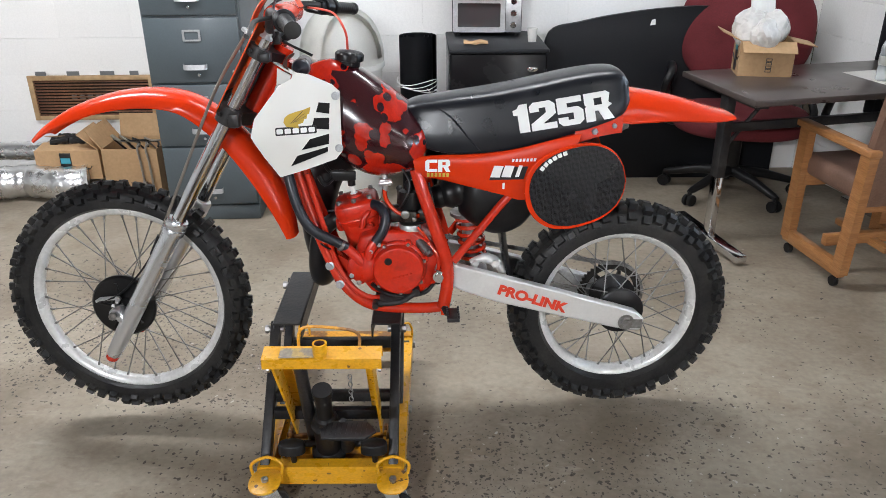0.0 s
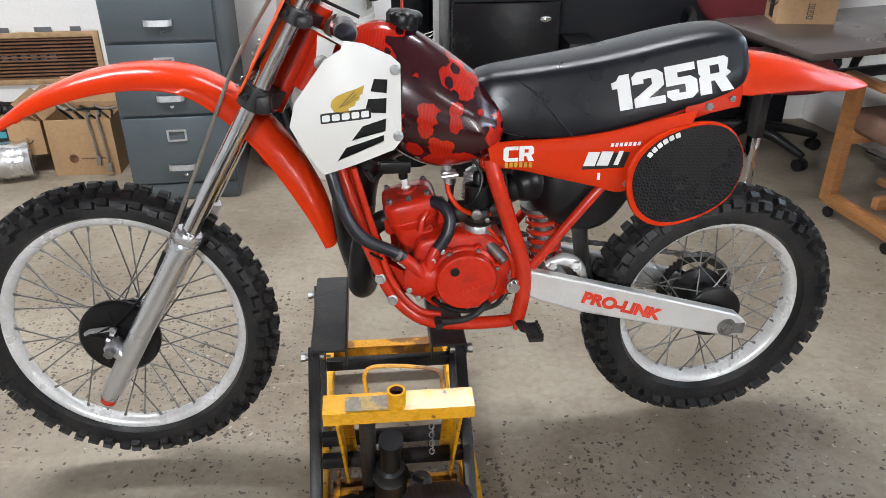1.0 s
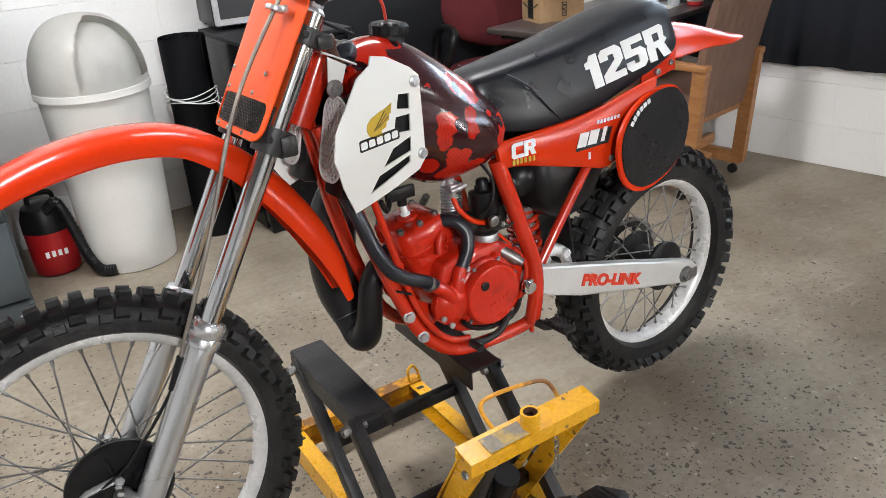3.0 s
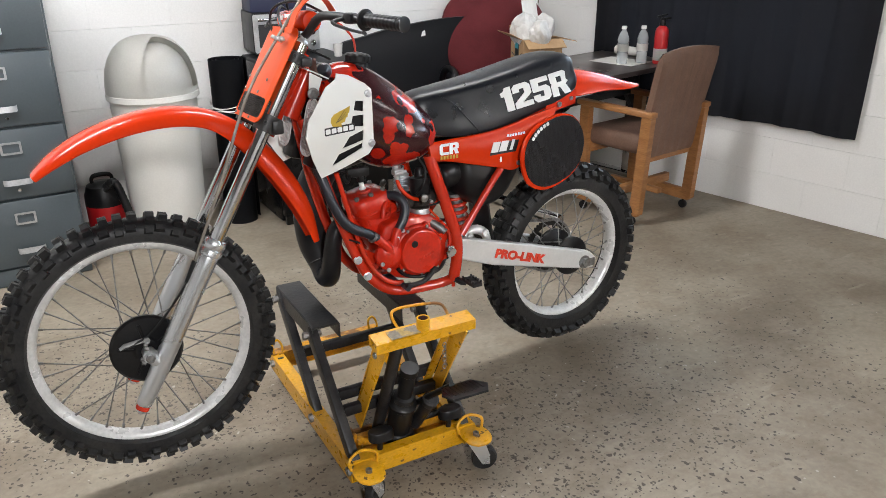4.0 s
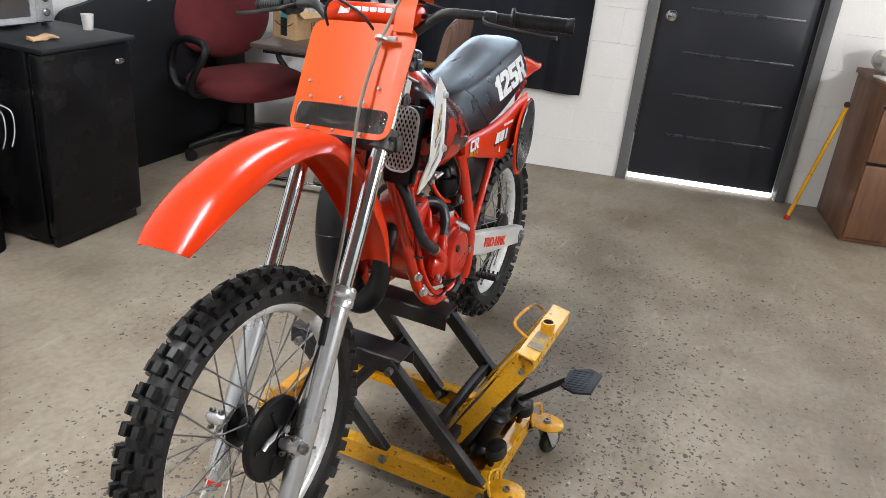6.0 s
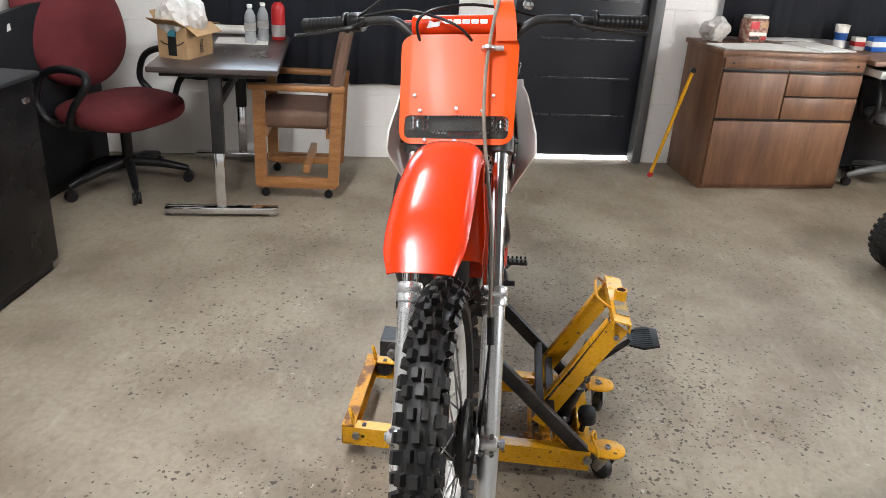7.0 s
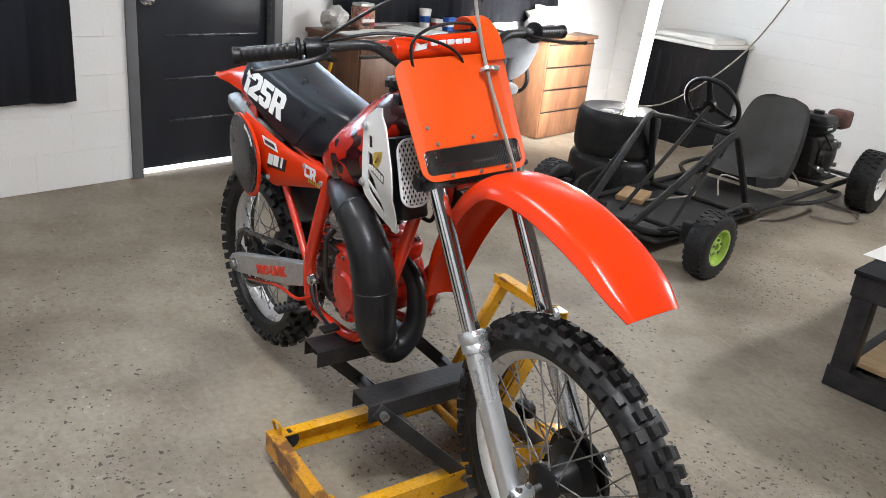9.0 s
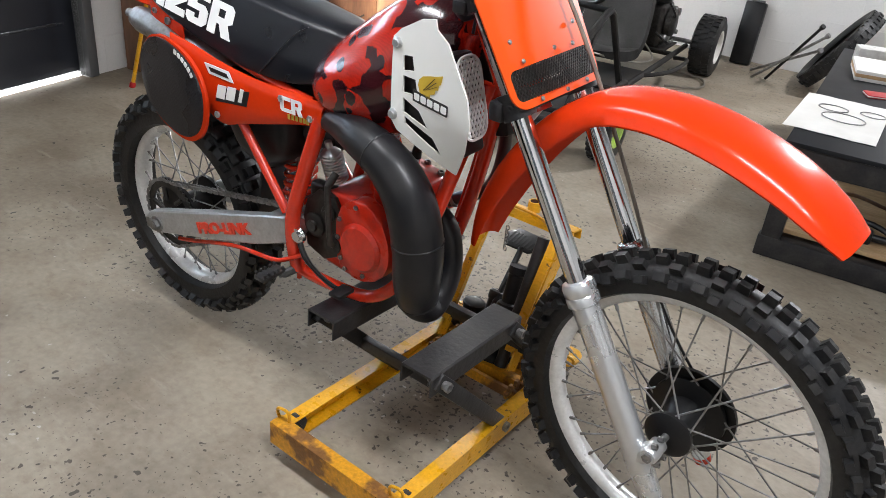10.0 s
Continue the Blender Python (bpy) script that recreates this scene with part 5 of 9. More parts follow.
    box(bm, (-0.215, s * 0.077, 0.93), (0.05, 0.072, 0.19), 0.008, Matrix.Translation((-0.215, 0, 0.93)) @ Matrix.Rotation(radians(14), 4, "Y") @ Matrix.Translation((0.215, 0, -0.93)))
    rad = part("radiator", bm, "black", bike, "black radiator with silver diamond guard")
    bm = B()
    g = Matrix.Translation((-0.249, s * 0.083, 0.952)) @ Matrix.Rotation(radians(14), 4, "Y")
    w, h = 0.038, 0.076
    for i in range(-9, 10):
        for sg in (1, -1):
            pts = []
            for k in range(25):
                z = -h + 2 * h * k / 24
                y = i * 0.0105 + sg * 0.5 * z
                if abs(y) <= w and (abs(y) < w - 0.03 or abs(z) < h - 0.03 or (abs(y) - w + 0.03) ** 2 + (abs(z) - h + 0.03) ** 2 < 0.0009):
                    pts.append(g @ Vector((0, y, z)))
            if len(pts) > 1:
                tube(bm, [pts[0], pts[-1]], 0.0021, 4)
    ringp = [g @ Vector((0, x, y)) for x, y in rounded(-w, -h, w, h, 0.03, 6)]
    tube(bm, ringp, 0.003, 6, False, True)
    moulded(bm)
    part("radiator_guard", bm, "guardmetal", rad, "silver expanded-metal guard")

bm = B()  # rubber tank mount with its steel rim, strap and radiator hanger
lathe(bm, [(0.0, -0.055), (0.020, -0.045), (0.022, -0.042), (0.022, 0.038), (0.019, 0.044), (0.0, 0.054)], along((-0.182, -0.01, 1.092), (-0.182, -1, 1.102)), 24)
mount = part("tank_mount", bm, "hose", bike, "black rubber tank mount")
bm = B()
lathe(bm, [(0.0225, 0.030), (0.0245, 0.031), (0.0245, 0.036), (0.0225, 0.037)], along((-0.182, -0.01, 1.092), (-0.182, -1, 1.102)), 24, True)
part("rim", bm, "steel", mount)
bm = B()
tube(bm, curve([(-0.205, -0.03, 1.122), (-0.216, -0.058, 1.118), (-0.219, -0.068, 1.100), (-0.212, -0.072, 1.080)], 5), 0.011, 8, True, False, 0.35)
part("clip", bm, "rust", mount, "rust-brown spring clip")
bm = B()
loft(bm, [[Vector((x, y, z + dz)) for y, dz in ((ya, 0), (yb, 0), (yb, 0.0035), (ya, 0.0035))] for x, ya, yb, z in ((-0.250, -0.066, -0.050, 1.108), (-0.225, -0.080, -0.050, 1.096), (-0.188, -0.094, -0.060, 1.077))])
strap = part("radiator_strap", bm, "white", bike, "off-white plastic strap over the radiator")
bm = B()
prism(bm, [(-0.238, 1.098), (-0.203, 1.079), (-0.216, 1.046), (-0.226, 1.033), (-0.240, 1.036), (-0.243, 1.050)], 0.003, Matrix.Translation((0, -0.080, 0)) @ flat_frame(-1), 0.0)
part("hanger", bm, "white", strap, "off-white hanger plate")
bm = B()
lathe(bm, [(0.0, 0), (0.016, 0), (0.016, 0.004), (0.009, 0.005), (0.009, 0.010), (0.004, 0.010), (0.004, 0.006), (0.0, 0.006)], along((-0.232, -0.082, 1.042), (-0.232, -1, 1.042)), 18)
part("hanger_bolt", bm, "steel", strap, "steel bolt with wide washer")

# frame: backbone, cradle, seat tubes, rear struts
fr = [("backbone", [((-0.215, 0, 1.07), (-0.10, 0, 1.03), (0.05, 0, 0.93), (0.16, 0, 0.88))], 0.022),
      ("head_gusset", [((-0.275, 0, 0.97), (-0.205, 0, 1.10))], 0.028)]
for name, paths, r in fr:
    bm = B()
    for p in paths:
        tube(bm, curve(p, 5), r, 14)
    part(name, bm, "redpaint", bike)
for s in (-1, 1):
    bm = B()
    tube(bm, curve([(-0.245, s * 0.022, 0.965), (-0.210, s * 0.05, 0.815), (-0.168, s * 0.068, 0.67), (-0.119, s * 0.080, 0.535), (-0.083, s * 0.086, 0.474), (-0.030, s * 0.092, 0.430), (0.04, s * 0.096, 0.414), (0.17, s * 0.098, 0.413), (0.205, s * 0.10, 0.430)], 6), 0.0155, 14)
    part("cradle_tube", bm, "redpaint", bike)
    bm = B()
    tube(bm, curve([(0.118, s * 0.094, 0.83), (0.134, s * 0.102, 0.772), (0.165, s * 0.108, 0.68), (0.199, s * 0.112, 0.575), (0.205, s * 0.112, 0.50), (0.194, s * 0.108, 0.42)], 6), 0.0185, 14)
    rod(bm, (0.194, s * 0.108, 0.435), (0.193, s * 0.108, 0.395), 0.006, 8)
    part("seat_tube", bm, "redpaint", bike)
    bm = B()
    tube(bm, curve([(0.405, s * 0.105, 0.785), (0.353, s * 0.108, 0.735), (0.222, s * 0.112, 0.565)], 5), 0.0115, 12)
    part("rear_strut", bm, "redpaint", bike)
    bm = B()
    tube(bm, curve([(0.15, s * 0.09, 0.845), (0.30, s * 0.092, 0.868), (0.48, s * 0.09, 0.912), (0.64, s * 0.085, 0.955)], 5), 0.011, 12)
    part("seat_rail", bm, "redpaint", bike)
    bm = B()
    lathe(bm, [(0.0, 0), (0.02, 0), (0.021, 0.004), (0.018, 0.010), (0.012, 0.010), (0.012, 0.016), (0.0, 0.016)], along((0.181, s * 0.112, 0.520), (0.181, s * 1, 0.520)), 18)
    part("pivot_bolt", bm, "chrome", bike)
    bm = B()  # footpeg
    tube(bm, [(0.194, s * 0.11, 0.424), (0.204, s * 0.145, 0.419), (0.214, s * 0.15, 0.419)], 0.011, 8)
    box(bm, (0.218, s * 0.178, 0.428), (0.035, 0.07, 0.012), 0.003)
    for k in range(5):
        for q in (-1, 1):
            box(bm, (0.218 + q * 0.015, s * (0.15 + 0.014 * k), 0.436), (0.006, 0.006, 0.012), 0.001, None, 1)
    part("footpeg", bm, "blackpaint", bike, "folding serrated footpeg")

# engine
bm = B()
case = [(-0.060, 0.57), (-0.04, 0.635), (0.02, 0.652), (0.11, 0.650), (0.165, 0.615), (0.185, 0.565), (0.175, 0.495), (0.13, 0.458), (0.05, 0.447), (-0.01, 0.465), (-0.045, 0.51)]
prism(bm, case, 0.185, Matrix.Translation((0, -0.10, 0)) @ flat_frame(1), 0.0)
bmesh.ops.bevel(bm, geom=list(bm.edges), offset=0.010, segments=2, affect="EDGES", profile=0.5)
engine = part("engine", bm, "redengine", bike, "red painted two-stroke engine", 45)
bm = B()
CX, CZ = 0.066, 0.546
KR = 0.85
cv = Matrix.Translation((CX, -0.100, CZ)) @ pose(0, 0, 0, 90, 0, 0)
lathe(bm, [(r * KR, h) for r, h in ((0.094, 0.0), (0.094, 0.010), (0.090, 0.014), (0.086, 0.015), (0.084, 0.030), (0.080, 0.036), (0.074, 0.038), (0.071, 0.0375), (0.05, 0.039), (0.0, 0.040))], cv, 48)
cover = part("engine_cover", bm, "redengine", engine, "round red generator cover")
for k in range(7):
    a = 0.3 + k * 0.9
    c = Vector((CX + 0.077 * math.cos(a), -0.10, CZ + 0.077 * math.sin(a)))
    bm = B()
    lathe(bm, [(0.011, 0), (0.011, 0.012), (0.009, 0.015), (0.0, 0.015)], along(c, c + Vector((0, -1, 0))), 12)
    part("cover_bolt", bm, "redengine", engine)
for k in range(5):  # cast mark low on the cover
    bm = B()
    box(bm, (CX - 0.012 + 0.0115 * k, -0.1395, CZ - 0.020 + 0.003 * k), (0.008, 0.003, 0.008), 0.001, None, 1)
    part("raised_mark", bm, "redengine", cover)
bm = B()
lathe(bm, [(0.0, 0), (0.0105, 0), (0.0105, 0.003), (0.0085, 0.0045), (0.0, 0.004)], along((0.038, -0.139, 0.577), (0.038, -1, 0.577)), 16)
part("timing_plug", bm, "black", cover)
bm = B()
for k in range(7):
    a = 0.3 + k * 0.9
    bm = B()
    bolt(bm, (CX + 0.077 * math.cos(a), -0.115, CZ + 0.077 * math.sin(a)), (0, -1, 0), 0.005, 0.005)
    part("cover_bolt", bm, "steel", cover)
bm = B()  # water pump bulge on the left front
lathe(bm, [(0.046, 0.0), (0.046, 0.016), (0.038, 0.026), (0.022, 0.034), (0.0, 0.036)], Matrix.Translation((-0.032, -0.098, 0.548)) @ pose(0, 0, 0, 90, 0, 0), 24)
tube(bm, curve([(-0.03, -0.118, 0.555), (-0.05, -0.122, 0.585), (-0.072, -0.118, 0.606), (-0.082, -0.116, 0.612)], 3), 0.0145, 12)
tube(bm, curve([(-0.022, -0.115, 0.56), (-0.012, -0.112, 0.60), (0.0, -0.106, 0.622)], 3), 0.0145, 12)
for k in range(6):
    a = k * 1.05 + 0.4
    bolt(bm, (-0.032 + 0.044 * math.cos(a), -0.108, 0.548 + 0.044 * math.sin(a)), (0, -1, 0), 0.006, 0.008)
part("water_pump", bm, "redengine", engine)
bm = B()  # right-hand clutch cover: rounded lobes over the front half of the case
cover_r = [(0.056, 0.500), (0.060, 0.560), (0.056, 0.622), (0.030, 0.655), (-0.01, 0.672), (-0.060, 0.650), (-0.088, 0.600), (-0.090, 0.545), (-0.066, 0.500), (-0.02, 0.478), (0.025, 0.480)]
prism(bm, [(p.x, p.y) for p in curve([(x, z, 0) for x, z in cover_r + cover_r[:1]], 4)[:-1]], 0.034, Matrix.Translation((0, 0.084, 0)) @ flat_frame(1), 0.008)
clutch = part("clutch_cover", bm, "redengine", engine, "red clutch cover", 50)
bm = B()
lathe(bm, [(0.058, 0.0), (0.058, 0.006), (0.050, 0.014), (0.0, 0.016)], Matrix.Translation((-0.012, 0.114, 0.560)) @ pose(0, 0, 0, -90, 0, 0), 36)
part("clutch_dome", bm, "redengine", clutch)
for x, z in ((0.046, 0.515), (0.048, 0.612), (0.0, 0.655), (0.034, 0.490), (-0.02, 0.492), (0.054, 0.565)):
    bm = B()
    bolt(bm, (x, 0.116, z), (0, 1, 0), 0.006, 0.006)
    part("cover_bolt", bm, "steel", clutch)
bm = B()  # oily bare gearbox end behind it
prism(bm, [(0.062, 0.500), (0.064, 0.605), (0.085, 0.640), (0.13, 0.650), (0.172, 0.612), (0.186, 0.565), (0.176, 0.490), (0.12, 0.470)], 0.014, Matrix.Translation((0, 0.082, 0)) @ flat_frame(1), 0.004)
gear = part("gearbox_end", bm, "engine", engine, "dark oily bare gearbox casting")
for x, z, q in ((0.10, 0.60, 0.020), (0.145, 0.555, 0.030), (0.095, 0.52, 0.014)):
    bm = B()
    lathe(bm, [(q, 0.0), (q, 0.008), (q * 0.8, 0.012), (q * 0.5, 0.012), (q * 0.45, 0.018), (0.0, 0.018)], Matrix.Translation((x, 0.094, z)) @ pose(0, 0, 0, -90, 0, 0), 20)
    part("boss", bm, "engine", gear)
CA = Vector((-0.036, 0, 0.628))
CD = Vector((-0.22, 0, 0.975)).normalized()
bm = B()  # cylinder: stacked shaped blocks along the leaning axis
cf = along(CA, CA + CD)
cf = Matrix.Translation(CA) @ Matrix.Rotation(math.atan2(-0.22, 0.975), 4, "Y")
def jacket(rows, n=24, power=4.5):
    """Rounded-square rings up the cylinder: height, half length, half width."""
    out = []
    for z, a, b in rows:
        ring = []
        for k in range(n):
            t = 2 * math.pi * (k + 0.5) / n
            ring.append(Vector((a * math.copysign(abs(math.cos(t)) ** (2 / power), math.cos(t)), b * math.copysign(abs(math.sin(t)) ** (2 / power), math.sin(t)), z)))
        out.append(ring)
    return out


loft(bm, jacket([(-0.03, 0.052, 0.062), (-0.008, 0.050, 0.060), (0.012, 0.052, 0.060), (0.030, 0.058, 0.064), (0.044, 0.061, 0.067), (0.0455, 0.0595, 0.0655), (0.048, 0.0595, 0.0655), (0.0495, 0.062, 0.068),
                 (0.060, 0.063, 0.069), (0.084, 0.062, 0.068), (0.092, 0.058, 0.064), (0.097, 0.048, 0.054), (0.099, 0.030, 0.034)]), m=cf)
loft(bm, jacket([(0.095, 0.024, 0.026), (0.104, 0.022, 0.024), (0.106, 0.014, 0.014)], 16, 2.0), m=cf)
box(bm, (0.058, 0, 0.03), (0.05, 0.075, 0.046), 0.012, cf)
box(bm, (-0.052, 0, 0.03), (0.04, 0.06, 0.046), 0.012, cf)
loft(bm, [[cf @ Vector((x, -0.050 - d, z)) for x, z in ((-0.040, 0.058), (0.012, 0.052), (0.040, 0.030), (0.036, 0.010), (-0.030, 0.012))] for d in (0.0, 0.010, 0.013)])
cyl = part("cylinder", bm, "redengine", engine, "red cylinder and head", 45)
bm = B()
for x, y in ((-0.044, -0.044), (0.044, -0.044), (-0.044, 0.044), (0.044, 0.044), (0.0, -0.052)):
    p = cf @ Vector((x, y, 0.092))
    bm = B()
    bolt(bm, p, CD, 0.0075, 0.012)
    part("head_nut", bm, "steel", cyl)
bm = B()
p = cf @ Vector((0, 0, 0.100))
lathe(bm, [(0.011, 0), (0.011, 0.008), (0.0075, 0.01), (0.0075, 0.03), (0.005, 0.033), (0.005, 0.045), (0.0, 0.045)], along(p, p + CD), 12)
plug = part("spark_plug", bm, "stickerwhite", cyl, "white ceramic spark plug with black cap")
bm = B()
tube(bm, curve([p + CD * 0.03, p + CD * 0.055, p + Vector((-0.045, 0.005, 0.068)), p + Vector((-0.075, 0.01, 0.075)), (-0.16, 0.0, 0.90), (-0.15, 0.0, 0.96)], 5), [0.011] * 10 + [0.0055] * 16, 10)
part("plug_cap", bm, "black", plug)

# carburettor, intake, airbox, shock
bm = B()
lathe(bm, [(0.0, 0), (0.028, 0), (0.03, 0.004), (0.03, 0.012), (0.025, 0.016), (0.025, 0.055), (0.029, 0.058), (0.029, 0.075), (0.022, 0.082), (0.012, 0.084), (0.012, 0.098), (0.0, 0.098)], pose(0.118, -0.03, 0.700, -6, 0, 0), 24)
lathe(bm, [(0.022, 0), (0.03, 0.004), (0.03, 0.02), (0.024, 0.03), (0.014, 0.034), (0.0, 0.034)], pose(0.118, -0.03, 0.70, 180, 0, 0), 24)
rod(bm, (0.06, -0.015, 0.715), (0.17, -0.02, 0.722), 0.026, 18)
box(bm, (0.118, -0.062, 0.725), (0.035, 0.02, 0.03), 0.005)
carb = part("carburettor", bm, "engine", bike, "dark carburettor with pale float bowl")
carb.location = (-0.018, -0.036, -0.028)
bm = B()
lathe(bm, [(0.0, 0), (0.025, 0.001), (0.0305, 0.006), (0.0305, 0.024), (0.026, 0.03)], pose(0.118, -0.03, 0.668, 0, 0, 0), 24)
part("float_bowl", bm, "alu", carb)
bm = B()
lathe(bm, [(0.030, -0.045), (0.0315, -0.04), (0.0315, 0.005), (0.0, 0.005)], pose(0.118, -0.03, 0.782, -6, 0, 0), 24)
lathe(bm, [(0.014, 0), (0.014, 0.02), (0.010, 0.026), (0.0, 0.026)], pose(0.118, -0.03, 0.79, -6, 0, 0), 16)
part("carb_top", bm, "black", carb)
bm = B()
tube(bm, curve([(0.165, -0.018, 0.722), (0.20, -0.015, 0.73), (0.235, -0.015, 0.742), (0.27, -0.01, 0.75)], 5), [0.03, 0.031, 0.034, 0.034, 0.033, 0.038, 0.042, 0.043, 0.042, 0.046, 0.05, 0.052, 0.05, 0.054, 0.056, 0.056], 20)
part("intake_boot", bm, "black", bike, "black ribbed rubber intake boot")
bm = B()
loft(bm, loft_body([(0.24, 0.68, 0.80, 0.05), (0.27, 0.655, 0.845, 0.085), (0.34, 0.62, 0.86, 0.092), (0.41, 0.64, 0.87, 0.092), (0.46, 0.70, 0.88, 0.08)], 4, 20, 4.0, 0.95))
part("airbox", bm, "black", bike, "black plastic airbox")
bm = B()
loft(bm, [[Vector((x + dx, y, z)) for y, dx in ((-0.06, 0), (-0.03, 0.012), (0.03, 0.012), (0.06, 0), (0.06, -0.006), (-0.06, -0.006))] for x, z in ((0.36, 0.66), (0.37, 0.58), (0.385, 0.50), (0.41, 0.43))])
part("mud_flap", bm, "black", bike, "black rubber mud flap")
bm = B()
pts = []
for k in range(6 * 14 + 1):
    a = 2 * math.pi * k / 14
    h = k / 84
    pts.append(Vector((0.290 - 0.02 * h, 0.012, 0.515 + 0.145 * h)) + Vector((0.036 * math.cos(a), 0.036 * math.sin(a), 0)))
tube(bm, pts, 0.0065, 8)
shock = part("shock_absorber", bm, "redpaint", bike, "rear shock with thick red coil spring")
bm = B()
rod(bm, (0.288, 0, 0.48), (0.262, 0, 0.72), 0.022, 16)
lathe(bm, [(0.0, 0), (0.046, 0), (0.046, 0.01), (0.0, 0.01)], along((0.262, 0, 0.665), (0.258, 0, 0.75)), 20)
part("shock_body", bm, "steel", shock)
bm = B()
tube(bm, curve([(0.30, -0.055, 0.555), (0.335, -0.058, 0.572), (0.375, -0.055, 0.555), (0.40, -0.05, 0.515)], 4), [0.012] * 4 + [0.016] * 5 + [0.014] * 4, 10)
bolt(bm, (0.368, -0.07, 0.56), (0, -1, 0), 0.013, 0.012)
bolt(bm, (0.31, -0.068, 0.56), (0, -1, 0), 0.010, 0.01)
link = part("suspension_link", bm, "polished", bike, "cast alloy suspension link")
link.location = (-0.022, 0.012, -0.026)

# hoses
bm = B()
tube(bm, curve([(-0.236, -0.075, 0.845), (-0.224, -0.095, 0.80), (-0.206, -0.112, 0.735), (-0.180, -0.122, 0.682), (-0.148, -0.124, 0.654), (-0.105, -0.121, 0.631), (-0.076, -0.117, 0.611)], 6), 0.0145, 12)
h = part("coolant_hose", bm, "hose", bike, "thick black coolant hose")
bm = B()
lathe(bm, [(0.0155, 0), (0.0165, 0.001), (0.0165, 0.009), (0.0155, 0.01)], along((-0.095, -0.1205, 0.6215), (-0.078, -0.117, 0.610)), 16)
part("hose_clip", bm, "steel", h)
bm = B()
tube(bm, curve([(-0.005, -0.05, 0.715), (0.018, -0.072, 0.712), (0.032, -0.09, 0.690), (0.024, -0.102, 0.655), (0.0, -0.106, 0.618)], 6), 0.0145, 12)
part("coolant_hose", bm, "hose", bike, "short black coolant hose")
bm = B()
tube(bm, curve([(0.030, -0.05, 0.765), (0.034, -0.065, 0.735), (0.06, -0.08, 0.705), (0.10, -0.088, 0.692), (0.125, -0.082, 0.692)], 6), 0.006, 10)
tube(bm, curve([(0.09, -0.07, 0.69), (0.12, -0.085, 0.66), (0.15, -0.095, 0.625)], 5), 0.0035, 6)
part("fuel_hose", bm, "red", bike, "red fuel hose")
bm = B()
rod(bm, (0.03, -0.045, 0.83), (0.03, -0.045, 0.785), 0.010, 12)
box(bm, (0.033, -0.055, 0.782), (0.034, 0.024, 0.018), 0.004)
rod(bm, (0.015, -0.068, 0.780), (0.052, -0.072, 0.786), 0.005, 8)
rod(bm, (0.032, -0.052, 0.775), (0.032, -0.052, 0.756), 0.008, 12)
part("fuel_tap", bm, "alu", bike, "alloy fuel tap")

# small parts round the engine
for x, y, z in ((-0.128, -0.090, 0.545), (-0.101, -0.096, 0.490)):
    bm = B()
    lathe(bm, [(0.0, 0), (0.013, 0), (0.013, 0.004), (0.009, 0.005), (0.009, 0.013), (0.0, 0.013)], along((x, y, z), (x - 0.25, y - 1, z + 0.1)), 12)
    part("mount_bolt", bm, "alu", bike)
bm = B()
loft(bm, [[Vector((x, y, z)) for x, z in ((-0.125, 0.585), (-0.105, 0.575), (-0.045, 0.535), (-0.05, 0.505), (-0.085, 0.490), (-0.10, 0.515))] for y in (-0.074, -0.080)])
part("mount_plate", bm, "redpaint", bike)
bm = B()
tube(bm, curve([(-0.178, -0.082, 0.815), (-0.158, -0.086, 0.735), (-0.130, -0.090, 0.630), (-0.104, -0.098, 0.548), (-0.068, -0.106, 0.490), (-0.03, -0.110, 0.460), (0.01, -0.108, 0.450)], 6), 0.0075, 10)
part("overflow_pipe", bm, "redpaint", bike, "thin red pipe along the frame tube")
bm = B()
tube(bm, curve([(-0.142, -0.055, 0.60), (-0.150, -0.088, 0.612), (-0.130, -0.105, 0.605), (-0.118, -0.080, 0.592)], 4, True), 0.003, 6, False, True)
part("cable_tie", bm, "black", bike)
bm = B()
rod(bm, (0.120, -0.085, 0.622), (0.150, -0.118, 0.596), 0.014, 16)
rod(bm, (0.150, -0.118, 0.596), (0.156, -0.125, 0.590), 0.010, 12)
part("clutch_arm", bm, "steel", bike, "dull steel clutch release")
bm = B()
box(bm, (0.160, -0.088, 0.535), (0.055, 0.018, 0.105), 0.008, None, 2)
part("sprocket_guard", bm, "engine", bike, "oily dark sprocket guard")
bm = B()
tube(bm, curve([(0.150, -0.105, 0.620), (0.178, -0.11, 0.575), (0.176, -0.105, 0.52), (0.150, -0.10, 0.47)], 5), 0.006, 8)
part("drain_hose", bm, "redpaint", bike, "dark red drain hose")
bm = B()
tube(bm, curve([(-0.01, -0.118, 0.500), (0.02, -0.112, 0.472), (0.07, -0.118, 0.460), (0.14, -0.112, 0.468), (0.17, -0.10, 0.50)], 5), 0.006, 8)
part("wiring_loom", bm, "black", bike, "black wiring along the engine foot")
for x, y, z in ((-0.065, -0.124, 0.530), (-0.045, -0.124, 0.508), (-0.01, -0.120, 0.600), (0.012, -0.112, 0.618)):
    bm = B()
    lathe(bm, [(0.007, 0), (0.007, 0.005), (0.004, 0.006), (0.0, 0.005)], along((x, y, z), (x, y - 1, z)), 8)
    part("case_screw", bm, "alu", engine)
bm = B()
tube(bm, curve([(-0.012, -0.056, 0.700), (-0.02, -0.068, 0.694), (-0.03, -0.075, 0.680), (-0.034, -0.08, 0.655)], 4), 0.008, 10)
bolt(bm, (-0.012, -0.062, 0.66), (0, -1, 0), 0.008, 0.01)
part("water_elbow", bm, "redengine", engine)
bm = B()
box(bm, (-0.085, -0.028, 0.792), (0.07, 0.012, 0.028), 0.004, None)
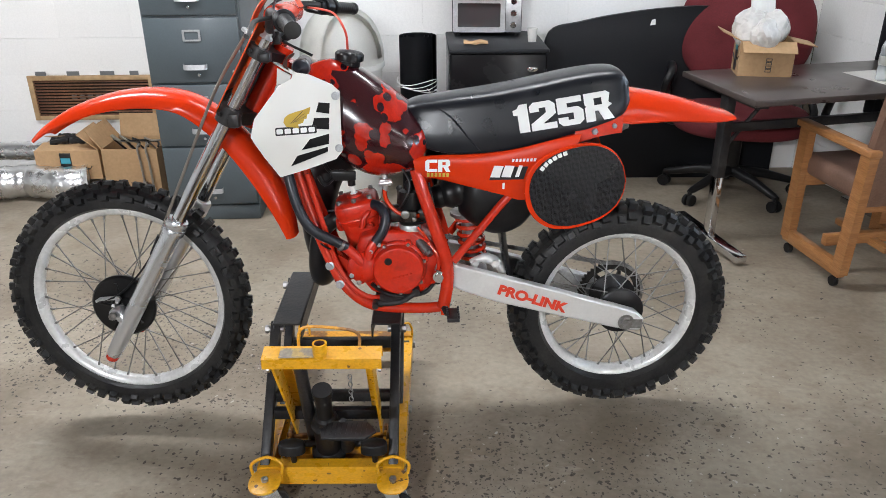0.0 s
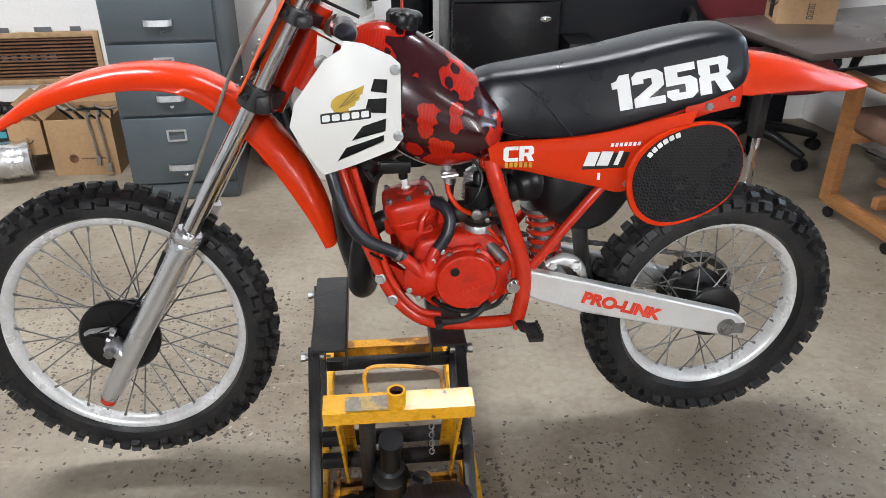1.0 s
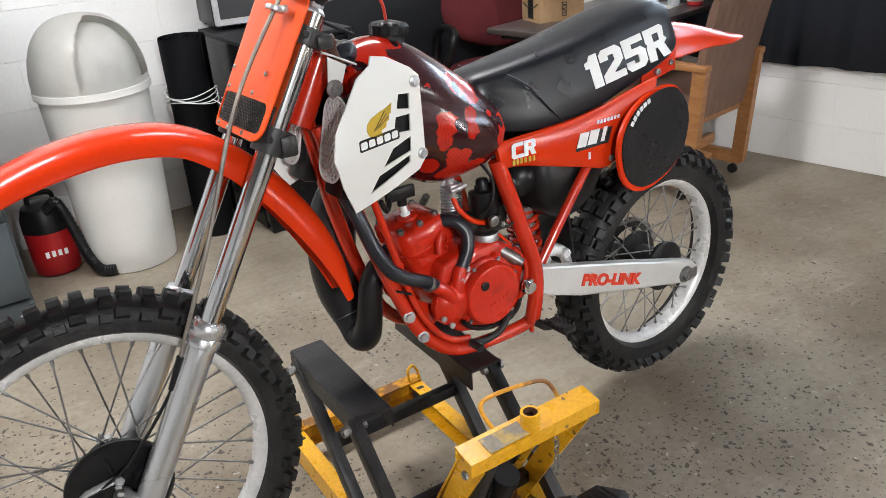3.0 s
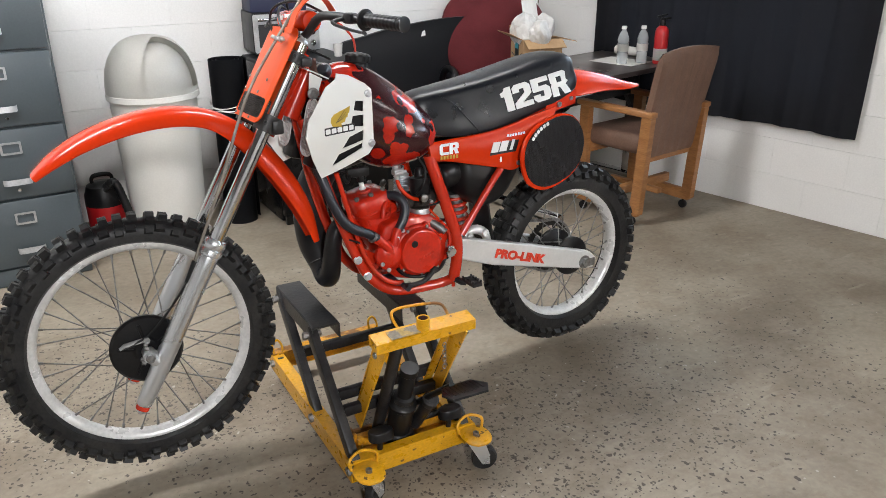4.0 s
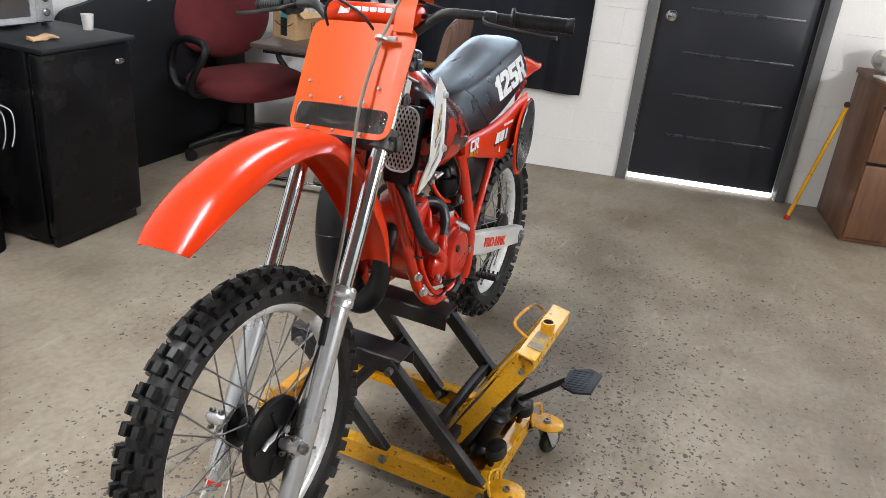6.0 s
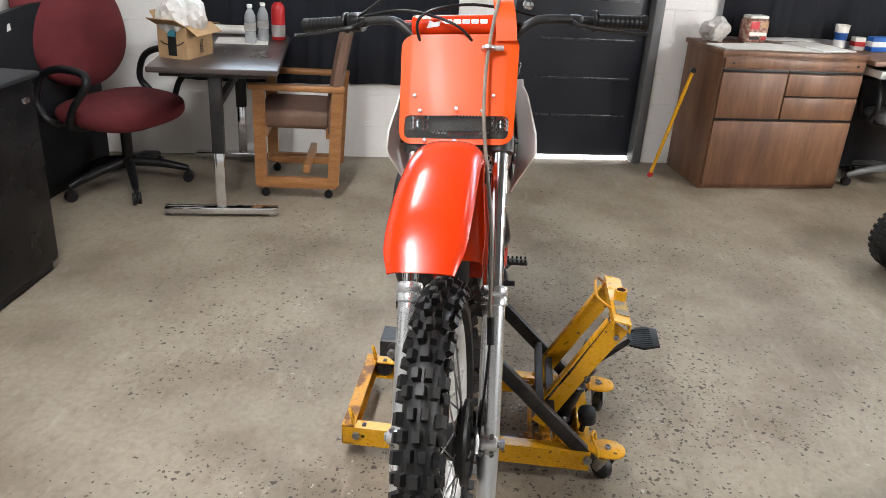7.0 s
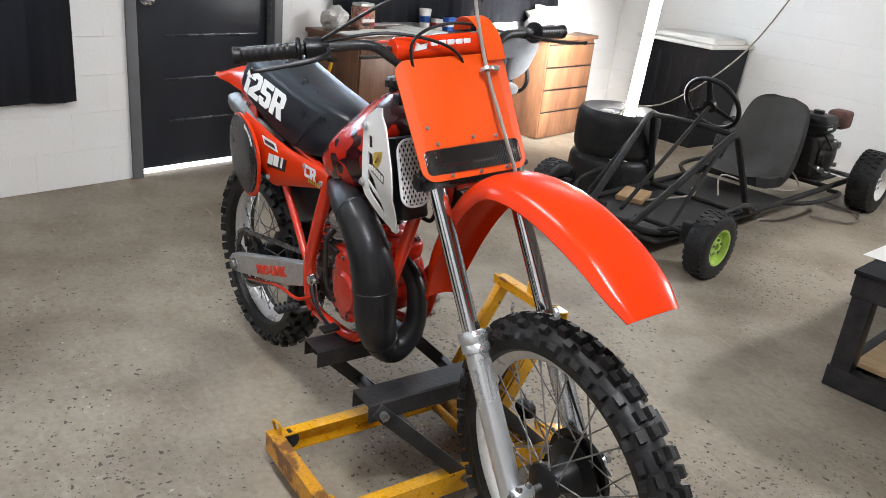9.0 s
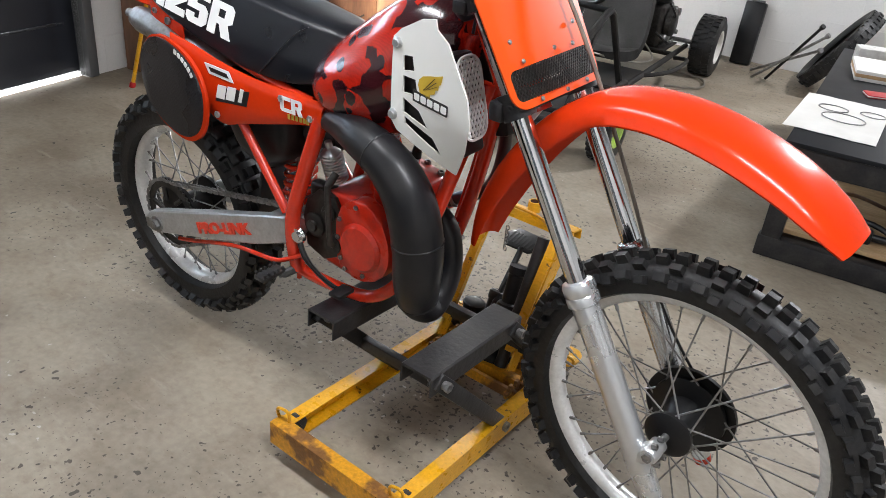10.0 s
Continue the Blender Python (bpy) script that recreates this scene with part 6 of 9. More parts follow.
tube(bm, curve([(-0.115, -0.035, 0.785), (-0.135, -0.055, 0.775), (-0.150, -0.06, 0.80)], 4), 0.006, 8)
part("head_steady", bm, "black", bike)
bm = B()
tube(bm, curve([(0.085, -0.062, 0.745), (0.105, -0.075, 0.775), (0.118, -0.065, 0.82), (0.09, -0.05, 0.87)], 5), 0.0035, 8)
tube(bm, curve([(0.128, -0.055, 0.70), (0.165, -0.075, 0.715), (0.178, -0.07, 0.76), (0.17, -0.06, 0.82)], 5), 0.003, 8)
part("carb_cable", bm, "black", carb)
bm = B()
lathe(bm, [(0.010, 0), (0.012, 0.003), (0.012, 0.012), (0.007, 0.014), (0.0, 0.014)], along((0.105, -0.072, 0.735), (0.105, -1, 0.735)), 12)
lathe(bm, [(0.006, 0), (0.006, 0.014), (0.0, 0.016)], along((0.130, -0.068, 0.720), (0.130, -1, 0.715)), 10)
part("adjuster_screw", bm, "steel", carb)

# kick and shift levers
bm = B()
tube(bm, curve([(0.115, -0.12, 0.472), (0.075, -0.135, 0.452), (0.03, -0.14, 0.448), (0.0, -0.142, 0.450)], 5), [0.008] * 12 + [0.010] * 4, 10)
rod(bm, (0.0, -0.13, 0.45), (0.0, -0.165, 0.45), 0.009, 10)
rod(bm, (0.115, -0.08, 0.474), (0.115, -0.128, 0.474), 0.011, 12)
part("shift_lever", bm, "blackpaint", bike, "black gear lever")
bm = B()
tube(bm, curve([(0.165, 0.12, 0.475), (0.205, 0.128, 0.452), (0.26, 0.13, 0.43), (0.42, 0.115, 0.40), (0.60, 0.11, 0.345), (0.66, 0.11, 0.33)], 5), 0.006, 8)
part("brake_rod", bm, "redpaint", bike, "red rear brake pedal and rod")
bm = B()  # kick starter folded up along the case
tube(bm, curve([(0.068, 0.100, 0.538), (0.066, 0.128, 0.548), (0.064, 0.136, 0.590), (0.066, 0.136, 0.650), (0.070, 0.132, 0.690)], 5), [0.010] * 6 + [0.007] * 15, 10)
lathe(bm, [(0.020, 0), (0.022, 0.003), (0.022, 0.03), (0.0, 0.032)], along((0.068, 0.092, 0.538), (0.068, 0.2, 0.538)), 18)
kick = part("kick_starter", bm, "engine", bike, "folded dark steel kick starter")
bm = B()
lathe(bm, [(0.007, 0), (0.009, 0.004), (0.009, 0.034), (0.0, 0.036)], along((0.070, 0.132, 0.686), (0.066, 0.090, 0.730)), 12)
part("kick_pedal", bm, "engine", kick)
bm = B()  # rear brake pedal arm along the cradle
tube(bm, curve([(0.175, 0.118, 0.500), (0.150, 0.128, 0.478), (0.105, 0.134, 0.456), (0.055, 0.136, 0.442), (0.02, 0.138, 0.446)], 5), [0.010] * 8 + [0.008] * 13, 8, True, False, 0.7)
box(bm, (0.015, 0.150, 0.450), (0.035, 0.05, 0.010), 0.003)
part("brake_pedal", bm, "black", bike, "black rear brake pedal")
bm = B()  # ribbed alloy slide chamber of the carburettor on the right
prof = [(0.0, 0.0), (0.018, 0.0)]
for k in range(9):
    prof += [(0.026, 0.006 + 0.007 * k), (0.026, 0.0095 + 0.007 * k), (0.022, 0.0105 + 0.007 * k)]
prof += [(0.024, 0.072), (0.016, 0.08), (0.008, 0.084), (0.008, 0.10), (0.0, 0.10)]
lathe(bm, prof, pose(0.105, 0.062, 0.665, -10, 8, 0), 24)
part("slide_chamber", bm, "alu", bike, "ribbed alloy slide chamber")
bm = B()
tube(bm, curve([(0.11, 0.06, 0.76), (0.10, 0.075, 0.80), (0.05, 0.06, 0.86), (-0.05, 0.04, 0.95)], 5), 0.0035, 8)
part("throttle_cable", bm, "black", bike)
bm = B()
box(bm, (0.14, 0.062, 0.60), (0.085, 0.035, 0.10), 0.014, None, 3)
part("gearbox_casting", bm, "engine", engine)

# swingarm, chain, sprocket, rear axle
for s in (-1, 1):
    bm = B()
    spine = [(0.20, 0.522, 0.028, 0.084), (0.26, 0.503, 0.034, 0.094), (0.36, 0.473, 0.038, 0.100), (0.50, 0.438, 0.036, 0.106), (0.62, 0.407, 0.033, 0.110), (0.69, 0.389, 0.032, 0.112), (0.745, 0.374, 0.030, 0.112), (0.775, 0.362, 0.018, 0.112)]
    rings = []
    for x, z, h, y in spine:
        t = 0.015
        q = [(-t + 0.003, -h), (t - 0.003, -h), (t, -h + 0.004), (t, h - 0.004), (t - 0.003, h), (-t + 0.003, h), (-t, h - 0.004), (-t, -h + 0.004)]
        rings.append([Vector((x + dz * 0.29, s * y + dy, z + dz)) for dy, dz in q])
    loft(bm, rings)
    arm = part("swingarm", bm, "polished" if s < 0 else "alu", bike, "box-section alloy swingarm with red lettering", 35)
    if s > 0:
        arm.matrix_basis = Matrix.Translation((0.2, 0, 0.52)) @ Matrix.Rotation(radians(1.6), 4, "Y") @ Matrix.Translation((-0.192, 0, -0.522))
    bm = B()
    rod(bm, (0.728, s * 0.095, 0.372), (0.728, s * 0.142, 0.372), 0.009, 12)
    bolt(bm, (0.728, s * 0.128, 0.372), (0, s, 0), 0.016, 0.012)
    lathe(bm, [(0.024, 0), (0.024, 0.004), (0.01, 0.004)], along((0.728, s * 0.126, 0.372), (0.728, s, 0.372)), 20)
    box(bm, (0.752, s * 0.126, 0.366), (0.05, 0.004, 0.03), 0.001, None, 1)
    part("axle_nut", bm, "steel", arm)
    X = Vector((-s * 0.958, 0, s * 0.286)).normalized()
    up = Vector((0.286, 0, 0.958)).normalized()
    m = Matrix((X, up, X.cross(up))).transposed().to_4x4()
    m = Matrix.Rotation(s * radians(2.6), 4, "Z") @ m
    m.translation = Vector((0.449, s * 0.1206, 0.447))
    words("lettering", "PRO-LINK", 0.040, m, "stickerred", arm, "red block lettering", 0.0012, 0.0, 1.15, 0.05)
bm = B()
rod(bm, (0.19, -0.10, 0.537), (0.19, 0.10, 0.537), 0.022, 16)
box(bm, (0.30, 0, 0.50), (0.05, 0.19, 0.035), 0.008)
part("swingarm_bridge", bm, "alu", bike)
bm = B()
teeth = []
for k in range(46 * 2):
    a = 2 * math.pi * k / 92
    r = 0.104 if k % 2 else 0.097
    teeth.append((r * math.cos(a), r * math.sin(a)))
inner = [(0.078 * math.cos(2 * math.pi * k / 92), 0.078 * math.sin(2 * math.pi * k / 92)) for k in range(92)]
holed(bm, teeth, inner, 0.005, Matrix.Translation((0.728, 0.075, 0.372)) @ flat_frame(1))
for k in range(6):
    a = k * math.pi / 3
    rod(bm, (0.728 + 0.04 * math.cos(a), 0.076, 0.372 + 0.04 * math.sin(a)), (0.728 + 0.08 * math.cos(a + 0.2), 0.077, 0.372 + 0.08 * math.sin(a + 0.2)), 0.007, 6)
part("sprocket", bm, "engine", bike, "rear chain sprocket")
bm = B()
n1, n2 = Vector((0.185, 0.077, 0.545)), RC + Vector((0, 0.077, 0))
loopc = [n2 + Vector((0.101 * math.cos(a), 0, 0.101 * math.sin(a))) for a in [radians(x) for x in range(100, -101, -8)]] + \
        [n1 + Vector((0.03 * math.cos(a), 0, 0.03 * math.sin(a))) for a in [radians(x) for x in range(255, 95, -20)]]
run = []
for a, b in zip(loopc, loopc[1:] + loopc[:1]):
    k = max(1, int((b - a).length / 0.0127))
    run += [a.lerp(b, i / k) for i in range(k)]
for i, p in enumerate(run):
    q = run[(i + 1) % len(run)]
    d = (q - p).normalized()
    wl = 0.008 if i % 2 else 0.005
    for side in (-1, 1):
        m = Matrix((d, Vector((0, 1, 0)), d.cross(Vector((0, 1, 0))))).transposed().to_4x4()
        m.translation = (p + q) / 2 + Vector((0, side * wl, 0))
        box(bm, (0, 0, 0), ((q - p).length * 1.3, 0.0015, 0.009), 0, m)
part("chain", bm, "steel", bike, "dark oily drive chain", 30, False)

# exhaust: header loop and expansion chamber on the right, silencer
bm = B()
line = [(-0.075, 0.0, 0.660, 0.022), (-0.120, -0.002, 0.650, 0.023), (-0.160, -0.004, 0.608, 0.025), (-0.172, 0.000, 0.530, 0.028), (-0.170, 0.026, 0.474, 0.032), (-0.166, 0.064, 0.452, 0.037),
        (-0.162, 0.098, 0.484, 0.044), (-0.176, 0.125, 0.552, 0.051), (-0.178, 0.132, 0.645, 0.054), (-0.155, 0.137, 0.735, 0.052), (-0.100, 0.136, 0.795, 0.047), (-0.025, 0.124, 0.818, 0.042),
        (0.05, 0.10, 0.822, 0.034), (0.13, 0.078, 0.818, 0.026), (0.25, 0.07, 0.82, 0.018), (0.42, 0.078, 0.85, 0.014)]
pp = curve([p[:3] for p in line], 5)
rr = [v.x for v in curve([(p[3], 0, 0) for p in line], 5)]
tube(bm, pp, rr, 24)
exhaust = part("exhaust_pipe", bm, "pipe", bike, "satin black two-stroke expansion pipe", 60)
bm = B()
for i in (31, 40, 52):
    bm = B()
    d = (pp[i + 1] - pp[i - 1]).normalized()
    lathe(bm, [(rr[i] + 0.0005, -0.002), (rr[i] + 0.0018, 0), (rr[i] + 0.0005, 0.002)], along(pp[i], pp[i] + d), 24, False)
    part("weld_seam", bm, "pipe", exhaust)
bm = B()
tube(bm, [(0.42, 0.078, 0.85), (0.44, 0.080, 0.857), (0.46, 0.082, 0.862), (0.71, 0.10, 0.915), (0.735, 0.10, 0.920)], [0.014, 0.026, 0.032, 0.032, 0.026], 20)
rod(bm, (0.73, 0.10, 0.918), (0.765, 0.103, 0.925), 0.011, 12)
part("silencer", bm, "steel", bike, "dull alloy silencer")

# ---- the lift under the bike ----
lift = thing("motorcycle_lift", "chipped yellow hydraulic motorcycle lift with black arms, raised", "lift")
XF, XR, Y0, Y1 = -0.283, 0.075, 0.285, -0.425   # front and rear rail, far and near ends


def channel(bm, x0, y0, x1, y1, z0, z1, w, inward):
    """A folded channel from one point to another, its open side to the inside."""
    a, b = Vector((x0, y0, 0)), Vector((x1, y1, 0))
    d = (b - a).normalized()
    n = Vector((-d.y, d.x, 0)) * inward
    t = 0.004
    prof = [(0, z0), (w, z0), (w, z0 + t), (t, z0 + t), (t, z1 - t), (w, z1 - t), (w, z1), (0, z1)]
    loft(bm, [[p + n * u + Vector((0, 0, z)) for u, z in prof] for p in (a, b)])


for x, s in ((XF - 0.02, -1), (XR + 0.02, 1)):
    bm = B()
    channel(bm, x, Y0, x, Y1, 0.052, 0.112, 0.038, -s)
    rail = part("rail", bm, "yellow", lift, "yellow channel rail with worn paint")
    for y in (-0.128, -0.418, 0.245):
        bm = B()
        bolt(bm, (x, y, 0.088), (s, 0, 0), 0.012, 0.009)
        part("rail_bolt", bm, "steel", rail)
bm = B()
channel(bm, XF - 0.02, Y0 + 0.002, XR + 0.02, Y0 + 0.002, 0.055, 0.118, 0.036, -1)
part("end_bar", bm, "yellowrust", lift, "yellow end bar with rusty scrapes")
bm = B()
channel(bm, XR + 0.012, Y1 - 0.002, XF - 0.012, Y1 - 0.002, 0.060, 0.118, 0.034, -1)
part("end_bar", bm, "yellow", lift)
bm = B()
box(bm, ((XF + XR) / 2, -0.36, 0.075), (0.30, 0.07, 0.006), 0.001)
box(bm, ((XF + XR) / 2, -0.30, 0.085), (0.30, 0.03, 0.035), 0.003)
box(bm, ((XF + XR) / 2, -0.255, 0.080), (0.30, 0.012, 0.03), 0.002)
part("base_plate", bm, "yellowrust", lift, "rusting yellow base plate")
for x in (XF + 0.04, XR - 0.045):  # toothed safety racks
    bm = B()
    poly = [(0.0, 0.0)]
    for k in range(7):
        poly += [(0.03 * k, 0.032), (0.03 * k + 0.012, 0.032), (0.03 * k + 0.016, 0.016), (0.03 * k + 0.03, 0.016)]
    poly += [(0.21, 0.0)]
    prism(bm, list(reversed(poly)), 0.008, Matrix.Translation((x, -0.43, 0.085)) @ pose(0, 0, 0, 90, 0, 90))
    part("ratchet_rack", bm, "yellowrust", lift)
# rollers inside the far rail ends
for x in (XF, XR):
    bm = B()
    lathe(bm, [(0.0, -0.012), (0.026, -0.012), (0.028, -0.009), (0.028, 0.009), (0.026, 0.012), (0.0, 0.012)], Matrix.Translation((x, 0.225, 0.085)) @ pose(0, 0, 0, 0, 90, 0), 20)
    rod(bm, (x - 0.02, 0.225, 0.085), (x + 0.02, 0.225, 0.085), 0.006, 8)
    part("roller", bm, "blackpaint", lift, "dark steel roller")
    bm = B()
    tube(bm, curve([(x - 0.012, 0.255, 0.112), (x - 0.015, 0.262, 0.150), (x + 0.006, 0.27, 0.158), (x + 0.018, 0.265, 0.138), (x + 0.018, 0.258, 0.112)], 5), 0.004, 8)
    part("tie_ring", bm, "yellow", lift, "yellow tie-down ring")
# parallel arms and platforms
ARMS = ((-0.128, 0.150), (-0.418, -0.128))
for x, s in ((XF, -1), (XR - 0.01, 1)):
    for lo, hi in ARMS:
        bm = B()
        a, b = Vector((x, lo, 0.092)), Vector((x, hi, 0.372))
        m = along(a, b)
        box(bm, (0, 0, (b - a).length / 2), (0.026, 0.038, (b - a).length + 0.04), 0.003, m)
        arm = part("arm", bm, "blackpaint", lift, "black box-section lifting arm")
        for q in (a, b):
            bm = B()
            rod(bm, q - Vector((0.024, 0, 0)), q + Vector((0.024, 0, 0)), 0.010, 12)
            bolt(bm, q + Vector((s * 0.02, 0, 0)), (s, 0, 0), 0.012, 0.010)
            part("arm_pin", bm, "steel", arm)
    bm = B()  # platform: inverted channel
    xc = x + (0.036 if s < 0 else -0.028)
    prof = [(-0.042, 0.352), (-0.042, 0.398), (-0.038, 0.402), (0.038, 0.402), (0.042, 0.398), (0.042, 0.352), (0.038, 0.352), (0.038, 0.396), (-0.038, 0.396), (-0.038, 0.352)]
    loft(bm, [[Vector((xc + u, y, z)) for u, z in prof] for y in (0.185, -0.150)])
    part("platform", bm, "blackpaint", lift, "scuffed black channel platform")
for lo, hi in ARMS:
    for q in (0.52, 0.40):
        if (lo, q) in ((-0.128, 0.40),):
            continue
        y, z = lo + (hi - lo) * q, 0.092 + 0.28 * q
        bm = B()
        box(bm, ((XF + XR) / 2, y, z), (XR - XF - 0.03, 0.022, 0.030), 0.002)
        part("cross_bar", bm, "blackpaint", lift)
# yellow uprights and top beam
for x, s in ((-0.226, -1), (0.038, 1)):
    bm = B()
    a, b = Vector((x + s * -0.012, -0.275, 0.135)), Vector((x, -0.462, 0.478))
    m = Matrix.Translation(a) @ Matrix.Rotation(math.atan2(-(b.y - a.y), b.z - a.z), 4, "X")
    prism(bm, [(-0.022, 0.0), (0.022, 0.0), (0.022, 0.20), (0.028, (b - a).length), (-0.028, (b - a).length), (-0.022, 0.20)], 0.006, m @ Matrix(((0, 0, 1, -0.003), (1, 0, 0, 0), (0, 1, 0, 0), (0, 0, 0, 1))), 0.001)
    box(bm, (s * -0.012, 0.032, (b - a).length * 0.55), (0.026, 0.006, (b - a).length * 0.85), 0.001, m)
    up = part("upright", bm, "yellow", lift, "yellow folded upright")
    bm = B()
    bolt(bm, Vector((x + s * 0.003, -0.455, 0.45)), (s, 0, 0), 0.009, 0.006)
    part("upright_bolt", bm, "steel", up)
bm = B()
prof = [(-0.026, 0.470), (-0.026, 0.498), (0.022, 0.506), (0.022, 0.478), (0.018, 0.478), (0.018, 0.501), (-0.022, 0.494), (-0.022, 0.470)]
loft(bm, [[Vector((x, -0.462 + u, z)) for u, z in prof] for x in (-0.240, 0.052)])
beam = part("top_beam", bm, "yellow", lift, "yellow top beam with scuffed warning label")
bm = B()
box(bm, (-0.155, -0.468, 0.5035), (0.085, 0.036, 0.0012), 0, Matrix.Translation((-0.155, -0.468, 0.5015)) @ Matrix.Rotation(radians(8), 4, "X") @ Matrix.Translation((0.155, 0.468, -0.5015)))
part("worn_label", bm, "scuffed", beam, "scratched grey label")
bm = B()
lathe(bm, [(0.018, 0.0), (0.018, 0.045), (0.0135, 0.045), (0.0135, 0.01), (0.0, 0.01)], pose(-0.098, -0.470, 0.488, 0, 0, 0), 18)
so = part("handle_socket", bm, "yellow", beam, "yellow tube socket")
bm = B()
lathe(bm, [(0.0, 0.030), (0.0130, 0.030), (0.0130, 0.0445), (0.0125, 0.0445), (0.0125, 0.031), (0.0, 0.031)], pose(-0.098, -0.470, 0.488, 0, 0, 0), 18)
part("rusty_bore", bm, "rust", so, "rust-brown socket bore")
bm = B()
tube(bm, curve([(-0.155, -0.44, 0.50), (-0.158, -0.405, 0.525), (-0.135, -0.395, 0.535), (-0.06, -0.40, 0.533), (-0.012, -0.41, 0.525), (-0.005, -0.44, 0.502)], 6), 0.0042, 8)
part("wire_handle", bm, "yellowrust", beam, "bent yellow wire handle")
bm = B()
for k in range(7):
    c = Vector((-0.03 + 0.002 * (k % 2), -0.462, 0.43 - 0.011 * k))
    ang = 90 if k % 2 else 0
    tube(bm, [c + (Matrix.Rotation(radians(ang), 3, "Z") @ Vector((0.005 * math.cos(a), 0, 0.008 * math.sin(a)))) for a in [2 * math.pi * j / 10 for j in range(10)]], 0.0014, 5, False, True)
part("chain", bm, "steel", beam)
# bottle jack, pedals
bm = B()
jm = along((-0.118, -0.335, 0.095), (-0.112, -0.415, 0.36))
lathe(bm, [(0.0, 0), (0.048, 0), (0.05, 0.01), (0.046, 0.02), (0.036, 0.03), (0.036, 0.12), (0.040, 0.125), (0.040, 0.135), (0.034, 0.14), (0.030, 0.15), (0.033, 0.155), (0.030, 0.165), (0.022, 0.17), (0.022, 0.25), (0.026, 0.255), (0.026, 0.275), (0.0, 0.275)], jm, 24)
jack = part("bottle_jack", bm, "black", lift, "grimy black hydraulic jack")
bm = B()
rod(bm, (-0.165, -0.30, 0.11), (-0.158, -0.44, 0.455), 0.017, 14)
rod(bm, (-0.065, -0.345, 0.12), (-0.05, -0.42, 0.24), 0.019, 14)
lathe(bm, [(0.0, 0), (0.022, 0), (0.024, 0.006), (0.024, 0.022), (0.018, 0.028), (0.0, 0.03)], along((-0.052, -0.412, 0.225), (-0.05, -0.44, 0.27)), 16)
part("pump_tube", bm, "blackpaint", jack)
bm = B()
rod(bm, (-0.07, -0.36, 0.20), (-0.045, -0.53, 0.345), 0.009, 10)
pl = [(-0.056, -0.046), (0.046, -0.050), (0.070, -0.010), (0.044, 0.040), (-0.040, 0.040), (-0.066, 0.0)]
prism(bm, pl, 0.006, pose(-0.03, -0.565, 0.344, -10, 0, 0), 0.001)
pedal = part("foot_pedal", bm, "black", jack, "black ribbed rubber foot pedal on a lever")
for k in range(9):
    bm = B()
    prism(bm, [(-0.052 + 0.012 * k, -0.028), (-0.049 + 0.012 * k, -0.028), (-0.049 + 0.012 * k, 0.028), (-0.052 + 0.012 * k, 0.028)], 0.0075, pose(-0.03, -0.565, 0.344, -10, 0, 0))
    part("rib", bm, "black", pedal)
for x in (-0.205, 0.015):
    bm = B()
    rod(bm, (x, -0.40, 0.09), (x, -0.41, 0.165), 0.008, 8)
    prism(bm, superoval(0, 0, 0.036, 0.026, 20), 0.028, pose(x, -0.415, 0.160, -8, 0, 0), 0.006)
    part("release_pedal", bm, "black", lift, "black rubber release pedal")
bm = B()
rod(bm, (-0.19, -0.33, 0.12), (0.02, -0.33, 0.12), 0.010, 10)
part("pivot_bar", bm, "blackpaint", lift)
# swivel casters at the near corners
for x, a in ((XF + 0.012, 35), (XR - 0.008, -20)):
    bm = B()
    prism(bm, superoval(0, 0, 0.042, 0.05, 28), 0.005, pose(x, Y1 - 0.05, 0.108, 0, 0, 0), 0.001)
    cas = part("caster", bm, "yellow", lift, "swivel caster on a yellow plate")
    bm = B()
    tube(bm, curve([(x - 0.038, Y1 - 0.02, 0.11), (x - 0.04, Y1 - 0.012, 0.138), (x, Y1 + 0.0, 0.15), (x + 0.04, Y1 - 0.012, 0.138), (x + 0.038, Y1 - 0.02, 0.11)], 5), 0.0045, 8)
    part("guard_loop", bm, "yellow", cas)
    bm = B()
    C = pose(x, Y1 - 0.055, 0, 0, 0, a)
    lathe(bm, [(0.0, 0.098), (0.024, 0.098), (0.026, 0.104), (0.026, 0.108), (0.0, 0.108)], C, 20)
    for s in (-1, 1):
        prism(bm, [(-0.028, 0.10), (0.02, 0.10), (0.036, 0.055), (0.036, 0.026), (0.014, 0.026)], 0.003, C @ Matrix(((1, 0, 0, 0), (0, 0, 1, s * 0.019 - 0.0015), (0, 1, 0, 0), (0, 0, 0, 1))), 0.0005)
    part("fork", bm, "slider", cas, "zinc-plated caster fork")
    bm = B()
    lathe(bm, [(0.0, -0.013), (0.034, -0.013), (0.038, -0.008), (0.038, 0.008), (0.034, 0.013), (0.0, 0.013)], C @ Matrix.Translation((0.022, 0, 0.038)) @ YAX, 24)
    part("caster_wheel", bm, "rubber", cas)
    bm = B()
    bolt(bm, (x, Y1 - 0.05, 0.112), (0, 0, 1), 0.010, 0.010)
    part("kingpin", bm, "steel", cas)

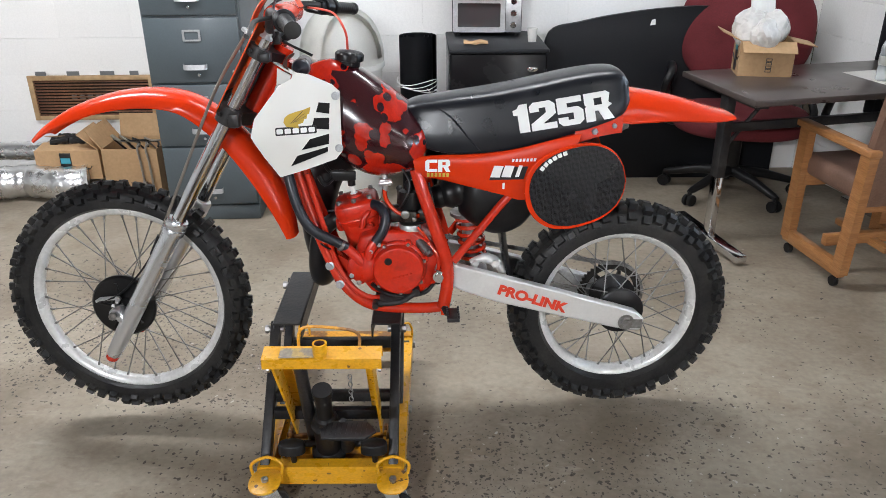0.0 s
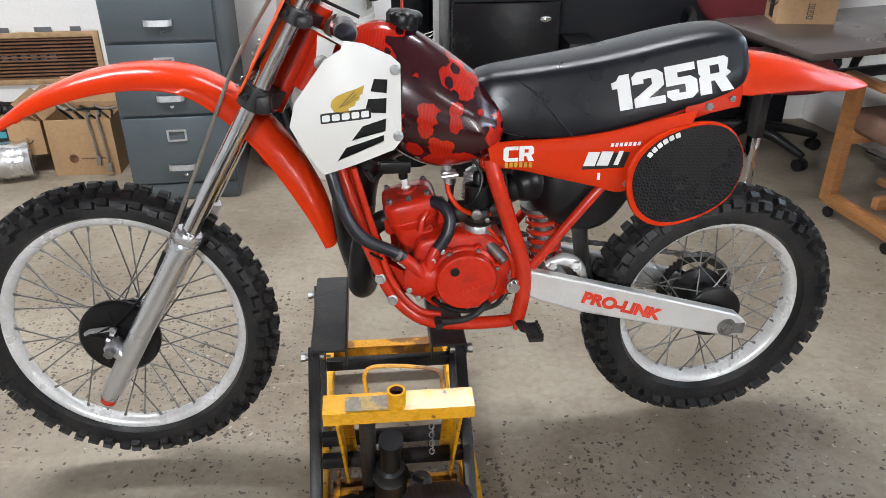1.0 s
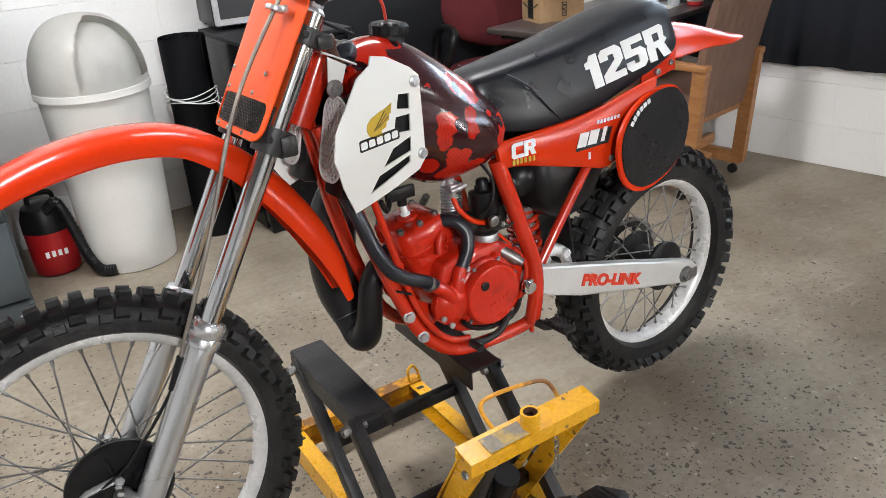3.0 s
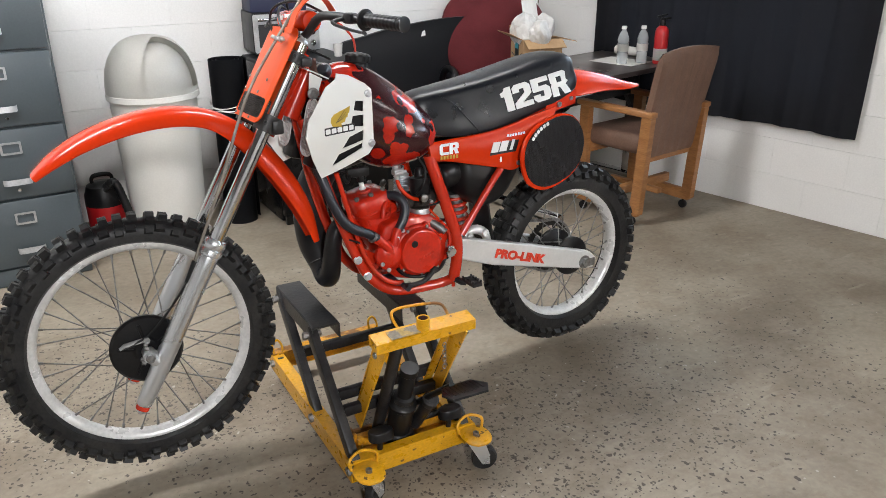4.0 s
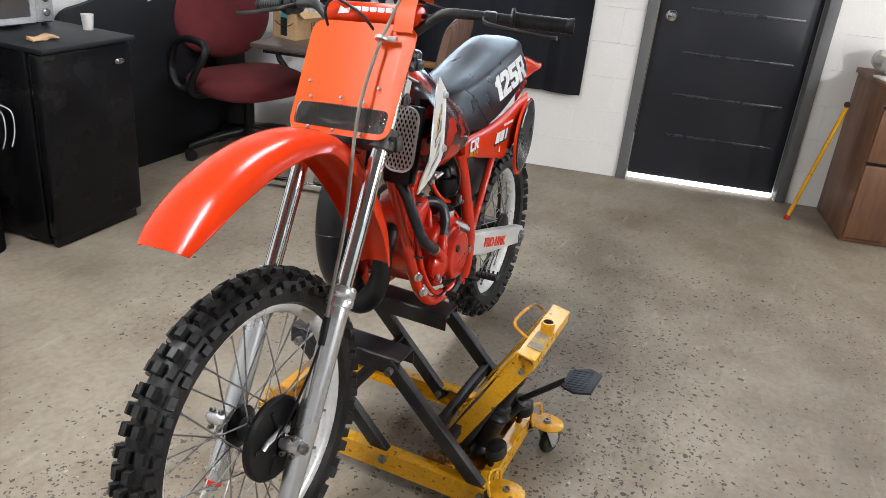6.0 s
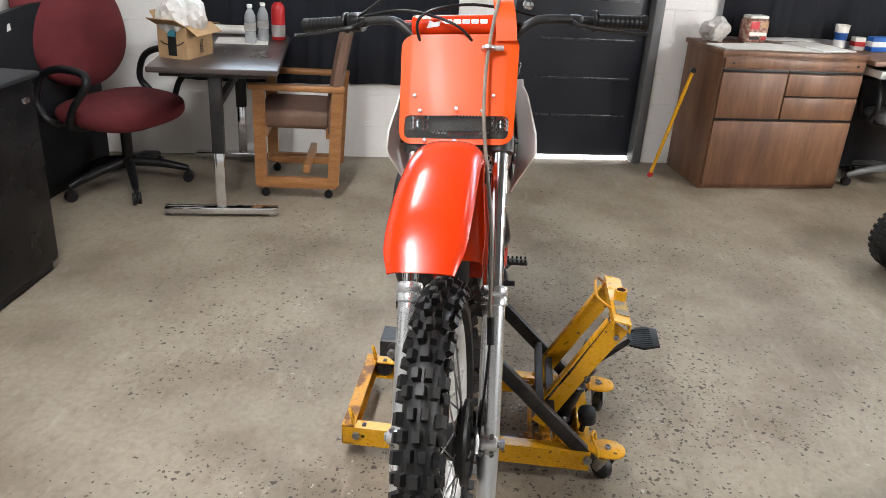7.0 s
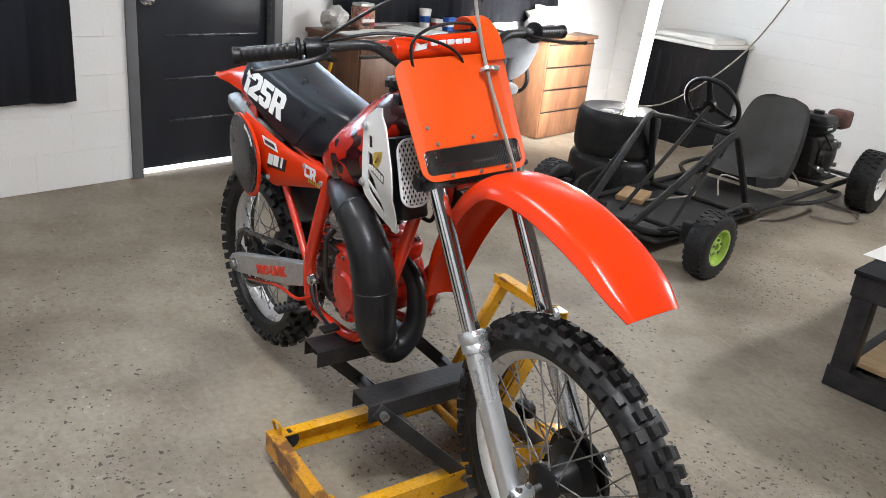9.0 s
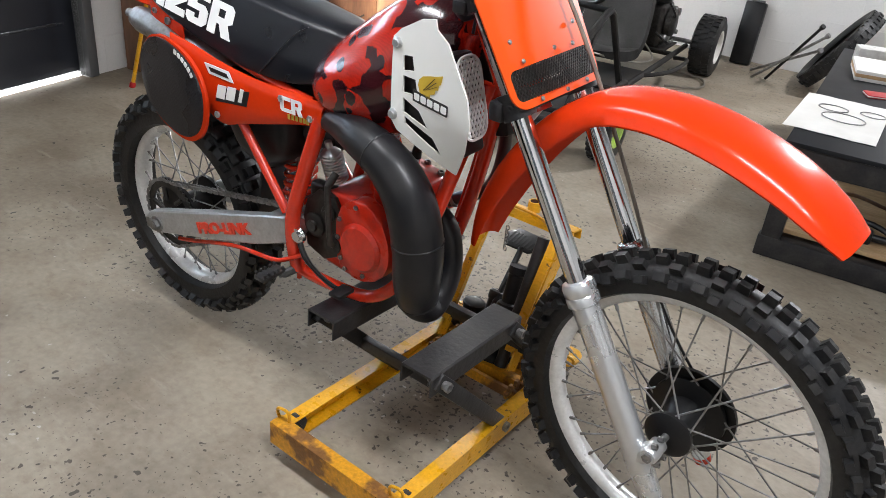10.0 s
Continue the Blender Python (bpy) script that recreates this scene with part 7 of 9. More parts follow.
# ---- along the back wall ----
def filing_cabinet():
    W, D, H = 0.455, 0.68, 1.33
    ob = thing("filing_cabinet", "grey-green steel four-drawer filing cabinet", "cabinet", (-0.955, 1.605, 0), 2.5)
    bm = B()
    box(bm, (0, D / 2 + 0.012, H / 2 + 0.0), (W, D - 0.02, H), 0.004)
    box(bm, (0, 0.012, 0.04), (W - 0.004, 0.02, 0.075), 0.003)
    part("body", bm, "cabinet", ob)
    for k in range(4):
        z = 0.085 + k * 0.309
        bm = B()
        box(bm, (0, 0.004, z + 0.152), (W - 0.022, 0.022, 0.298), 0.005)
        dr = part("drawer", bm, "cabinet", ob)
        bm = B()
        m = Matrix.Translation((0, -0.009, z + 0.222)) @ pose(0, 0, 0, 90, 0, 0)
        holed(bm, rounded(-0.041, -0.026, 0.041, 0.026, 0.004, 2), rounded(-0.032, -0.018, 0.032, 0.018, 0.002, 2), 0.004, m)
        part("label_frame", bm, "alu", dr, "small aluminium label holder")
        bm = B()
        lip = curve([(-0.055, -0.007, z + 0.082), (-0.050, -0.024, z + 0.078), (0.0, -0.026, z + 0.077), (0.050, -0.024, z + 0.078), (0.055, -0.007, z + 0.082)], 3)
        loft(bm, [[p + Vector((0, 0, -0.012)), p + Vector((0, 0.003, -0.012)), p + Vector((0, 0.006, 0.012)), p + Vector((0, 0.003, 0.012))] for p in lip])
        part("handle", bm, "alu", dr, "brushed aluminium pull")
        bm = B()
        lathe(bm, [(0.008, 0), (0.008, 0.005), (0.005, 0.008), (0.0, 0.008)], along((0.0 if k % 2 else 0.012, -0.007, z + 0.04), (0.0 if k % 2 else 0.012, -1, z + 0.04)), 12)
        part("latch", bm, "chrome", dr)
    return ob


filing_cabinet()

# wall grille in a wooden frame, taped
vent = thing("wall_grille", "brown louvred wall grille with torn tape round its frame", "vent", (-1.775, 2.300, 0), 1.2)
bm = B()
for x in (-0.335, 0.335):
    box(bm, (x, -0.002, 0.468), (0.028, 0.024, 0.25), 0.003)
for z in (0.355, 0.582):
    box(bm, (0, -0.002, z), (0.70, 0.022, 0.026), 0.003)
part("frame", bm, "plywood", vent)
bm = B()
box(bm, (0, 0.006, 0.468), (0.65, 0.004, 0.21))
part("backing", bm, "black", vent)
for k in range(12):
    bm = B()
    box(bm, (0, 0, 0), (0.645, 0.013, 0.0035), 0.001, pose(0, -0.004, 0.372 + k * 0.0172, 30, 0, 0), 1)
    part("slat", bm, "veneer", vent)
bm = B()
for k in range(6):
    box(bm, (-0.11 + 0.045 * k, -0.0, 0.47), (0.028, 0.006, 0.03), 0.002)
part("vent_lever", bm, "greyplastic", vent)
for x, w in ((-0.27, 0.06), (-0.09, 0.07), (0.10, 0.08), (0.25, 0.05)):
    bm = B()
    box(bm, (x, -0.006, 0.604), (w, 0.001, 0.03))
    part("tape", bm, "greyplastic", vent, "torn grey tape strip")


def carton(name, label, place, rz, W, D, H, flaps, group="", tape="black"):
    """An open carton: four walls with thickness, a floor and flaps (side, angle)."""
    ob = thing(name, label, "box", place, rz, group)
    t = 0.005
    bm = B()
    outer = [(-W / 2, -D / 2), (W / 2, -D / 2), (W / 2, D / 2), (-W / 2, D / 2)]
    inner = [(x - math.copysign(t, x), y - math.copysign(t, y)) for x, y in outer]
    rings = [[Vector((x, y, 0)) for x, y in outer], [Vector((x * 1.006, y * 1.006, H * 0.5)) for x, y in outer], [Vector((x, y, H)) for x, y in outer], [Vector((x, y, H)) for x, y in inner], [Vector((x, y, t)) for x, y in inner]]
    loft(bm, rings)
    part("body", bm, "card", ob)
    for side, ang in flaps:
        bm = B()
        L, l = (W, D * 0.46) if side in "fb" else (D, W * 0.40)
        box(bm, (0, l / 2, 0), (L * 0.98, l, 0.004), 0.001, pose(0, 0, 0, ang, 0, 0), 1)
        m = {"f": pose(0, -D / 2, H, 0, 0, 180), "b": pose(0, D / 2, H), "l": pose(-W / 2, 0, H, 0, 0, 90), "r": pose(W / 2, 0, H, 0, 0, -90)}[side]
        bmesh.ops.transform(bm, verts=bm.verts, matrix=m)
        part("flap", bm, "card", ob)
    return ob


def smile(ob, x, y, z, w):
    """Black curved print on a carton."""
    bm = B()
    tube(bm, curve([(x - w / 2, y, z + 0.012), (x - w / 4, y, z), (x + w / 4, y, z), (x + w / 2, y, z + 0.014)], 4), 0.0025, 5)
    part("print", bm, "stickerblack", ob, "black curved print")


ba = carton("cardboard_box", "open brown cardboard box stacked on the foil duct, clutter on top", (-1.835, 2.09, 0.10), 1.5, 0.345, 0.26, 0.16, [("f", 174), ("b", 160), ("r", 140)])
bm = B()
box(bm, (-0.01, -0.132, 0.10), (0.06, 0.003, 0.095), 0.0005)
part("tape", bm, "stickerblack", ba, "black tape strip")
bm = B()
box(bm, (-0.01, -0.1345, 0.105), (0.05, 0.002, 0.03))
part("label_bar", bm, "cyan", ba)
smile(ba, -0.02, -0.133, 0.055, 0.14)
smile(ba, 0.10, -0.133, 0.06, 0.05)
bb = carton("cardboard_box", "open brown cardboard box beside the filing cabinet holding cords", (-1.48, 2.07, 0.0), -1.0, 0.30, 0.27, 0.275, [("b", 75), ("l", 55)])
bm = B()
lathe(bm, [(0.022, 0), (0.022, 0.001), (0.014, 0.001), (0.014, 0)], pose(-0.05, -0.1368, 0.085, 90, 0, 0), 16)
box(bm, (0.04, -0.137, 0.085), (0.11, 0.0012, 0.006))
part("print", bm, "veneer", bb)
rnd = random.Random(8)
cl = thing("cable_tangle", "tangled dark cords hanging over a carton edge", "cable", (-1.48, 2.05, 0.265))
for k in range(7):
    bm = B()
    x = rnd.uniform(-0.12, 0.10)
    tube(bm, curve([(x, 0.02, -0.03), (x - 0.03, -0.05, 0.05 + 0.02 * rnd.random()), (x + 0.03, -0.10, 0.055), (x + 0.10, -0.05, 0.03 + 0.02 * rnd.random()), (x + 0.12, -0.10, 0.02)], 6), 0.0055, 7)
    part("cord", bm, "black" if k % 2 else "cablesheath", cl)
for x, zz in ((0.055, -0.165), (0.10, -0.20)):
    bm = B()
    tube(bm, curve([(x, -0.09, 0.03), (x, -0.138, 0.02), (x + 0.008, -0.142, -0.06), (x + 0.012, -0.142, zz)], 6), 0.006, 8)
    box(bm, (x + 0.013, -0.145, zz - 0.02), (0.022, 0.016, 0.045), 0.004)
    part("cord", bm, "cablesheath", cl)
bl = thing("work_gloves", "crumpled dark work gloves lying on a carton", "gloves", (-1.84, 2.10, 0.275))
for k in range(6):
    bm = B()
    a = rnd.uniform(0, 6.3)
    tube(bm, curve([(rnd.uniform(-0.12, 0.1), rnd.uniform(-0.06, 0.06), rnd.uniform(0.0, 0.02)) for _ in range(4)], 4), [0.012 + 0.008 * math.sin(q) ** 2 for q in range(13)], 8)
    part("glove_finger", bm, "black", bl)

# foil duct and a small foil roll
du = thing("foil_duct", "crinkled silver foil duct lying along the wall", "duct", (-2.15, 1.93, 0))
bm = B()
pts = [Vector((-0.75 + 0.024 * k, 0.02 * math.sin(k * 0.4), 0.094)) for k in range(50)]
tube(bm, pts, [0.088 + 0.004 * math.sin(k * 2.1) + 0.002 * math.sin(k * 5.3) for k in range(50)], 28)
part("sleeve", bm, "foil", du)
d2 = thing("foil_roll", "short silver foil roll on the duct", "duct", (-2.05, 2.13, 0.19))
bm = B()
tube(bm, [Vector((-0.35 + 0.03 * k, 0, 0.02)) for k in range(16)], [0.05 + 0.002 * math.sin(k * 2.2) for k in range(16)], 20)
part("sleeve", bm, "foil", d2)

# bin with domed lid
can = thing("trash_can", "tall pale grey plastic bin with domed swing lid", "bin", (-0.305, 1.925, 0))
bm = B()
lathe(bm, [(0.165, 0.0), (0.172, 0.004), (0.176, 0.05), (0.202, 0.70), (0.206, 0.712), (0.216, 0.716), (0.216, 0.742), (0.206, 0.746), (0.200, 0.746), (0.196, 0.70), (0.165, 0.02), (0.0, 0.015)], None, 48)
part("body", bm, "canplastic", can)
bm = B()  # dome with an arched opening towards the room
n, rows = 120, 40


def dome(j, k, shrink=1.0, drop=0.0):
    u = j / rows * math.pi / 2
    r, z = 0.213 * math.cos(u) ** 0.75 * shrink, 0.760 + 0.245 * math.sin(u) * shrink - drop
    return Vector((max(r, 0.002) * math.cos(2 * math.pi * k / n), max(r, 0.002) * math.sin(2 * math.pi * k / n), z))


def in_opening(j, k, wide=46.0, high=0.86):
    off = ((k + 0.5) / n * 360 - 296 + 180) % 360 - 180
    return j >= 1 and j / rows < high and abs(off) < wide * math.sqrt(max(0.0, 1 - (j / rows / high) ** 2.5)) + 2


vr = [[bm.verts.new((0.213 * math.cos(2 * math.pi * k / n), 0.213 * math.sin(2 * math.pi * k / n), 0.740)) for k in range(n)]]
vr += [[bm.verts.new(dome(j, k)) for k in range(n)] for j in range(rows + 1)]
for j in range(len(vr) - 1):
    for k in range(n):
        if not in_opening(j - 1, k):
            bm.faces.new((vr[j][k], vr[j][(k + 1) % n], vr[j + 1][(k + 1) % n], vr[j + 1][k]))
bmesh.ops.solidify(bm, geom=list(bm.faces), thickness=0.005)
lid = part("lid", bm, "canplastic", can, "", 50)
bm = B()  # swing flap hanging just inside
ks = [k for k in range(n) if abs(((k + 0.5) / n * 360 - 296 + 180) % 360 - 180) < 56]
ks = sorted(ks, key=lambda k: ((k + 0.5) / n * 360 - 296 + 180) % 360)
fv = [[bm.verts.new(dome(j, k, 0.88, 0.004)) for k in ks] for j in range(0, rows, 2)]
ring_faces(bm, fv, False)
bmesh.ops.solidify(bm, geom=list(bm.faces), thickness=0.004)
part("swing_flap", bm, "canplastic", can)

# wet vacuum with hose, between cabinet and bin
vac = thing("shop_vacuum", "small red and black shop vacuum with ribbed hose", "vacuum", (-0.592, 2.02, 0))
vac.scale = (0.78, 0.78, 0.95)
bm = B()
lathe(bm, [(0.10, 0.0), (0.115, 0.01), (0.12, 0.18), (0.122, 0.19), (0.122, 0.20), (0.0, 0.20)], None, 32)
part("tank", bm, "redplastic", vac)
bm = B()
lathe(bm, [(0.122, 0.20), (0.12, 0.25), (0.10, 0.30), (0.07, 0.315), (0.0, 0.32)], None, 32)
tube(bm, curve([(-0.06, 0, 0.30), (-0.05, 0, 0.35), (0.05, 0, 0.35), (0.06, 0, 0.30)], 5), 0.012, 10)
part("motor_head", bm, "black", vac)
bm = B()
hp = curve([(0.0, -0.10, 0.30), (0.06, -0.14, 0.33), (0.10, -0.17, 0.22), (0.13, -0.20, 0.10), (0.17, -0.26, 0.03), (0.24, -0.30, 0.028)], 12)
tube(bm, hp, [0.024 + 0.003 * (k % 2) for k in range(len(hp))], 14)
part("hose", bm, "black", vac, "black ribbed hose")
bm = B()
for k in range(4):
    box(bm, (-0.045 + 0.03 * k, -0.121, 0.11), (0.018, 0.006, 0.026), 0.001, None, 1)
part("letter_block", bm, "stickerwhite", vac)

# rolled black mat tied with white cord
mat = thing("rolled_mat", "rolled black foam mat tied with white cord, standing on end", "mat", (0.075, 1.965, 0))
bm = B()
sp = []
for k in range(60):
    a = k * 0.36
    sp.append((0.10 - 0.0011 * k) * Vector((math.cos(a), math.sin(a), 0)))
rings = [[p + Vector((0, 0, z)) for p in sp] for z in (0.0, 0.28, 0.56, 0.86)]
loft(bm, rings, False, False)
bmesh.ops.solidify(bm, geom=list(bm.faces), thickness=0.006)
part("roll", bm, "headboard", mat)
for k in range(4):
    bm = B()
    tube(bm, [Vector((0.107 * math.cos(a), 0.107 * math.sin(a), 0.60 + 0.012 * k + 0.012 * math.sin(a * 2 + k))) for a in [2 * math.pi * j / 28 for j in range(28)]], 0.0022, 5, False, True)
    part("cord", bm, "stickerwhite", mat)
for x in (0.05, 0.09):
    bm = B()
    tube(bm, curve([(x, -0.105, 0.61), (x + 0.03, -0.125, 0.58), (x + 0.035, -0.122, 0.50), (x + 0.02, -0.115, 0.44)], 5), 0.0022, 5)
    part("cord", bm, "stickerwhite", mat)

# small black fridge, toaster oven, carton on top
fridge = thing("mini_fridge", "low black refrigerator with chrome badge", "refrigerator", (0.478, 1.722, 0), 1.5)
bm = B()
box(bm, (0, 0.30, 0.415), (0.475, 0.47, 0.81), 0.012)
part("body", bm, "fridge", fridge)
bm = B()
box(bm, (0, 0.028, 0.43), (0.475, 0.06, 0.77), 0.014, None, 3)
fd = part("door", bm, "fridge", fridge)
bm = B()
prism(bm, superoval(0, 0, 0.026, 0.012, 20), 0.003, pose(0.165, -0.002, 0.735, 90, 0, 0), 0.001)
part("badge", bm, "chrome", fd, "small chrome oval badge")
bm = B()
box(bm, (0, 0.24, 0.826), (0.485, 0.54, 0.022), 0.008)
part("top", bm, "headboard", fridge)
bm = B()
box(bm, (0, 0.04, 0.022), (0.45, 0.03, 0.045), 0.004)
part("kick_plate", bm, "black", fridge)

oven = thing("toaster_oven", "black and steel toaster oven on the fridge", "oven", (0.435, 2.06, 0.838), -4)
bm = B()
box(bm, (0, 0.14, 0.118), (0.36, 0.27, 0.21), 0.010)
for x in (-0.15, 0.15):
    for y in (0.03, 0.25):
        rod(bm, (x, y, 0.0), (x, y, 0.02), 0.012, 10)
part("body", bm, "black", oven)
bm = B()
holed(bm, rounded(-0.175, 0.02, 0.095, 0.215, 0.008, 3), rounded(-0.150, 0.045, 0.070, 0.165, 0.006, 3), 0.010, pose(0, 0.008, 0, 90, 0, 0))
od = part("door", bm, "alu", oven, "steel-framed glass oven door")
bm = B()
box(bm, (-0.04, 0.004, 0.105), (0.226, 0.004, 0.126))
part("glass", bm, "ovenglass", od)
bm = B()
rod(bm, (-0.155, -0.028, 0.190), (0.075, -0.028, 0.190), 0.007, 12)
for x in (-0.14, 0.06):
    rod(bm, (x, 0.0, 0.190), (x, -0.028, 0.190), 0.005, 8)
part("handle", bm, "chrome", od)
bm = B()
box(bm, (0.137, 0.003, 0.118), (0.08, 0.010, 0.195), 0.003)
op = part("control_panel", bm, "alu", oven)
for z in (0.06, 0.118, 0.176):
    bm = B()
    lathe(bm, [(0.017, 0), (0.016, 0.014), (0.013, 0.017), (0.0, 0.017)], along((0.137, -0.002, z), (0.137, -1, z)), 18)
    part("knob", bm, "chrome", op)
nb = thing("navy_carton", "flat navy carton on the toaster oven", "box", (0.42, 2.20, 1.061), -4)
bm = B()
box(bm, (0, 0, 0.06), (0.30, 0.20, 0.12), 0.003)
part("body", bm, "bluebox", nb)
bread = thing("paper_scrap", "crumpled tan paper scrap", "paper", (0.37, 1.83, 0.838))
bm = B()
loft(bm, [[Vector((x, -0.02 + 0.006 * math.sin(x * 60), 0.001 + 0.004 * abs(math.sin(x * 45)))), Vector((x, 0.022, 0.001 + 0.006 * abs(math.cos(x * 38)))), Vector((x, 0.02, 0.016 + 0.004 * math.sin(x * 70))), Vector((x, -0.018, 0.012 + 0.004 * math.cos(x * 50)))] for x in [-0.06 + 0.01 * k for k in range(13)]])
part("scrap", bm, "card", bread)
cup = thing("drinking_glass", "small clear tumbler on the fridge", "glass", (0.655, 1.90, 0.838))
bm = B()
lathe(bm, [(0.020, 0), (0.026, 0.065), (0.024, 0.065), (0.018, 0.004), (0.0, 0.004)], None, 20)
part("glass", bm, "bag", cup)

# large charcoal panel with a curved top, standing against the wall
hb = thing("curved_panel", "large charcoal board with curved top edge leaning at the wall", "panel", (0, 2.215, 0))
bm = B()
tops = curve([(0.74, 0, 0.60), (0.78, 0, 0.83), (0.95, 0, 0.885), (1.16, 0, 0.925), (1.45, 0, 0.958), (1.75, 0, 0.965), (2.02, 0, 0.94), (2.10, 0, 0.90)], 5)
prism(bm, [(0.74, 0.0)] + [(p.x, p.z) for p in tops] + [(2.10, 0.0)], 0.03, pose(0, 0.03, 0, 90, 0, 0), 0.004)
part("board", bm, "headboard", hb)
bm = B()
box(bm, (0.80, 0.0, 0.28), (0.14, 0.20, 0.55), 0.004, Matrix.Translation((0.10, -0.12, 0)))
part("side_box", bm, "black", hb)
bm = B()
prism(bm, [(0, 0), (0.03, 0.005), (0.026, 0.035), (0.008, 0.028)], 0.002, pose(1.32, -0.004, 0.865, 90, 0, 0))
part("torn_label", bm, "stickerwhite", hb)

# ---- by the curtain: table, chairs ----
TR = 12.7  # the table and the door wall share this turn
table = thing("folding_table", "dark laminate table on T-shaped chrome and black legs", "table", (1.405, 1.285, 0), TR)
bm = B()
box(bm, (0.575, 0, 0.741), (1.17, 0.60, 0.028), 0.006)
part("tabletop", bm, "laminate", table)
for x in (0.06, 1.02):
    bm = B()
    box(bm, (x, 0, 0.033), (0.055, 0.56, 0.035), 0.006)
    for y in (-0.24, 0.24):
        rod(bm, (x, y, 0.0), (x, y, 0.02), 0.014, 10)
    leg = part("leg", bm, "chrome", table, "chrome T-foot")
    bm = B()
    box(bm, (x, 0, 0.19), (0.035, 0.05, 0.29), 0.004)
    part("lower_post", bm, "chrome", leg)
    bm = B()
    box(bm, (x, 0, 0.53), (0.042, 0.06, 0.40), 0.004)
    part("upper_post", bm, "blackpaint", leg)
    bm = B()
    box(bm, (x, 0, 0.715), (0.06, 0.50, 0.02), 0.003)
    part("top_bar", bm, "blackpaint", leg)
    bm = B()
    rod(bm, (x, 0, 0.45), (x + (0.22 if x < 0.5 else -0.22), 0, 0.715), 0.010, 8)
    part("brace", bm, "blackpaint", leg)
bm = B()
box(bm, (0.54, 0, 0.56), (0.92, 0.03, 0.04), 0.003)
part("rail", bm, "blackpaint", table)
TM = pose(1.405, 1.285, 0.755, 0, 0, TR)


def on_table(x, y, z=0.0):
    return tuple(TM @ Vector((x, y, z)))


bx = carton("cardboard_box", "open brown shipping carton with plastic bags on the table", (1.672, 1.517, 0.755), -9, 0.235, 0.155, 0.155, [("f", -35), ("l", 25), ("r", -12), ("b", 60)])
bm = B()
box(bm, (-0.1185, 0.0, 0.085), (0.003, 0.045, 0.14))
part("tape", bm, "stickerblack", bx, "printed black tape")
bm = B()
box(bm, (-0.1205, 0.0, 0.12), (0.002, 0.042, 0.030))
part("label_bar", bm, "cyan", bx)
bm = B()
tube(bm, curve([(-0.1205, 0.06, 0.080), (-0.1205, 0.03, 0.066), (-0.1205, -0.03, 0.066), (-0.1205, -0.062, 0.084)], 4), 0.0025, 5)
part("print", bm, "stickerblack", bx, "black curved print")
for k in range(4):  # handling marks low on the long side
    bm = B()
    holed(bm, rounded(-0.013, 0.0, 0.013, 0.014, 0.001, 2), rounded(-0.010, 0.003, 0.010, 0.011, 0.001, 2), 0.0012, pose(0.012, -0.0785, 0.020 + 0.016 * k, 90, 0, 0))
    part("print", bm, "stickerblack", bx, "black printed handling mark")
bag = thing("plastic_bags", "crumpled clear and white plastic bags sticking out of a carton", "bag", (1.672, 1.517, 0.855), 20)
for k in range(5):
    bm = B()
    c = Vector((rnd.uniform(-0.06, 0.06), rnd.uniform(-0.05, 0.05), 0.08 + 0.03 * rnd.random()))
    bmesh.ops.create_icosphere(bm, subdivisions=3, radius=0.055 + 0.02 * rnd.random())
    for v in bm.verts:
        q = noise.noise(v.co * 22 + Vector((k * 9, 0, 0))) * 0.5 + noise.noise(v.co * 50) * 0.3
        v.co = v.co * (1 + 0.5 * q)
        v.co.z *= 1.15
        v.co += c
    part("bag_fold", bm, "bag", bag, "", 20)
bm = B()
loft(bm, [[Vector((-0.06 + 0.012 * k, 0.03 + 0.004 * math.sin(k), 0.06)), Vector((-0.06 + 0.012 * k, 0.034 + 0.004 * math.sin(k), 0.06)), Vector((-0.055 + 0.012 * k, 0.075 + 0.006 * math.sin(k * 1.7), 0.25)), Vector((-0.055 + 0.012 * k, 0.071 + 0.006 * math.sin(k * 1.7), 0.25))] for k in range(12)])
part("paper_bag", bm, "paper", bag, "cream paper bag")


def bottle(place, label):
    ob = thing("water_bottle", label, "bottle", place, 0, "bottles on the table")
    bm = B()
    pr = [(0.0, 0.004), (0.028, 0.0), (0.031, 0.008)]
    for k in range(6):
        pr += [(0.031, 0.02 + 0.018 * k), (0.0295, 0.026 + 0.018 * k)]
    pr += [(0.031, 0.13), (0.030, 0.145), (0.022, 0.168), (0.0125, 0.182), (0.0125, 0.192), (0.0, 0.192)]
    lathe(bm, pr, None, 24)
    part("body", bm, "pet", ob)
    bm = B()
    lathe(bm, [(0.0318, 0.07), (0.0318, 0.11)], None, 24)
    bmesh.ops.solidify(bm, geom=list(bm.faces), thickness=0.0004)
    part("label_band", bm, "paper", ob)
    bm = B()
    lathe(bm, [(0.0145, 0.19), (0.0145, 0.205), (0.012, 0.207), (0.0, 0.207)], None, 16)
    part("cap", bm, "stickerwhite", ob)
    return ob


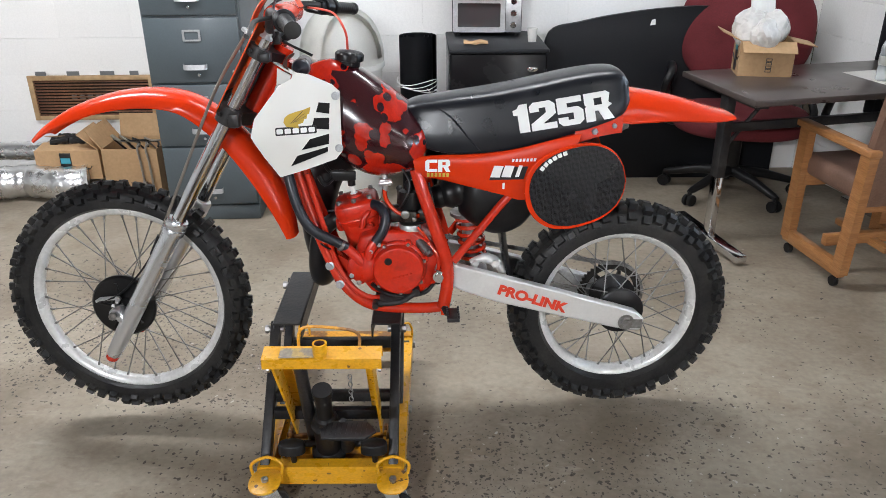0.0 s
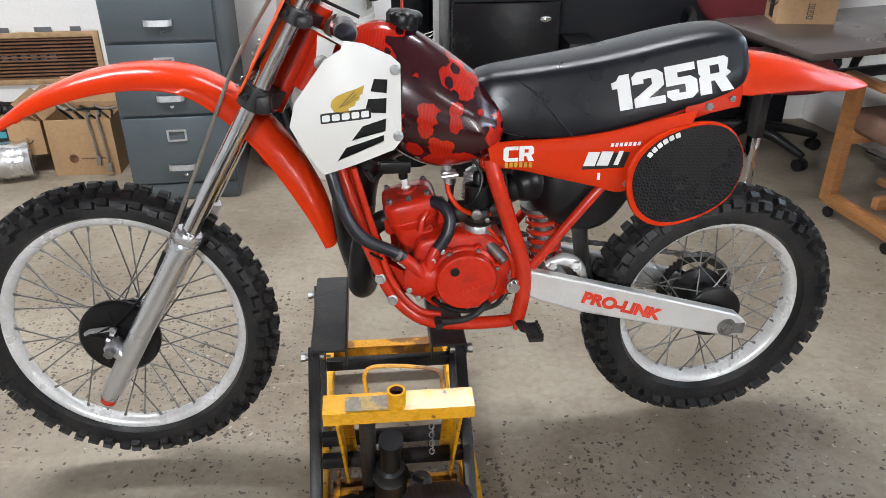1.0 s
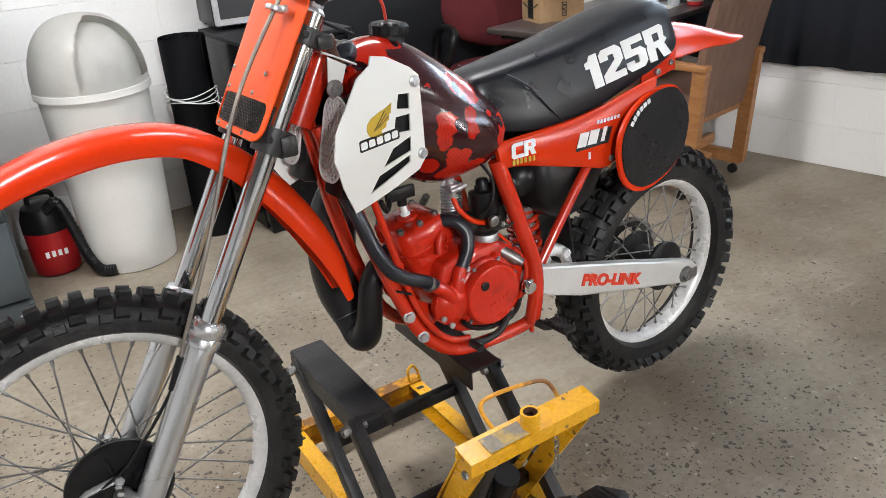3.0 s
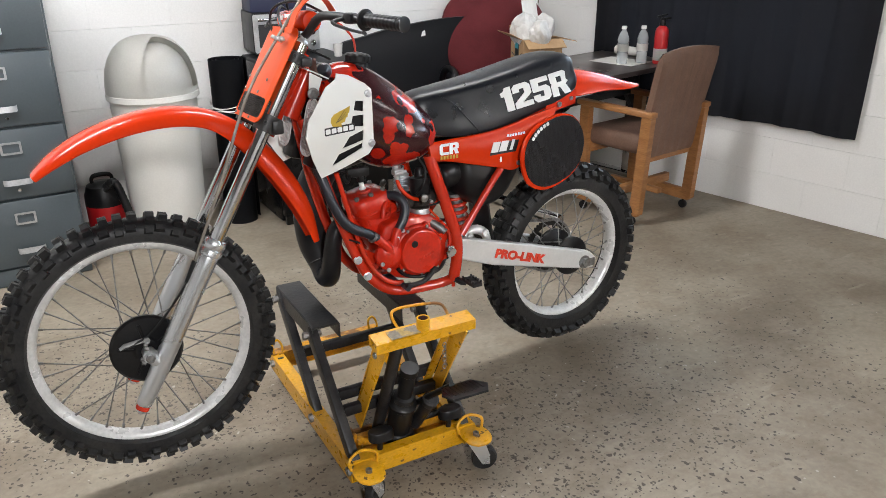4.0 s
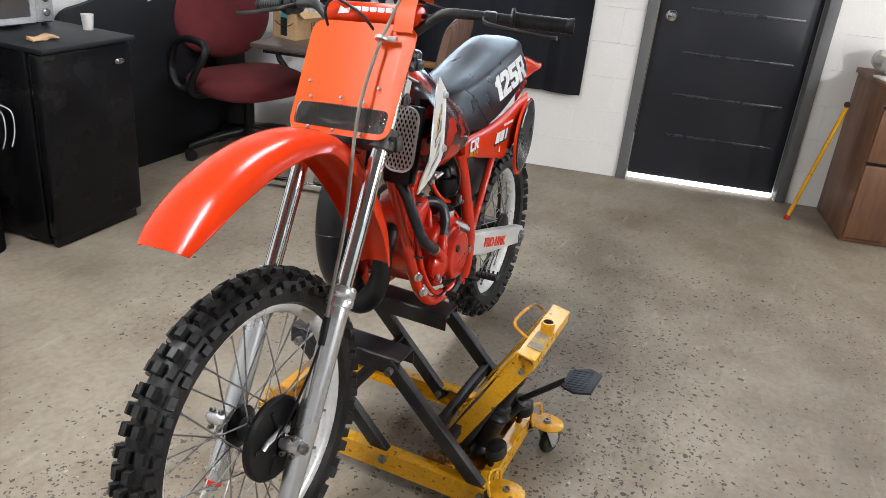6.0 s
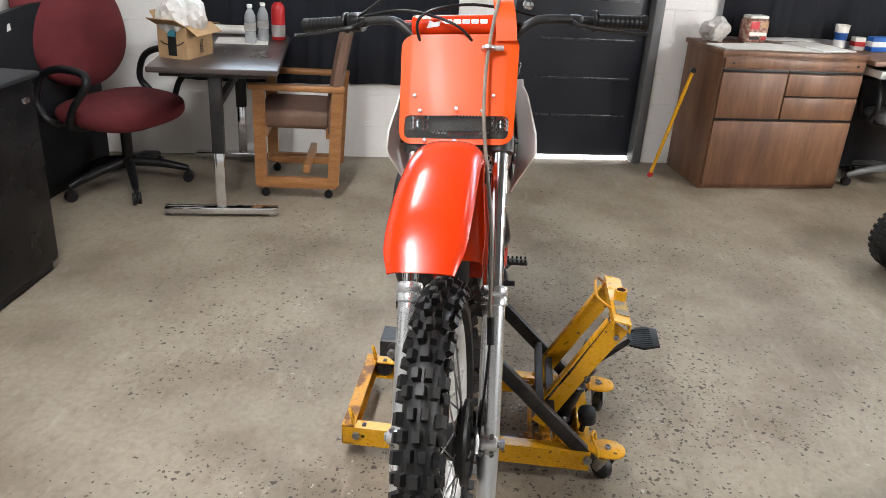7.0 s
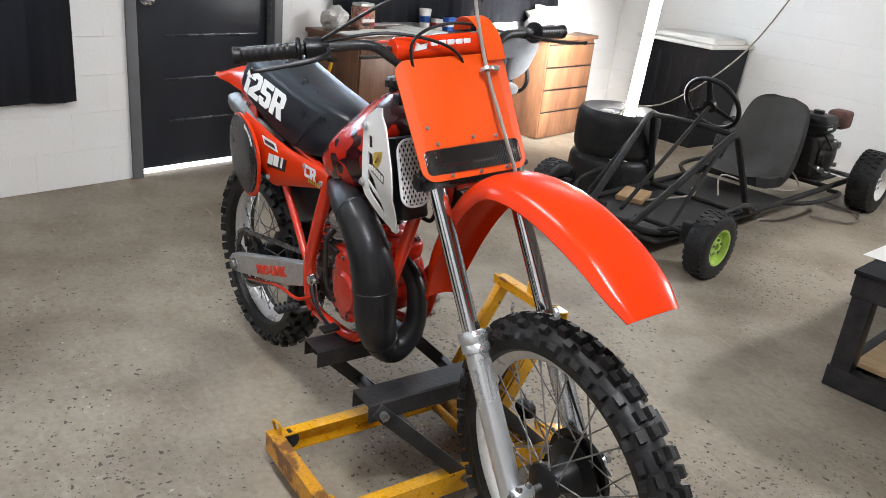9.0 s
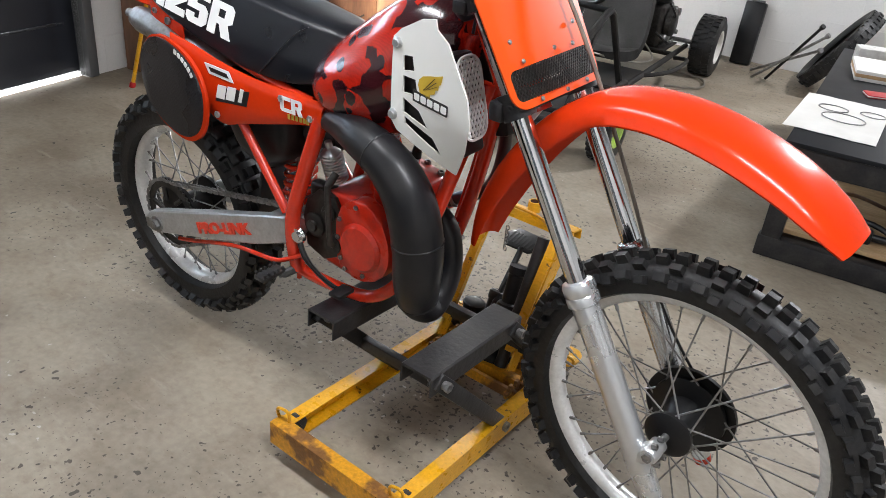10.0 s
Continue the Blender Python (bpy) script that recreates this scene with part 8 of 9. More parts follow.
bottle(on_table(0.74, -0.10), "clear plastic water bottle with white cap")
bottle(on_table(0.84, -0.16), "clear plastic water bottle with white cap")
ext = thing("fire_extinguisher", "small red fire extinguisher with black valve", "fire extinguisher", on_table(0.90, -0.24))
bm = B()
lathe(bm, [(0.034, 0.0), (0.038, 0.004), (0.038, 0.17), (0.034, 0.19), (0.02, 0.205), (0.014, 0.21), (0.0, 0.21)], None, 28)
part("cylinder", bm, "redplastic", ext)
bm = B()
lathe(bm, [(0.0385, 0.02), (0.0385, 0.085)], None, 28)
bmesh.ops.solidify(bm, geom=list(bm.faces), thickness=0.0004)
part("label_band", bm, "paper", ext)
bm = B()
lathe(bm, [(0.014, 0.20), (0.018, 0.215), (0.014, 0.24), (0.0, 0.24)], None, 16)
box(bm, (0.02, 0, 0.245), (0.075, 0.014, 0.010), 0.002)
box(bm, (0.02, 0, 0.262), (0.07, 0.014, 0.008), 0.002, pose(0, 0, 0, 0, -6, 0))
part("valve", bm, "black", ext)
roll = thing("paper_roll", "rolled white paper lying on the table", "paper", on_table(1.03, 0.05), 13)
bm = B()
lathe(bm, [(0.024, -0.10), (0.026, -0.10), (0.026, 0.10), (0.024, 0.10), (0.018, 0.095), (0.018, -0.095)], Matrix.Translation((0, 0, 0.027)) @ YAX, 20, True)
part("sheet", bm, "paper", roll)
pp2 = thing("paper_sheet", "loose white paper on the table", "paper", on_table(0.80, -0.05), 15)
bm = B()
box(bm, (0, 0, 0.0015), (0.22, 0.28, 0.002))
part("sheet", bm, "paper", pp2)


def wooden_armchair():
    """Oak side frames with closed loops, brown padded seat and channelled back, on casters."""
    ob = thing("wooden_armchair", "oak armchair with brown upholstery on small casters", "chair", (2.045, 1.045, 0), 9)
    W, D = 0.50, 0.44   # across (x), front to back (y: back towards -y)
    for s in (-1, 1):
        x = s * (W / 2 - 0.025)
        bm = B()
        for y, lean in ((D / 2 - 0.03, 0.0), (-D / 2 + 0.03, -0.03)):
            loft(bm, [[Vector((x + a * 0.019, y + lean * z / 0.6 + b * 0.030, z)) for a, b in ((-1, -1), (1, -1), (1, 1), (-1, 1))] for z in (0.07, 0.35, 0.585)])
        box(bm, (x, 0, 0.085), (0.036, D - 0.02, 0.06), 0.005)
        side = part("side_frame", bm, "oak", ob, "honey oak side frame")
        bm = B()
        box(bm, (x, -0.005, 0.600), (0.055, D + 0.06, 0.030), 0.008)
        part("armrest", bm, "oak", side)
        for y in (D / 2 - 0.05, -D / 2 + 0.05):
            bm = B()
            lathe(bm, [(0.0, -0.010), (0.022, -0.010), (0.024, -0.006), (0.024, 0.006), (0.022, 0.010), (0.0, 0.010)], Matrix.Translation((x, y, 0.024)) @ pose(0, 0, 0, 0, 90, 0), 16)
            rod(bm, (x, y, 0.03), (x, y, 0.07), 0.008, 8)
            part("caster", bm, "black", side)
    bm = B()
    box(bm, (0, -0.05, 0.16), (W - 0.06, 0.035, 0.05), 0.005)
    box(bm, (0, 0.0, 0.145), (0.035, D - 0.10, 0.03), 0.004)
    box(bm, (0, 0.17, 0.36), (W - 0.06, 0.03, 0.06), 0.005)
    box(bm, (0, -0.17, 0.36), (W - 0.06, 0.03, 0.06), 0.005)
    part("stretcher", bm, "oak", ob)
    bm = B()
    box(bm, (0, 0.01, 0.425), (W - 0.07, D - 0.03, 0.10), 0.035, None, 4)
    part("seat", bm, "browncloth", ob, "brown vinyl seat cushion")
    bm = B()
    rings = []
    n = 25
    for j in range(15):
        u = j / 14
        z = 0.36 + 0.545 * u
        y = -D / 2 + 0.05 - 0.09 * u ** 1.3
        w = W / 2 - 0.03 + 0.012 * u
        t = 1.0 if u < 0.86 else math.sqrt(max(1 - ((u - 0.86) / 0.145) ** 2, 0.02))   # rolled over at the top
        t *= 1.0 if u > 0.05 else 0.75
        rib = lambda i: abs(math.sin(i / (n - 1) * math.pi * 7))
        bow = lambda i: 0.02 * (2 * i / (n - 1) - 1) ** 2
        lift = lambda i: 0.018 * (1 - (2 * i / (n - 1) - 1) ** 2) * u
        f = [Vector((-w + 2 * w * i / (n - 1), y + t * (0.030 + 0.008 * rib(i)) - bow(i), z + lift(i))) for i in range(n)]
        b = [Vector((-w + 2 * w * i / (n - 1), y - t * (0.026 + 0.008 * rib(i)), z + lift(i))) for i in reversed(range(n))]
        rings.append(f + b)
    loft(bm, rings)
    part("backrest", bm, "browncloth", ob, "brown channel-stitched backrest")
    return ob


wooden_armchair()


def office_chair(label, place, rz, cloth, backh, arms, frame, seat_z=0.46, wide=0.50, lean=0.16):
    """Swivel chair facing local -y: five-star base, gas column, shaped seat and back."""
    ob = thing("office_chair", label, "chair", place, rz)
    for k in range(5):
        a = 2 * math.pi * k / 5 + 0.3
        d = Vector((math.cos(a), math.sin(a), 0))
        bm = B()
        tube(bm, [d * 0.03 + Vector((0, 0, 0.125)), d * 0.15 + Vector((0, 0, 0.11)), d * 0.28 + Vector((0, 0, 0.075)), d * 0.30 + Vector((0, 0, 0.07))], [0.026, 0.022, 0.017, 0.012], 10)
        leg = part("base_leg", bm, frame, ob)
        bm = B()
        q = Vector((-d.y, d.x, 0))
        for s in (-1, 1):
            c = d * 0.295 + q * s * 0.012 + Vector((0, 0, 0.028))
            lathe(bm, [(0.0, -0.008), (0.026, -0.008), (0.028, -0.004), (0.028, 0.004), (0.026, 0.008), (0.0, 0.008)], along(c, c + q), 16)
        rod(bm, d * 0.295 + Vector((0, 0, 0.028)), d * 0.295 + Vector((0, 0, 0.07)), 0.010, 8)
        part("caster", bm, "black", leg)
    bm = B()
    lathe(bm, [(0.035, 0.10), (0.035, 0.14), (0.027, 0.15), (0.027, 0.28), (0.018, 0.28), (0.018, seat_z - 0.06), (0.05, seat_z - 0.055), (0.05, seat_z - 0.04), (0.0, seat_z - 0.04)], None, 20)
    part("column", bm, frame, ob)
    bm = B()
    rings = []
    for j in range(25):
        v = math.cos(math.pi * (1 - j / 24))
        y = 0.25 * v
        full = max(1 - abs(v) ** 3.2, 0.0) ** (1 / 2.6)
        w = wide / 2 * max(full, 0.03)
        sag = -0.035 * (0.5 - v / 2) ** 3
        t = 0.048 * max(full, 0.05) ** 0.6
        rings.append([Vector((w * math.copysign(abs(math.cos(a)) ** 0.6, math.cos(a)), y, seat_z + sag + t * math.copysign(abs(math.sin(a)) ** 0.6, math.sin(a)))) for a in [2 * math.pi * i / 36 for i in range(36)]])
    loft(bm, rings)
    part("seat", bm, cloth, ob)
    bm = B()
    rings = []
    z0 = seat_z + 0.08
    for j in range(33):
        v = math.cos(math.pi * (1 - j / 32))
        u = (v + 1) / 2
        z = z0 + backh * u
        full = max(1 - abs(v) ** 3.0, 0.0) ** (1 / 2.4)
        w = wide / 2 * (0.84 + 0.16 * math.sin(math.pi * min(u * 0.85, 1))) * max(full, 0.03)
        y = 0.24 + lean * u ** 1.4 - 0.03 * math.sin(math.pi * u)
        t = 0.048 * max(full, 0.05) ** 0.6
        rings.append([Vector((w * math.copysign(abs(math.cos(a)) ** 0.55, math.cos(a)), y + t * math.copysign(abs(math.sin(a)) ** 0.7, math.sin(a)) - 0.035 * (1 - abs(math.cos(a)) ** 2), z)) for a in [2 * math.pi * i / 36 for i in range(36)]])
    loft(bm, rings)
    part("backrest", bm, cloth, ob)
    bm = B()
    tube(bm, curve([(0, 0.05, seat_z - 0.05), (0, 0.26, seat_z - 0.05), (0, 0.30, seat_z + 0.05), (0, 0.31, seat_z + 0.25)], 5), 0.022, 10, True, False, 0.5)
    part("back_support", bm, frame, ob)
    if arms:
        for s in (-1, 1):
            bm = B()
            x = s * (wide / 2 + 0.02)
            tube(bm, curve([(s * 0.12, -0.02, seat_z - 0.045), (x, -0.02, seat_z - 0.03), (x + s * 0.025, -0.06, seat_z + 0.06), (x + s * 0.02, -0.16, seat_z + 0.17), (x, -0.12, seat_z + 0.215), (x, 0.04, seat_z + 0.22), (x, 0.16, seat_z + 0.17), (x, 0.20, seat_z + 0.06), (x, 0.12, seat_z - 0.02), (s * 0.14, 0.10, seat_z - 0.045)], 5), 0.017, 10)
            part("armrest", bm, "black", ob)
    return ob


red_chair = office_chair("maroon upholstered high-back office chair on a black base", (1.77, 1.93, 0), -14, "redcloth", 0.53, True, "black", 0.39, 0.57, 0.18)
red_chair.scale = (1.22, 0.93, 1.13)

# ---- desk corner past the door ----
desk = thing("pedestal_desk", "walnut veneer desk pedestal with drawers", "desk", (2.602, -1.305, 0), -90 + 14.5)


def desk_unit(ob, W, D, H, top_over=0.012):
    bm = B()
    box(bm, (W / 2, D / 2, H / 2 - 0.01), (W, D, H - 0.03), 0.003)
    part("body", bm, "veneer", ob)
    bm = B()
    box(bm, (W / 2, D / 2, H - 0.013), (W + 2 * top_over, D + 2 * top_over, 0.028), 0.005)
    part("top", bm, "veneer", ob)


desk_unit(desk, 0.92, 0.48, 0.84)
for nm, x, z, w, h in (("drawer_front", 0.46, 0.775, 0.90, 0.055), ("cupboard_door", 0.215, 0.585, 0.41, 0.27), ("drawer_front", 0.67, 0.655, 0.48, 0.13), ("drawer_front", 0.67, 0.515, 0.48, 0.13), ("cupboard_door", 0.46, 0.232, 0.90, 0.40)):
    bm = B()
    box(bm, (x, -0.009, z), (w, 0.018, h), 0.003)
    f = part(nm, bm, "veneer", desk)
    if h > 0.06:
        bm = B()
        box(bm, (x, -0.004, z + h / 2 + 0.010), (w, 0.012, 0.014), 0.002)
        part("pull_groove", bm, "black", f)
bm = B()
for x in (0.06, 0.86):
    lathe(bm, [(0.008, 0), (0.008, 0.003), (0.0, 0.003)], along((x, -0.018, 0.775), (x, -1, 0.775)), 10)
part("lock", bm, "black", desk)
DM = pose(2.602, -1.305, 0, 0, 0, -75.5)


def on_desk(x, y, z=0.84):
    return tuple(DM @ Vector((x, y, z)))


desk2 = thing("office_desk", "walnut veneer kneehole desk with wooden drawers", "desk", on_desk(0.80, -0.064, 0), -77.0)
bm = B()
box(bm, (0.965, 0.245, 0.805), (1.68, 0.50, 0.030), 0.005)
part("top", bm, "veneer", desk2)
bm = B()
box(bm, (1.445, 0.245, 0.40), (0.64, 0.47, 0.78), 0.003)
ped = part("pedestal", bm, "veneer", desk2)
for k in range(4):
    bm = B()
    box(bm, (1.445, 0.006, 0.135 + k * 0.178), (0.63, 0.02, 0.166), 0.003)
    dr = part("drawer_front", bm, "veneer", ped)
    bm = B()
    box(bm, (1.445, 0.000, 0.2235 + k * 0.178), (0.63, 0.012, 0.010), 0.002)
    part("pull_groove", bm, "black", dr)
# near-black sheet at the back of the open kneehole, its shade put into colour
bm = B()
box(bm, (0.625, 0.42, 0.42), (0.99, 0.02, 0.74), 0.002)
part("kneehole_shade", bm, "headboard", desk2, "dark sheet standing in for the shade in the kneehole")
bm = B()
box(bm, (0.42, 0.16, 0.735), (0.42, 0.26, 0.05), 0.004)
part("keyboard_tray", bm, "paper", desk2)

for x, y, rz, w, d, lab in ((0.14, 0.14, 8, 0.28, 0.2, "folded newspaper lying on the desk"), (0.48, 0.16, -5, 0.42, 0.26, "spread newspaper lying on the desk"), (0.72, 0.20, 12, 0.26, 0.34, "spread newspaper lying on the desk")):
    ob = thing("newspaper", lab, "newspaper", on_desk(x, y, 0.8415 + 0.004 * (x > 0.6)), -75.5 + rz, "newspapers")
    for k in range(2):
        bm = B()
        n = 9
        loft(bm, [[Vector((-w / 2 + w * i / (n - 1), yy, 0.001 + k * 0.0035 + 0.0025 * abs(math.sin(i * 1.3 + k)) + dz)) for yy, dz in ((-d / 2, 0), (d / 2, 0), (d / 2, 0.002), (-d / 2, 0.002))] for i in range(n)])
        part("sheet", bm, "paper", ob)
bgl = thing("clear_bag", "crumpled clear plastic bag on the desk", "bag", on_desk(0.10, 0.34, 0.855))
bm = B()
bmesh.ops.create_icosphere(bm, subdivisions=3, radius=0.075)
for v in bm.verts:
    v.co *= 1 + 0.5 * noise.noise(v.co * 20)
    v.co.z = max(v.co.z + 0.06, -0.012)
part("bag_fold", bm, "bag", bgl, "", 20)
jar = thing("snack_tub", "red and brown printed plastic tub on the desk", "tub", on_desk(0.36, 0.36, 0.84), -70)
bm = B()
box(bm, (0, 0, 0.075), (0.15, 0.10, 0.15), 0.02, None, 3)
part("tub", bm, "petred", jar)
for x, z, w, h, mt in ((-0.03, 0.11, 0.06, 0.045, "redplastic"), (0.035, 0.115, 0.05, 0.03, "card"), (0.0, 0.06, 0.12, 0.02, "paper"), (-0.02, 0.035, 0.07, 0.018, "stickerblack"), (0.045, 0.035, 0.035, 0.02, "redplastic")):
    bm = B()
    box(bm, (x, -0.0505, z), (w, 0.003, h), 0.001)
    part("label_bar", bm, mt, jar)
bm = B()
box(bm, (0, 0, 0.158), (0.13, 0.085, 0.02), 0.006)
part("lid", bm, "bag", jar)


def on_desk2(x, y, z=0.8205):
    return tuple(DM @ Vector((0.80 + x, -0.064 + y, z)))


def pack(name, label, cat, place, rz, s, mat, band):
    ob = thing(name, label, cat, place, rz)
    bm = B()
    box(bm, (0, 0, s[2] / 2), s, 0.004)
    part("body", bm, mat, ob)
    if band:
        bm = B()
        box(bm, (0, 0, s[2] * 0.5), (s[0] + 0.002, s[1] + 0.002, s[2] * 0.4), 0.004)
        part("label_bar", bm, band, ob)
    return ob


pc = thing("paper_cup", "tall white paper cup with blue band", "cup", on_desk2(0.16, 0.42))
bm = B()
lathe(bm, [(0.032, 0), (0.044, 0.15), (0.046, 0.152), (0.042, 0.15), (0.030, 0.004), (0.0, 0.004)], None, 24)
part("cup", bm, "paper", pc)
bm = B()
lathe(bm, [(0.0375, 0.06), (0.041, 0.105)], None, 24)
bmesh.ops.solidify(bm, geom=list(bm.faces), thickness=0.0005)
part("band", bm, "blue", pc)
pack("small_carton", "orange and white small carton on the desk", "box", on_desk2(0.29, 0.42), -80, (0.07, 0.06, 0.08), "paper", "redplastic")
pack("blue_carton", "bright blue small carton on the desk", "box", on_desk2(0.42, 0.40), -70, (0.13, 0.06, 0.09), "blue", "stickerwhite")
pack("tool_bag", "small black cloth bag on the desk", "bag", on_desk2(0.60, 0.38), -70, (0.14, 0.09, 0.07), "black", "")
pack("paper_stack", "untidy stack of tan paper on the desk", "paper", on_desk2(0.76, 0.22), -66, (0.30, 0.20, 0.045), "paper", "card")
pack("lime_pack", "flat lime green packet on the papers", "packet", on_desk2(0.98, 0.30), -70, (0.24, 0.12, 0.022), "lime", "")
wb = thing("plastic_sack", "large crumpled white plastic sack on the desk", "bag", on_desk2(1.52, 0.26, 0.832))
bm = B()
bmesh.ops.create_icosphere(bm, subdivisions=4, radius=0.17)
for v in bm.verts:
    v.co *= 1 + 0.4 * noise.noise(v.co * 10) + 0.15 * noise.noise(v.co * 30)
    v.co.x *= 1.5
    v.co.z = max(v.co.z * 0.62 + 0.07, -0.01)
part("sack_fold", bm, "bag", wb, "", 20)
pg = thing("page_sheet", "creased white packaging sheet hanging at the desk edge", "paper", on_desk2(0.28, 0.02, 0.745), -75.5)
bm = B()
box(bm, (0, 0.05, 0), (0.16, 0.12, 0.03), 0.004)
part("sheet", bm, "paper", pg)

office_chair("grey fabric swivel chair on a grey base beside the desk", (3.01, -2.60, 0), 85, "greycloth", 0.36, True, "greyplastic", 0.46, 0.46)

cane = thing("yellow_cane", "yellow walking stick with black handle leaning on the desk", "cane", (0, 0, 0))
bm = B()
rod(bm, (2.775, -1.035, 0.012), (2.655, -1.155, 0.69), 0.011, 10)
part("shaft", bm, "yellow", cane)
bm = B()
rod(bm, (2.70, -1.16, 0.70), (2.60, -1.15, 0.715), 0.015, 10)
part("handle", bm, "black", cane)
bm = B()
lathe(bm, [(0.017, 0), (0.017, 0.02), (0.012, 0.03)], along((2.777, -1.033, 0.0), (2.655, -1.155, 0.69)), 12)
part("ferrule", bm, "redplastic", cane, "red rubber ferrule")

# ---- far corner: kart, tyres, chest, lamp ----
KM = pose(1.06, -2.14, 0, 0, 0, 8.3)
kart = thing("go_kart", "dusty black tube-frame go-kart with lime wheels", "kart", (1.06, -2.14, 0), 8.3)


def kart_wheel(x, y, R, w, rim, flip):
    """A small pneumatic wheel on the kart."""
    m = Matrix.Translation((x, y, R)) @ pose(0, 0, 0, 0, 90 * flip, 0)
    bm = B()
    lathe(bm, [(R * 0.52, -w * 0.9), (R * 0.62, -w), (R * 0.85, -w * 0.98), (R * 0.96, -w * 0.8), (R * 0.99, -w * 0.4), (R * 0.99, w * 0.4), (R * 0.96, w * 0.8), (R * 0.85, w * 0.98), (R * 0.62, w), (R * 0.52, w * 0.9)], m, 40, True)
    for k in range(30):
        a = 2 * math.pi * k / 30
        for s in (-1, 0, 1):
            box(bm, (0, 0, 0), (R * 0.12, R * 0.05, w * 0.45), 0, m @ Matrix.Rotation(a + (0.1 if s else 0), 4, "Z") @ Matrix.Translation((0, R * 0.985, s * w * 0.6)))
    moulded(bm)
    t = part("wheel", bm, "rubber", kart, "chunky small tyre on a steel rim")
    bm = B()
    lathe(bm, [(R * 0.56, w * 0.75), (R * 0.56, w * 0.95), (R * 0.50, w * 0.9), (R * 0.46, w * 0.4), (R * 0.30, w * 0.35), (R * 0.28, w * 0.6), (R * 0.12, w * 0.65), (R * 0.12, -w * 0.6), (R * 0.46, -w * 0.4), (R * 0.50, -w * 0.9), (R * 0.56, -w * 0.95), (R * 0.56, -w * 0.75)], m, 28, True)
    part("rim", bm, rim, t)
    for k in range(5):
        a = 2 * math.pi * k / 5
        bm = B()
        bolt(bm, m @ Vector((R * 0.22 * math.cos(a), R * 0.22 * math.sin(a), w * 0.58)), m.to_3x3() @ Vector((0, 0, 1)), 0.008, 0.008)
        part("wheel_bolt", bm, "steel", t)


kart_wheel(-0.535, 0.0, 0.170, 0.058, "green", -1)
kart_wheel(0.50, 0.0, 0.165, 0.058, "dust", 1)
kart_wheel(-0.50, -2.15, 0.205, 0.085, "paper", -1)
kart_wheel(0.50, -2.15, 0.205, 0.085, "paper", 1)
for s in (-1, 1):
    bm = B()
    tube(bm, curve([(s * 0.12, 0.12, 0.16), (s * 0.26, 0.06, 0.15), (s * 0.31, -0.20, 0.14), (s * 0.33, -1.0, 0.14), (s * 0.33, -2.25, 0.15)], 5), 0.019, 10)
    part("frame_rail", bm, "dust", kart)
    bm = B()
    tube(bm, [(s * 0.15, 0.12, 0.17), (s * 0.265, -0.50, 0.602), (s * 0.27, -0.54, 0.612), (s * 0.275, -0.57, 0.59), (s * 0.33, -0.78, 0.14)], 0.020, 8)
    part("front_hoop", bm, "dust", kart)
    bm = B()
    tube(bm, curve([(s * 0.26, 0.05, 0.16), (s * 0.40, -0.10, 0.22), (s * 0.42, -0.50, 0.26), (s * 0.36, -0.80, 0.17)], 4), 0.014, 8)
    rod(bm, (s * 0.28, -0.02, 0.17), (s * 0.26, -0.48, 0.59), 0.011, 8)
    part("side_bar", bm, "dust", kart)
    bm = B()
    rod(bm, (s * 0.10, 0.02, 0.185), (s * 0.49, 0.0, 0.185), 0.014, 8)
    box(bm, (s * 0.40, 0.0, 0.19), (0.05, 0.05, 0.11), 0.006)
    part("front_axle", bm, "dust", kart)
    bm = B()
    tube(bm, curve([(s * 0.33, -1.2, 0.14), (s * 0.46, -1.35, 0.16), (s * 0.47, -1.75, 0.16), (s * 0.36, -1.85, 0.14)], 4), 0.014, 8)
    part("side_guard", bm, "dust", kart)
for pts in (((-0.27, -0.54, 0.61), (0.0, -0.54, 0.62), (0.27, -0.54, 0.61)), ((-0.13, 0.13, 0.18), (0.0, 0.17, 0.18), (0.13, 0.13, 0.18)), ((-0.33, -1.9, 0.15), (0.33, -1.9, 0.15)), ((-0.32, -0.76, 0.14), (0.32, -0.76, 0.14))):
    bm = B()
    tube(bm, curve(pts, 4), 0.017, 10)
    part("cross_tube", bm, "dust", kart)
bm = B()
box(bm, (0, -0.62, 0.122), (0.64, 1.50, 0.012), 0.003)
part("floor_pan", bm, "dust", kart)
bm = B()
rod(bm, (-0.46, -2.15, 0.205), (0.46, -2.15, 0.205), 0.016, 10)
part("rear_axle", bm, "steel", kart)
sw = Matrix.Translation((-0.05, -0.62, 0.735)) @ pose(0, 0, 0, 58, 0, 0)
bm = B()
tube(bm, [sw @ Vector((0.165 * math.cos(a), 0.165 * math.sin(a), 0)) for a in [2 * math.pi * k / 36 for k in range(36)]], 0.014, 10, False, True)
stw = part("steering_wheel", bm, "black", kart, "black three-spoke steering wheel")
bm = B()
for a in (90, 215, 325):
    r = radians(a)
    tube(bm, [sw @ Vector((0, 0, -0.02)), sw @ Vector((0.16 * math.cos(r), 0.16 * math.sin(r), 0))], [0.022, 0.014], 8, True, False, 0.5)
lathe(bm, [(0.0, -0.03), (0.04, -0.03), (0.04, -0.008), (0.03, 0.0), (0.0, 0.0)], sw, 18)
part("spoke", bm, "black", stw)
bm = B()
rod(bm, sw @ Vector((0, 0, -0.02)), (0.0, 0.02, 0.19), 0.012, 8)
part("steering_column", bm, "dust", kart)
bm = B()  # seat shell: pan and curved back
rings = []
